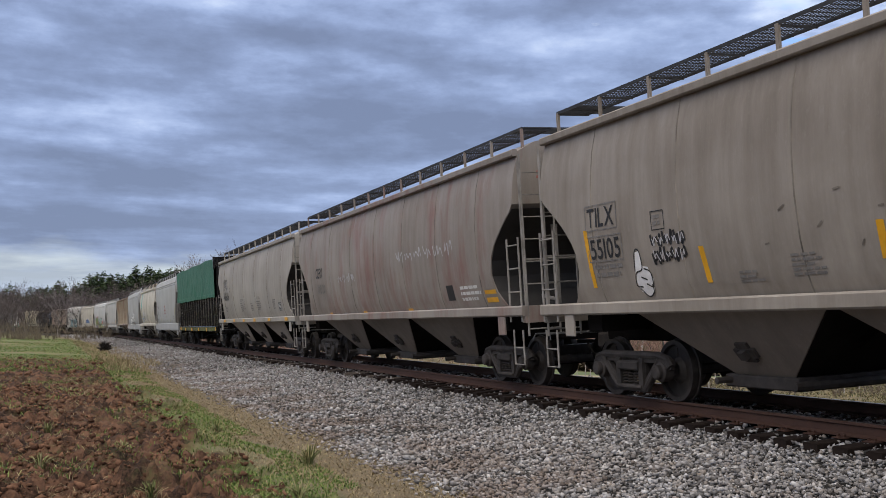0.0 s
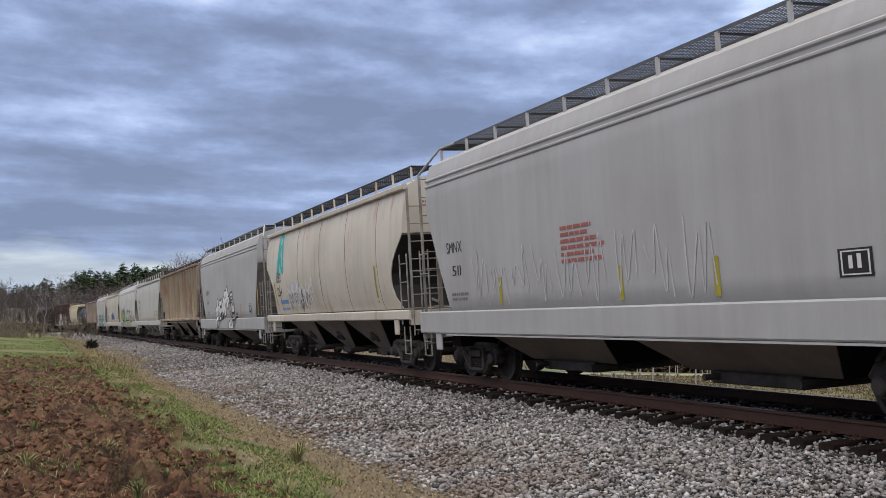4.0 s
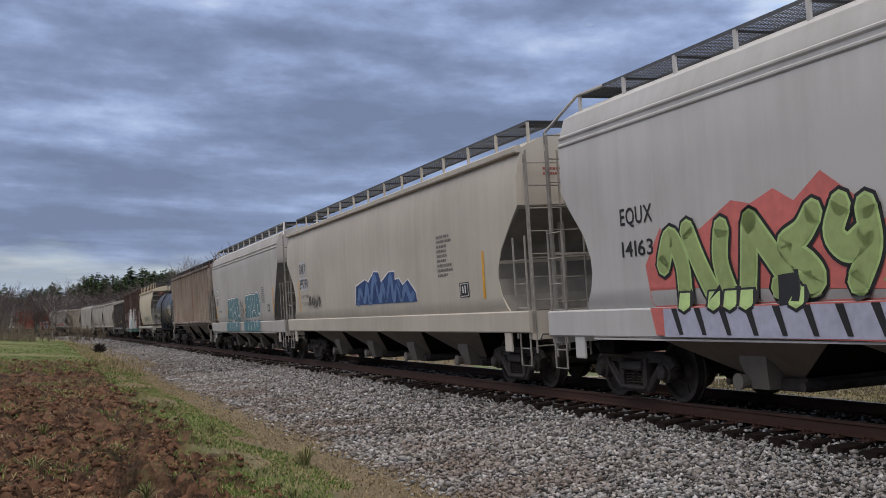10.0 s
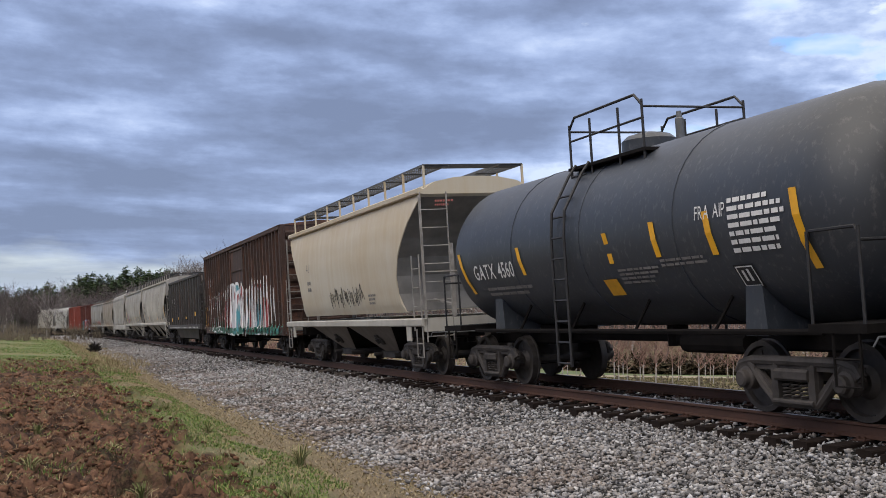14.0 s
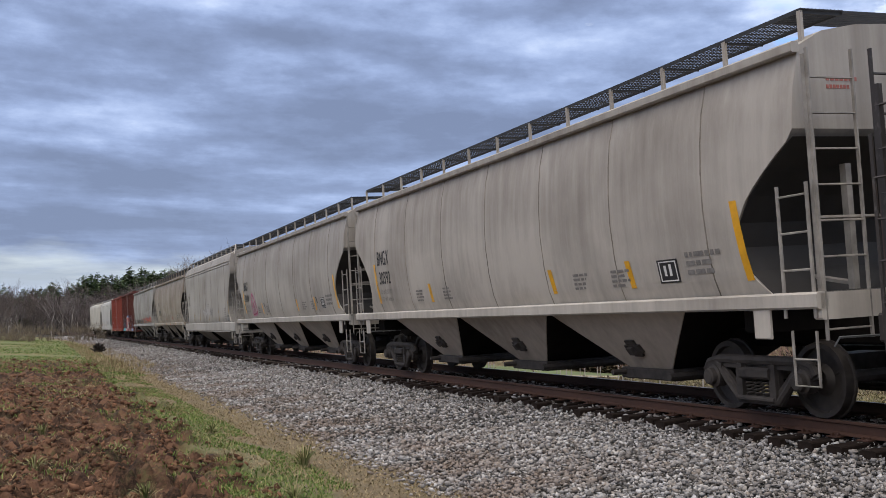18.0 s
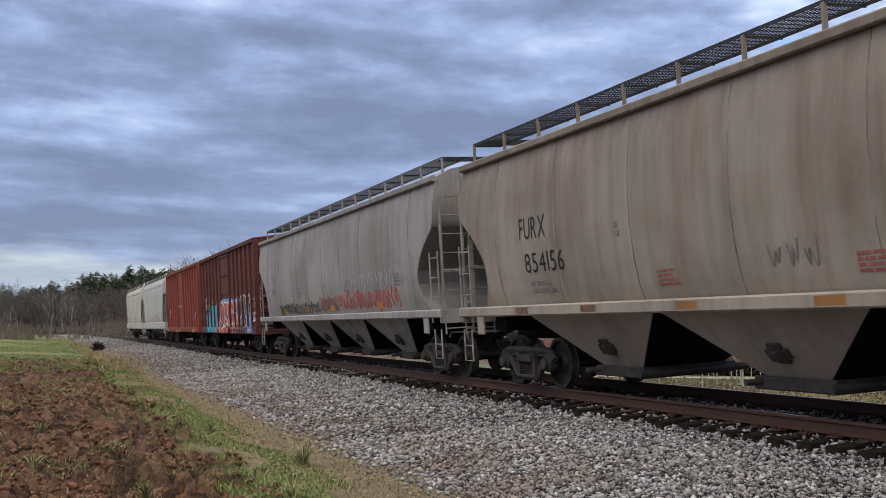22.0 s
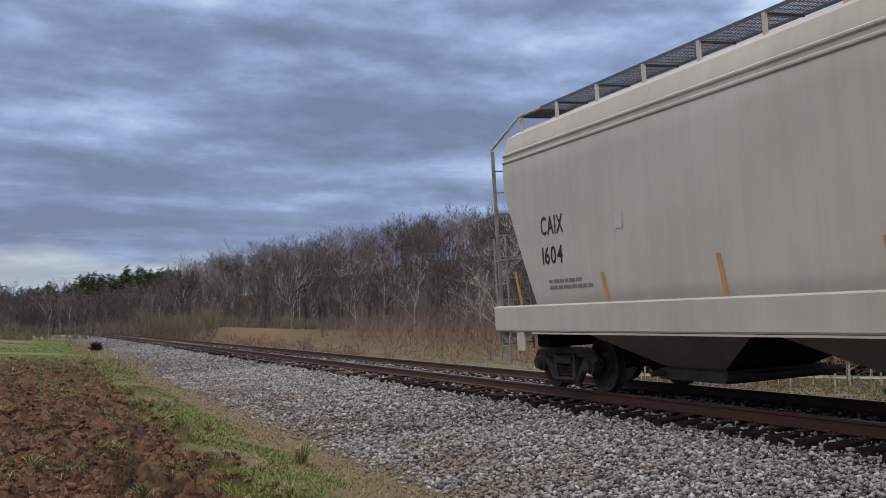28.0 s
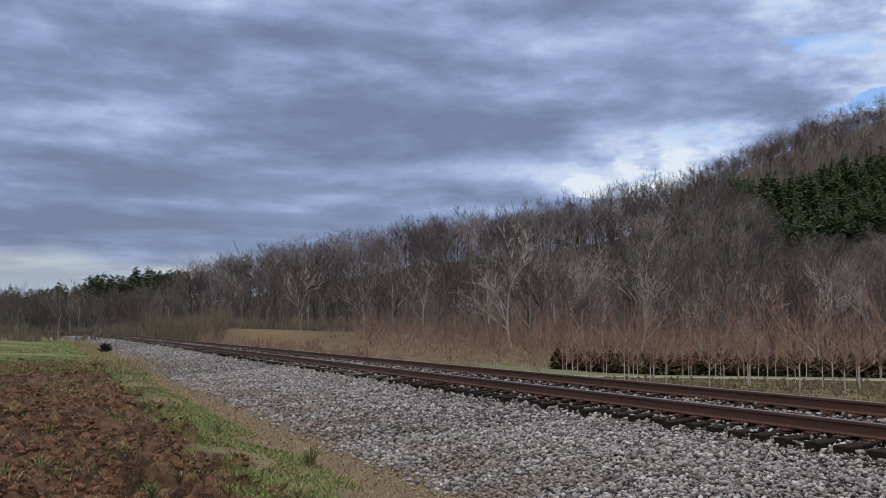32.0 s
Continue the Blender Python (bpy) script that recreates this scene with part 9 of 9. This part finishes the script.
PINE_CROWNS = [conifer_mesh("crown", 60 + k, 11, 2.6, M_PINE, 18, 10, 0.2, 0.12) for k in range(3)]
PINE_WIDE = [conifer_mesh("crown", 64 + k, 10, 3.4, M_PLANTED, 15, 12, 0.2, 0.10) for k in range(3)]
PINE_TALL = [conifer_mesh("crown", 70 + k, 11.5, 2.7, M_PINE, 11, 15, 0.05, 0.42, True) for k in range(3)]
_t = Shape()
_t.tube([(0, 0, 0), (0, 0, 6), (0, 0, 11.5)], [0.2, 0.14, 0.03], 7)
PINE_TRUNK = _t.mesh("trunk")
PINE_TRUNK.materials.append(M_BARK)


def conifer(az, r, crown, grow, label, group=""):
    x, y, z = at_ground(az, r)
    t = thing("pine_tree", label, "tree", group)
    t.matrix_world = Matrix.Translation((x, y, z - 0.2)) @ Matrix.Rotation(az * 7.7, 4, "Z") @ Matrix.Scale(grow, 4)
    part("trunk", PINE_TRUNK, None, t)
    part("crown", crown, None, t)


rnd = random.Random(5)
for az, r, g in ((-1.5, 262, 1.05), (-0.3, 285, 0.7), (4.9, 262, 0.8), (6.3, 255, 0.8), (9.0, 265, 1.0), (10.2, 250, 0.75), (10.9, 247, 0.8), (9.6, 225, 0.6), (12.2, 232, 1.1), (12.8, 238, 1.0), (12.5, 215, 0.9), (7.4, 280, 0.9), (3.4, 285, 0.8), (6.8, 285, 0.9)):
    conifer(az, r, PINE_CROWNS[int(az * 10) % 3], g, "dark green pine standing among bare woods", "pines in the woods")
for i in range(150):
    az = -24.0 + 10.4 * (i + rnd.random()) / 150
    conifer(az, 312 + rnd.uniform(-15, 30), PINE_TALL[i % 3], rnd.uniform(0.8, 1.12), "tall dark pine on the far skyline", "pines on the skyline")
grown = []
for i in range(340):
    az, q = 14.9 + 11.1 * rnd.random() ** 0.9, rnd.random()
    grown.append((372 + q * float(np.interp(az, [15, 17, 20], [70, 80, 84])), az, rnd.uniform(0.9, 1.25), i % 3))
grown.sort()
for r, az, g, k in grown[:150]:
    conifer(az, r, PINE_WIDE[k], g, "dark green pine in a hillside plantation", "pine plantation")
vs, fs, count = [], [], 0
for r, az, g, k in grown[150:]:
    x, y, z = at_ground(az, r)
    me = PINE_WIDE[k]
    v = np.empty(len(me.vertices) * 3, np.float32)
    me.vertices.foreach_get("co", v)
    v = v.reshape(-1, 3) * g
    c, q = math.cos(az * 91), math.sin(az * 91)
    vs.append(np.stack([v[:, 0] * c - v[:, 1] * q + x, v[:, 0] * q + v[:, 1] * c + y, v[:, 2] + z - 0.2], 1))
    fs.append(np.array([tuple(p.vertices) for p in me.polygons]) + count)
    count += len(v)
tagged(new("plantation_crowns", mesh_of("plantation_crowns", np.concatenate(vs), np.concatenate(fs), M_PLANTED)), "dark green crowns of pines high on the hillside", "woods", kind="stuff")


# the tree line behind the onlooker, mirrored in the black car's panels
for i in range(22):
    p = on_line(-34 + i * 5.2 + rnd.uniform(-1.5, 1.5), -44 + rnd.uniform(-5, 5), 0, False)
    az_, r_ = math.degrees(math.atan2(p.x, p.y)), math.hypot(p.x, p.y)
    conifer(az_, r_, PINE_WIDE[i % 3], rnd.uniform(0.55, 1.25), "dark evergreen tree in a row behind the field", "trees behind the field")


def bare_tree(az, r, k, grow, label, trunk_mat=None, lift=0.0):
    x, y, z = at_ground(az, r)
    t = thing("bare_tree", label, "tree", "bare trees at the edge of the woods")
    t.matrix_world = Matrix.Translation((x, y, z - 0.15)) @ Matrix.Rotation(az * 3.3, 4, "Z") @ Matrix.Scale(grow, 4)
    big, small = TREE_MESHES[(k, trunk_mat is not None)]
    part("trunk", big, None, t)
    part("crown", small, None, t)


TREE_MESHES = {}
for k, ((v0, f0), (v1, f1)) in enumerate(BARE):
    for pale in (False, True):
        TREE_MESHES[(k, pale)] = (mesh_of("trunk", v0, f0, M_PALE if pale else M_BARK), mesh_of("crown", v1, f1, M_PALE if pale else M_TWIG))
for k, ((v0, f0), (v1, f1)) in enumerate(CREST):
    TREE_MESHES[(10 + k, False)] = (mesh_of("trunk", v0, f0, M_BARK), mesh_of("crown", v1, f1, M_TWIG))
for i in range(64):
    az = -23 + 47 * (i + rnd.random()) / 64
    foot = float(np.interp(az, [-40, -20, -10, 0, 10, 25, 60], [230, 215, 200, 175, 160, 150, 150]))
    pale = i % 4 == 1 and az > -9
    bare_tree(az, foot - rnd.uniform(4, 16), i % 7, rnd.uniform(0.7, 1.15) * (1.0 if az > -9 else 0.65), "pale-barked leafless tree at the woodland edge" if pale else "grey leafless tree at the woodland edge", True if pale else None)
for i in range(170):
    az = 12.0 + 14.0 * (i + rnd.random()) / 170
    bare_tree(az, 612 + rnd.uniform(-8, 22), 10 + i % 4, rnd.uniform(0.7, 0.95), "thin leafless tree on the crest of the hill")
bare_tree(0.1, 150, 2, 1.15, "dark leafless tree before the woods")
bare_tree(14.2, 128, 4, 1.35, "large dark leafless tree behind the hedge")
bare_tree(3.7, 146, 5, 1.3, "pale leafless tree with long drooping limbs", True)

# ---- young trees in rows beyond the track ----
SAPLINGS = []
for k in range(4):
    rs = random.Random(80 + k)
    segs = [(Vector((0, 0, 0)), Vector((0, 0, 1.25)), 0.036, 0.030, 0)]
    twigs = [(Vector((0, 0, 1.25)), Vector((0.02, 0, 3.0)), 0.022, 0.016, 2), (Vector((0.02, 0, 3.0)), Vector((0, 0.05, 4.8)), 0.016, 0.006, 2)]
    for i in range(20):
        z = rs.uniform(0.9, 2.7)
        a = rs.uniform(0, 6.3)
        p = Vector((0, 0, z))
        d = Vector((math.cos(a), math.sin(a), rs.uniform(0.5, 1.0))).normalized()
        ln = rs.uniform(0.9, 2.1)
        for j in range(3):
            e = p + d * ln / 2.1
            twigs.append((p, e, 0.016 - 0.003 * j, 0.013 - 0.003 * j, 2))
            for _ in range(2):
                s_d = (d + Vector((rs.gauss(0, 0.4), rs.gauss(0, 0.4), 0.45))).normalized()
                twigs.append((e, e + s_d * ln * rs.uniform(0.35, 0.7), 0.009, 0.006, 3))
            p, d = e, (d + Vector((0, 0, 0.6))).normalized()
    tv, tf = ribbon_mesh(twigs, 1.5, k)
    bv, bf = limb_mesh(segs, 6)
    SAPLINGS.append((mesh_of("trunk", bv, bf, M_PALE), mesh_of("crown", tv, tf, M_REDTWIG)))


def sapling(x, y, k, grow):
    z = float(height(np.array([x]), np.array([y]))[0][0])
    t = thing("young_tree", "slim young tree with upright reddish twigs in a field row", "tree", "young trees in rows")
    t.matrix_world = Matrix.Translation((x, y, z - 0.05)) @ Matrix.Rotation(x * 5.1, 4, "Z") @ Matrix.Scale(grow, 4)
    part("trunk", SAPLINGS[k][0], None, t)
    part("crown", SAPLINGS[k][1], None, t)


for row, (r0, n, g) in enumerate(((68, 13, 1.0), (80, 17, 1.0), (92, 20, 0.98), (106, 24, 0.95))):
    for i in range(n):
        az = -5.5 + row * 0.4 + (30 - row) * (i + 0.3 + 0.5 * rnd.random()) / n
        if az > -6 and not (row == 0 and az < 4):
            sapling(r0 * math.sin(radians(az)) * 1.0, r0 * math.cos(radians(az)) + rnd.uniform(-1, 1), (i + row) % 4, g * rnd.uniform(1.0, 1.4))

# ---- evergreen hedge, brush and the dark shrub on the bank ----
HEDGE = [conifer_mesh("crown", 90 + k, 2.5, 1.15, M_HEDGE, 10, 12, 0.1, 0.02) for k in range(3)]
for i in range(46):
    az = 6.0 + 19.5 * (i + 0.4 * rnd.random()) / 46
    x, y, z = at_ground(az, 124 + rnd.uniform(-1, 1))
    t = thing("evergreen_shrub", "low dark evergreen shrub in a long hedge row", "shrub", "hedge row")
    t.matrix_world = Matrix.Translation((x, y, z)) @ Matrix.Rotation(i * 1.3, 4, "Z") @ Matrix.Scale(rnd.uniform(0.85, 1.15), 4)
    part("crown", HEDGE[i % 3], None, t)


def brush(name, label, az0, az1, r0, r1, count, tall, seed, material):
    """A thicket of fine upright twigs as one mesh."""
    rs = random.Random(seed)
    segs = []
    for i in range(count):
        x, y, z = at_ground(rs.uniform(az0, az1), rs.uniform(r0, r1))
        p, h = Vector((x, y, z)), tall * rs.uniform(0.5, 1.1)
        for j in range(9):
            d = Vector((rs.gauss(0, 0.32), rs.gauss(0, 0.32), 1)).normalized()
            m = p + d * h * 0.5
            segs.append((p, m, 0.025, 0.016, 1))
            for _ in range(3):
                e = m + (d + Vector((rs.gauss(0, 0.35), rs.gauss(0, 0.35), 0.1))).normalized() * h * rs.uniform(0.3, 0.55)
                segs.append((m, e, 0.014, 0.006, 2))
    v, f = ribbon_mesh(segs, 1.6, seed)
    return tagged(new(name, mesh_of(name, v, f, material)), label, "brush", kind="stuff")


M_BRUSH = bark("olive_brush", (0.105, 0.086, 0.064), (0.23, 0.19, 0.14))
brush("thicket", "olive-brown leafless thicket beside the far track", -15.3, -11.4, 125, 150, 130, 4.2, 3, M_BRUSH)
brush("bank_brush", "reddish brown brush along the far side of the line", -12.5, -3.5, 98, 120, 150, 1.7, 15, M_REDTWIG)
brush("low_brush", "low brown brush below the far left woods", -24.5, -20.5, 138, 156, 90, 1.3, 5, M_BRUSH)
brush("undergrowth", "dense brown undergrowth at the foot of the woods", -23, 26, 146, 172, 600, 2.8, 7, M_BRUSH)
brush("red_brush", "reddish twigs of brush behind the young trees", -6, 25, 132, 150, 110, 2.4, 9, M_REDTWIG)

brush("field_weeds", "low brown weeds over the field beyond the track", -10, 26, 62, 99, 420, 0.5, 13, M_BRUSH)

rs = random.Random(44)
segs = []
for i in range(160):
    d = Vector((rs.gauss(0, 0.6), rs.gauss(0, 0.6), rs.uniform(0.2, 1.0))).normalized()
    p = Vector((rs.gauss(0, 0.12), rs.gauss(0, 0.12), rs.uniform(0, 0.35)))
    segs.append((p, p + d * rs.uniform(0.2, 0.6), 0.04, 0.015, 1))
v, f = limb_mesh(segs, 4)
M_CHAR = plain("scorched_twigs", (0.016, 0.011, 0.009), 0.9)
p = on_line(100.8, -5.8, -0.82, False)
shrub = tagged(new("dead_shrub", mesh_of("dead_shrub", v, f, M_CHAR)), "scorched black dead shrub on the ballast bank", "shrub")
shrub.matrix_world = Matrix.Translation(p)


def strip(name, az0, az1, r0, r1, material, label, category):
    """A narrow way laid on the ground, seen from afar."""
    pts, faces = [], []
    n = 60
    for i in range(n + 1):
        az = az0 + (az1 - az0) * i / n
        for r in (r0, (r0 + r1) / 2, r1):
            x, y, z = at_ground(az, r)
            pts.append((x, y, z + 0.06))
    for i in range(n):
        for j in range(2):
            a = i * 3 + j
            faces.append((a, a + 1, a + 4, a + 3))
    return tagged(new(name, mesh_of(name, pts, faces, material, True)), label, category, kind="structure")


strip("farm_path", 0.5, 28, 104, 113, plain("pale_dry_path", (0.26, 0.225, 0.155), 0.95, 0, 0.2, 0.8), "pale dry grass farm path before the hedge", "path")
strip("field_verge", 2.0, 28, 113.2, 121, plain("green_verge", (0.095, 0.125, 0.045), 0.95, 0, 0.3, 0.8), "green grass verge below the hedge", "grass")


def motions():
    for car, s, base in CARS:
        walk(car, [(t, car_pose(s - gone(t), base)) for t in np.arange(0, 32.01, 1.0)])
    # all wheels turn alike: the two wheelsets of one truck are keyed, the rest take over their keys
    lead = {}
    for w, dx in WHEELS:
        if dx not in lead:
            walk(w, [(i / FPS, pose(dx, 0, 0.457, 0, math.degrees(gone(i / FPS) / 0.457) % 360, 0)) for i in range(frame(32.0))])
            lead[dx] = w.animation_data
        else:
            w.rotation_mode = "QUATERNION"
            keys = w.animation_data_create()
            keys.action = lead[dx].action
            keys.action_slot = lead[dx].action_slot


motions()
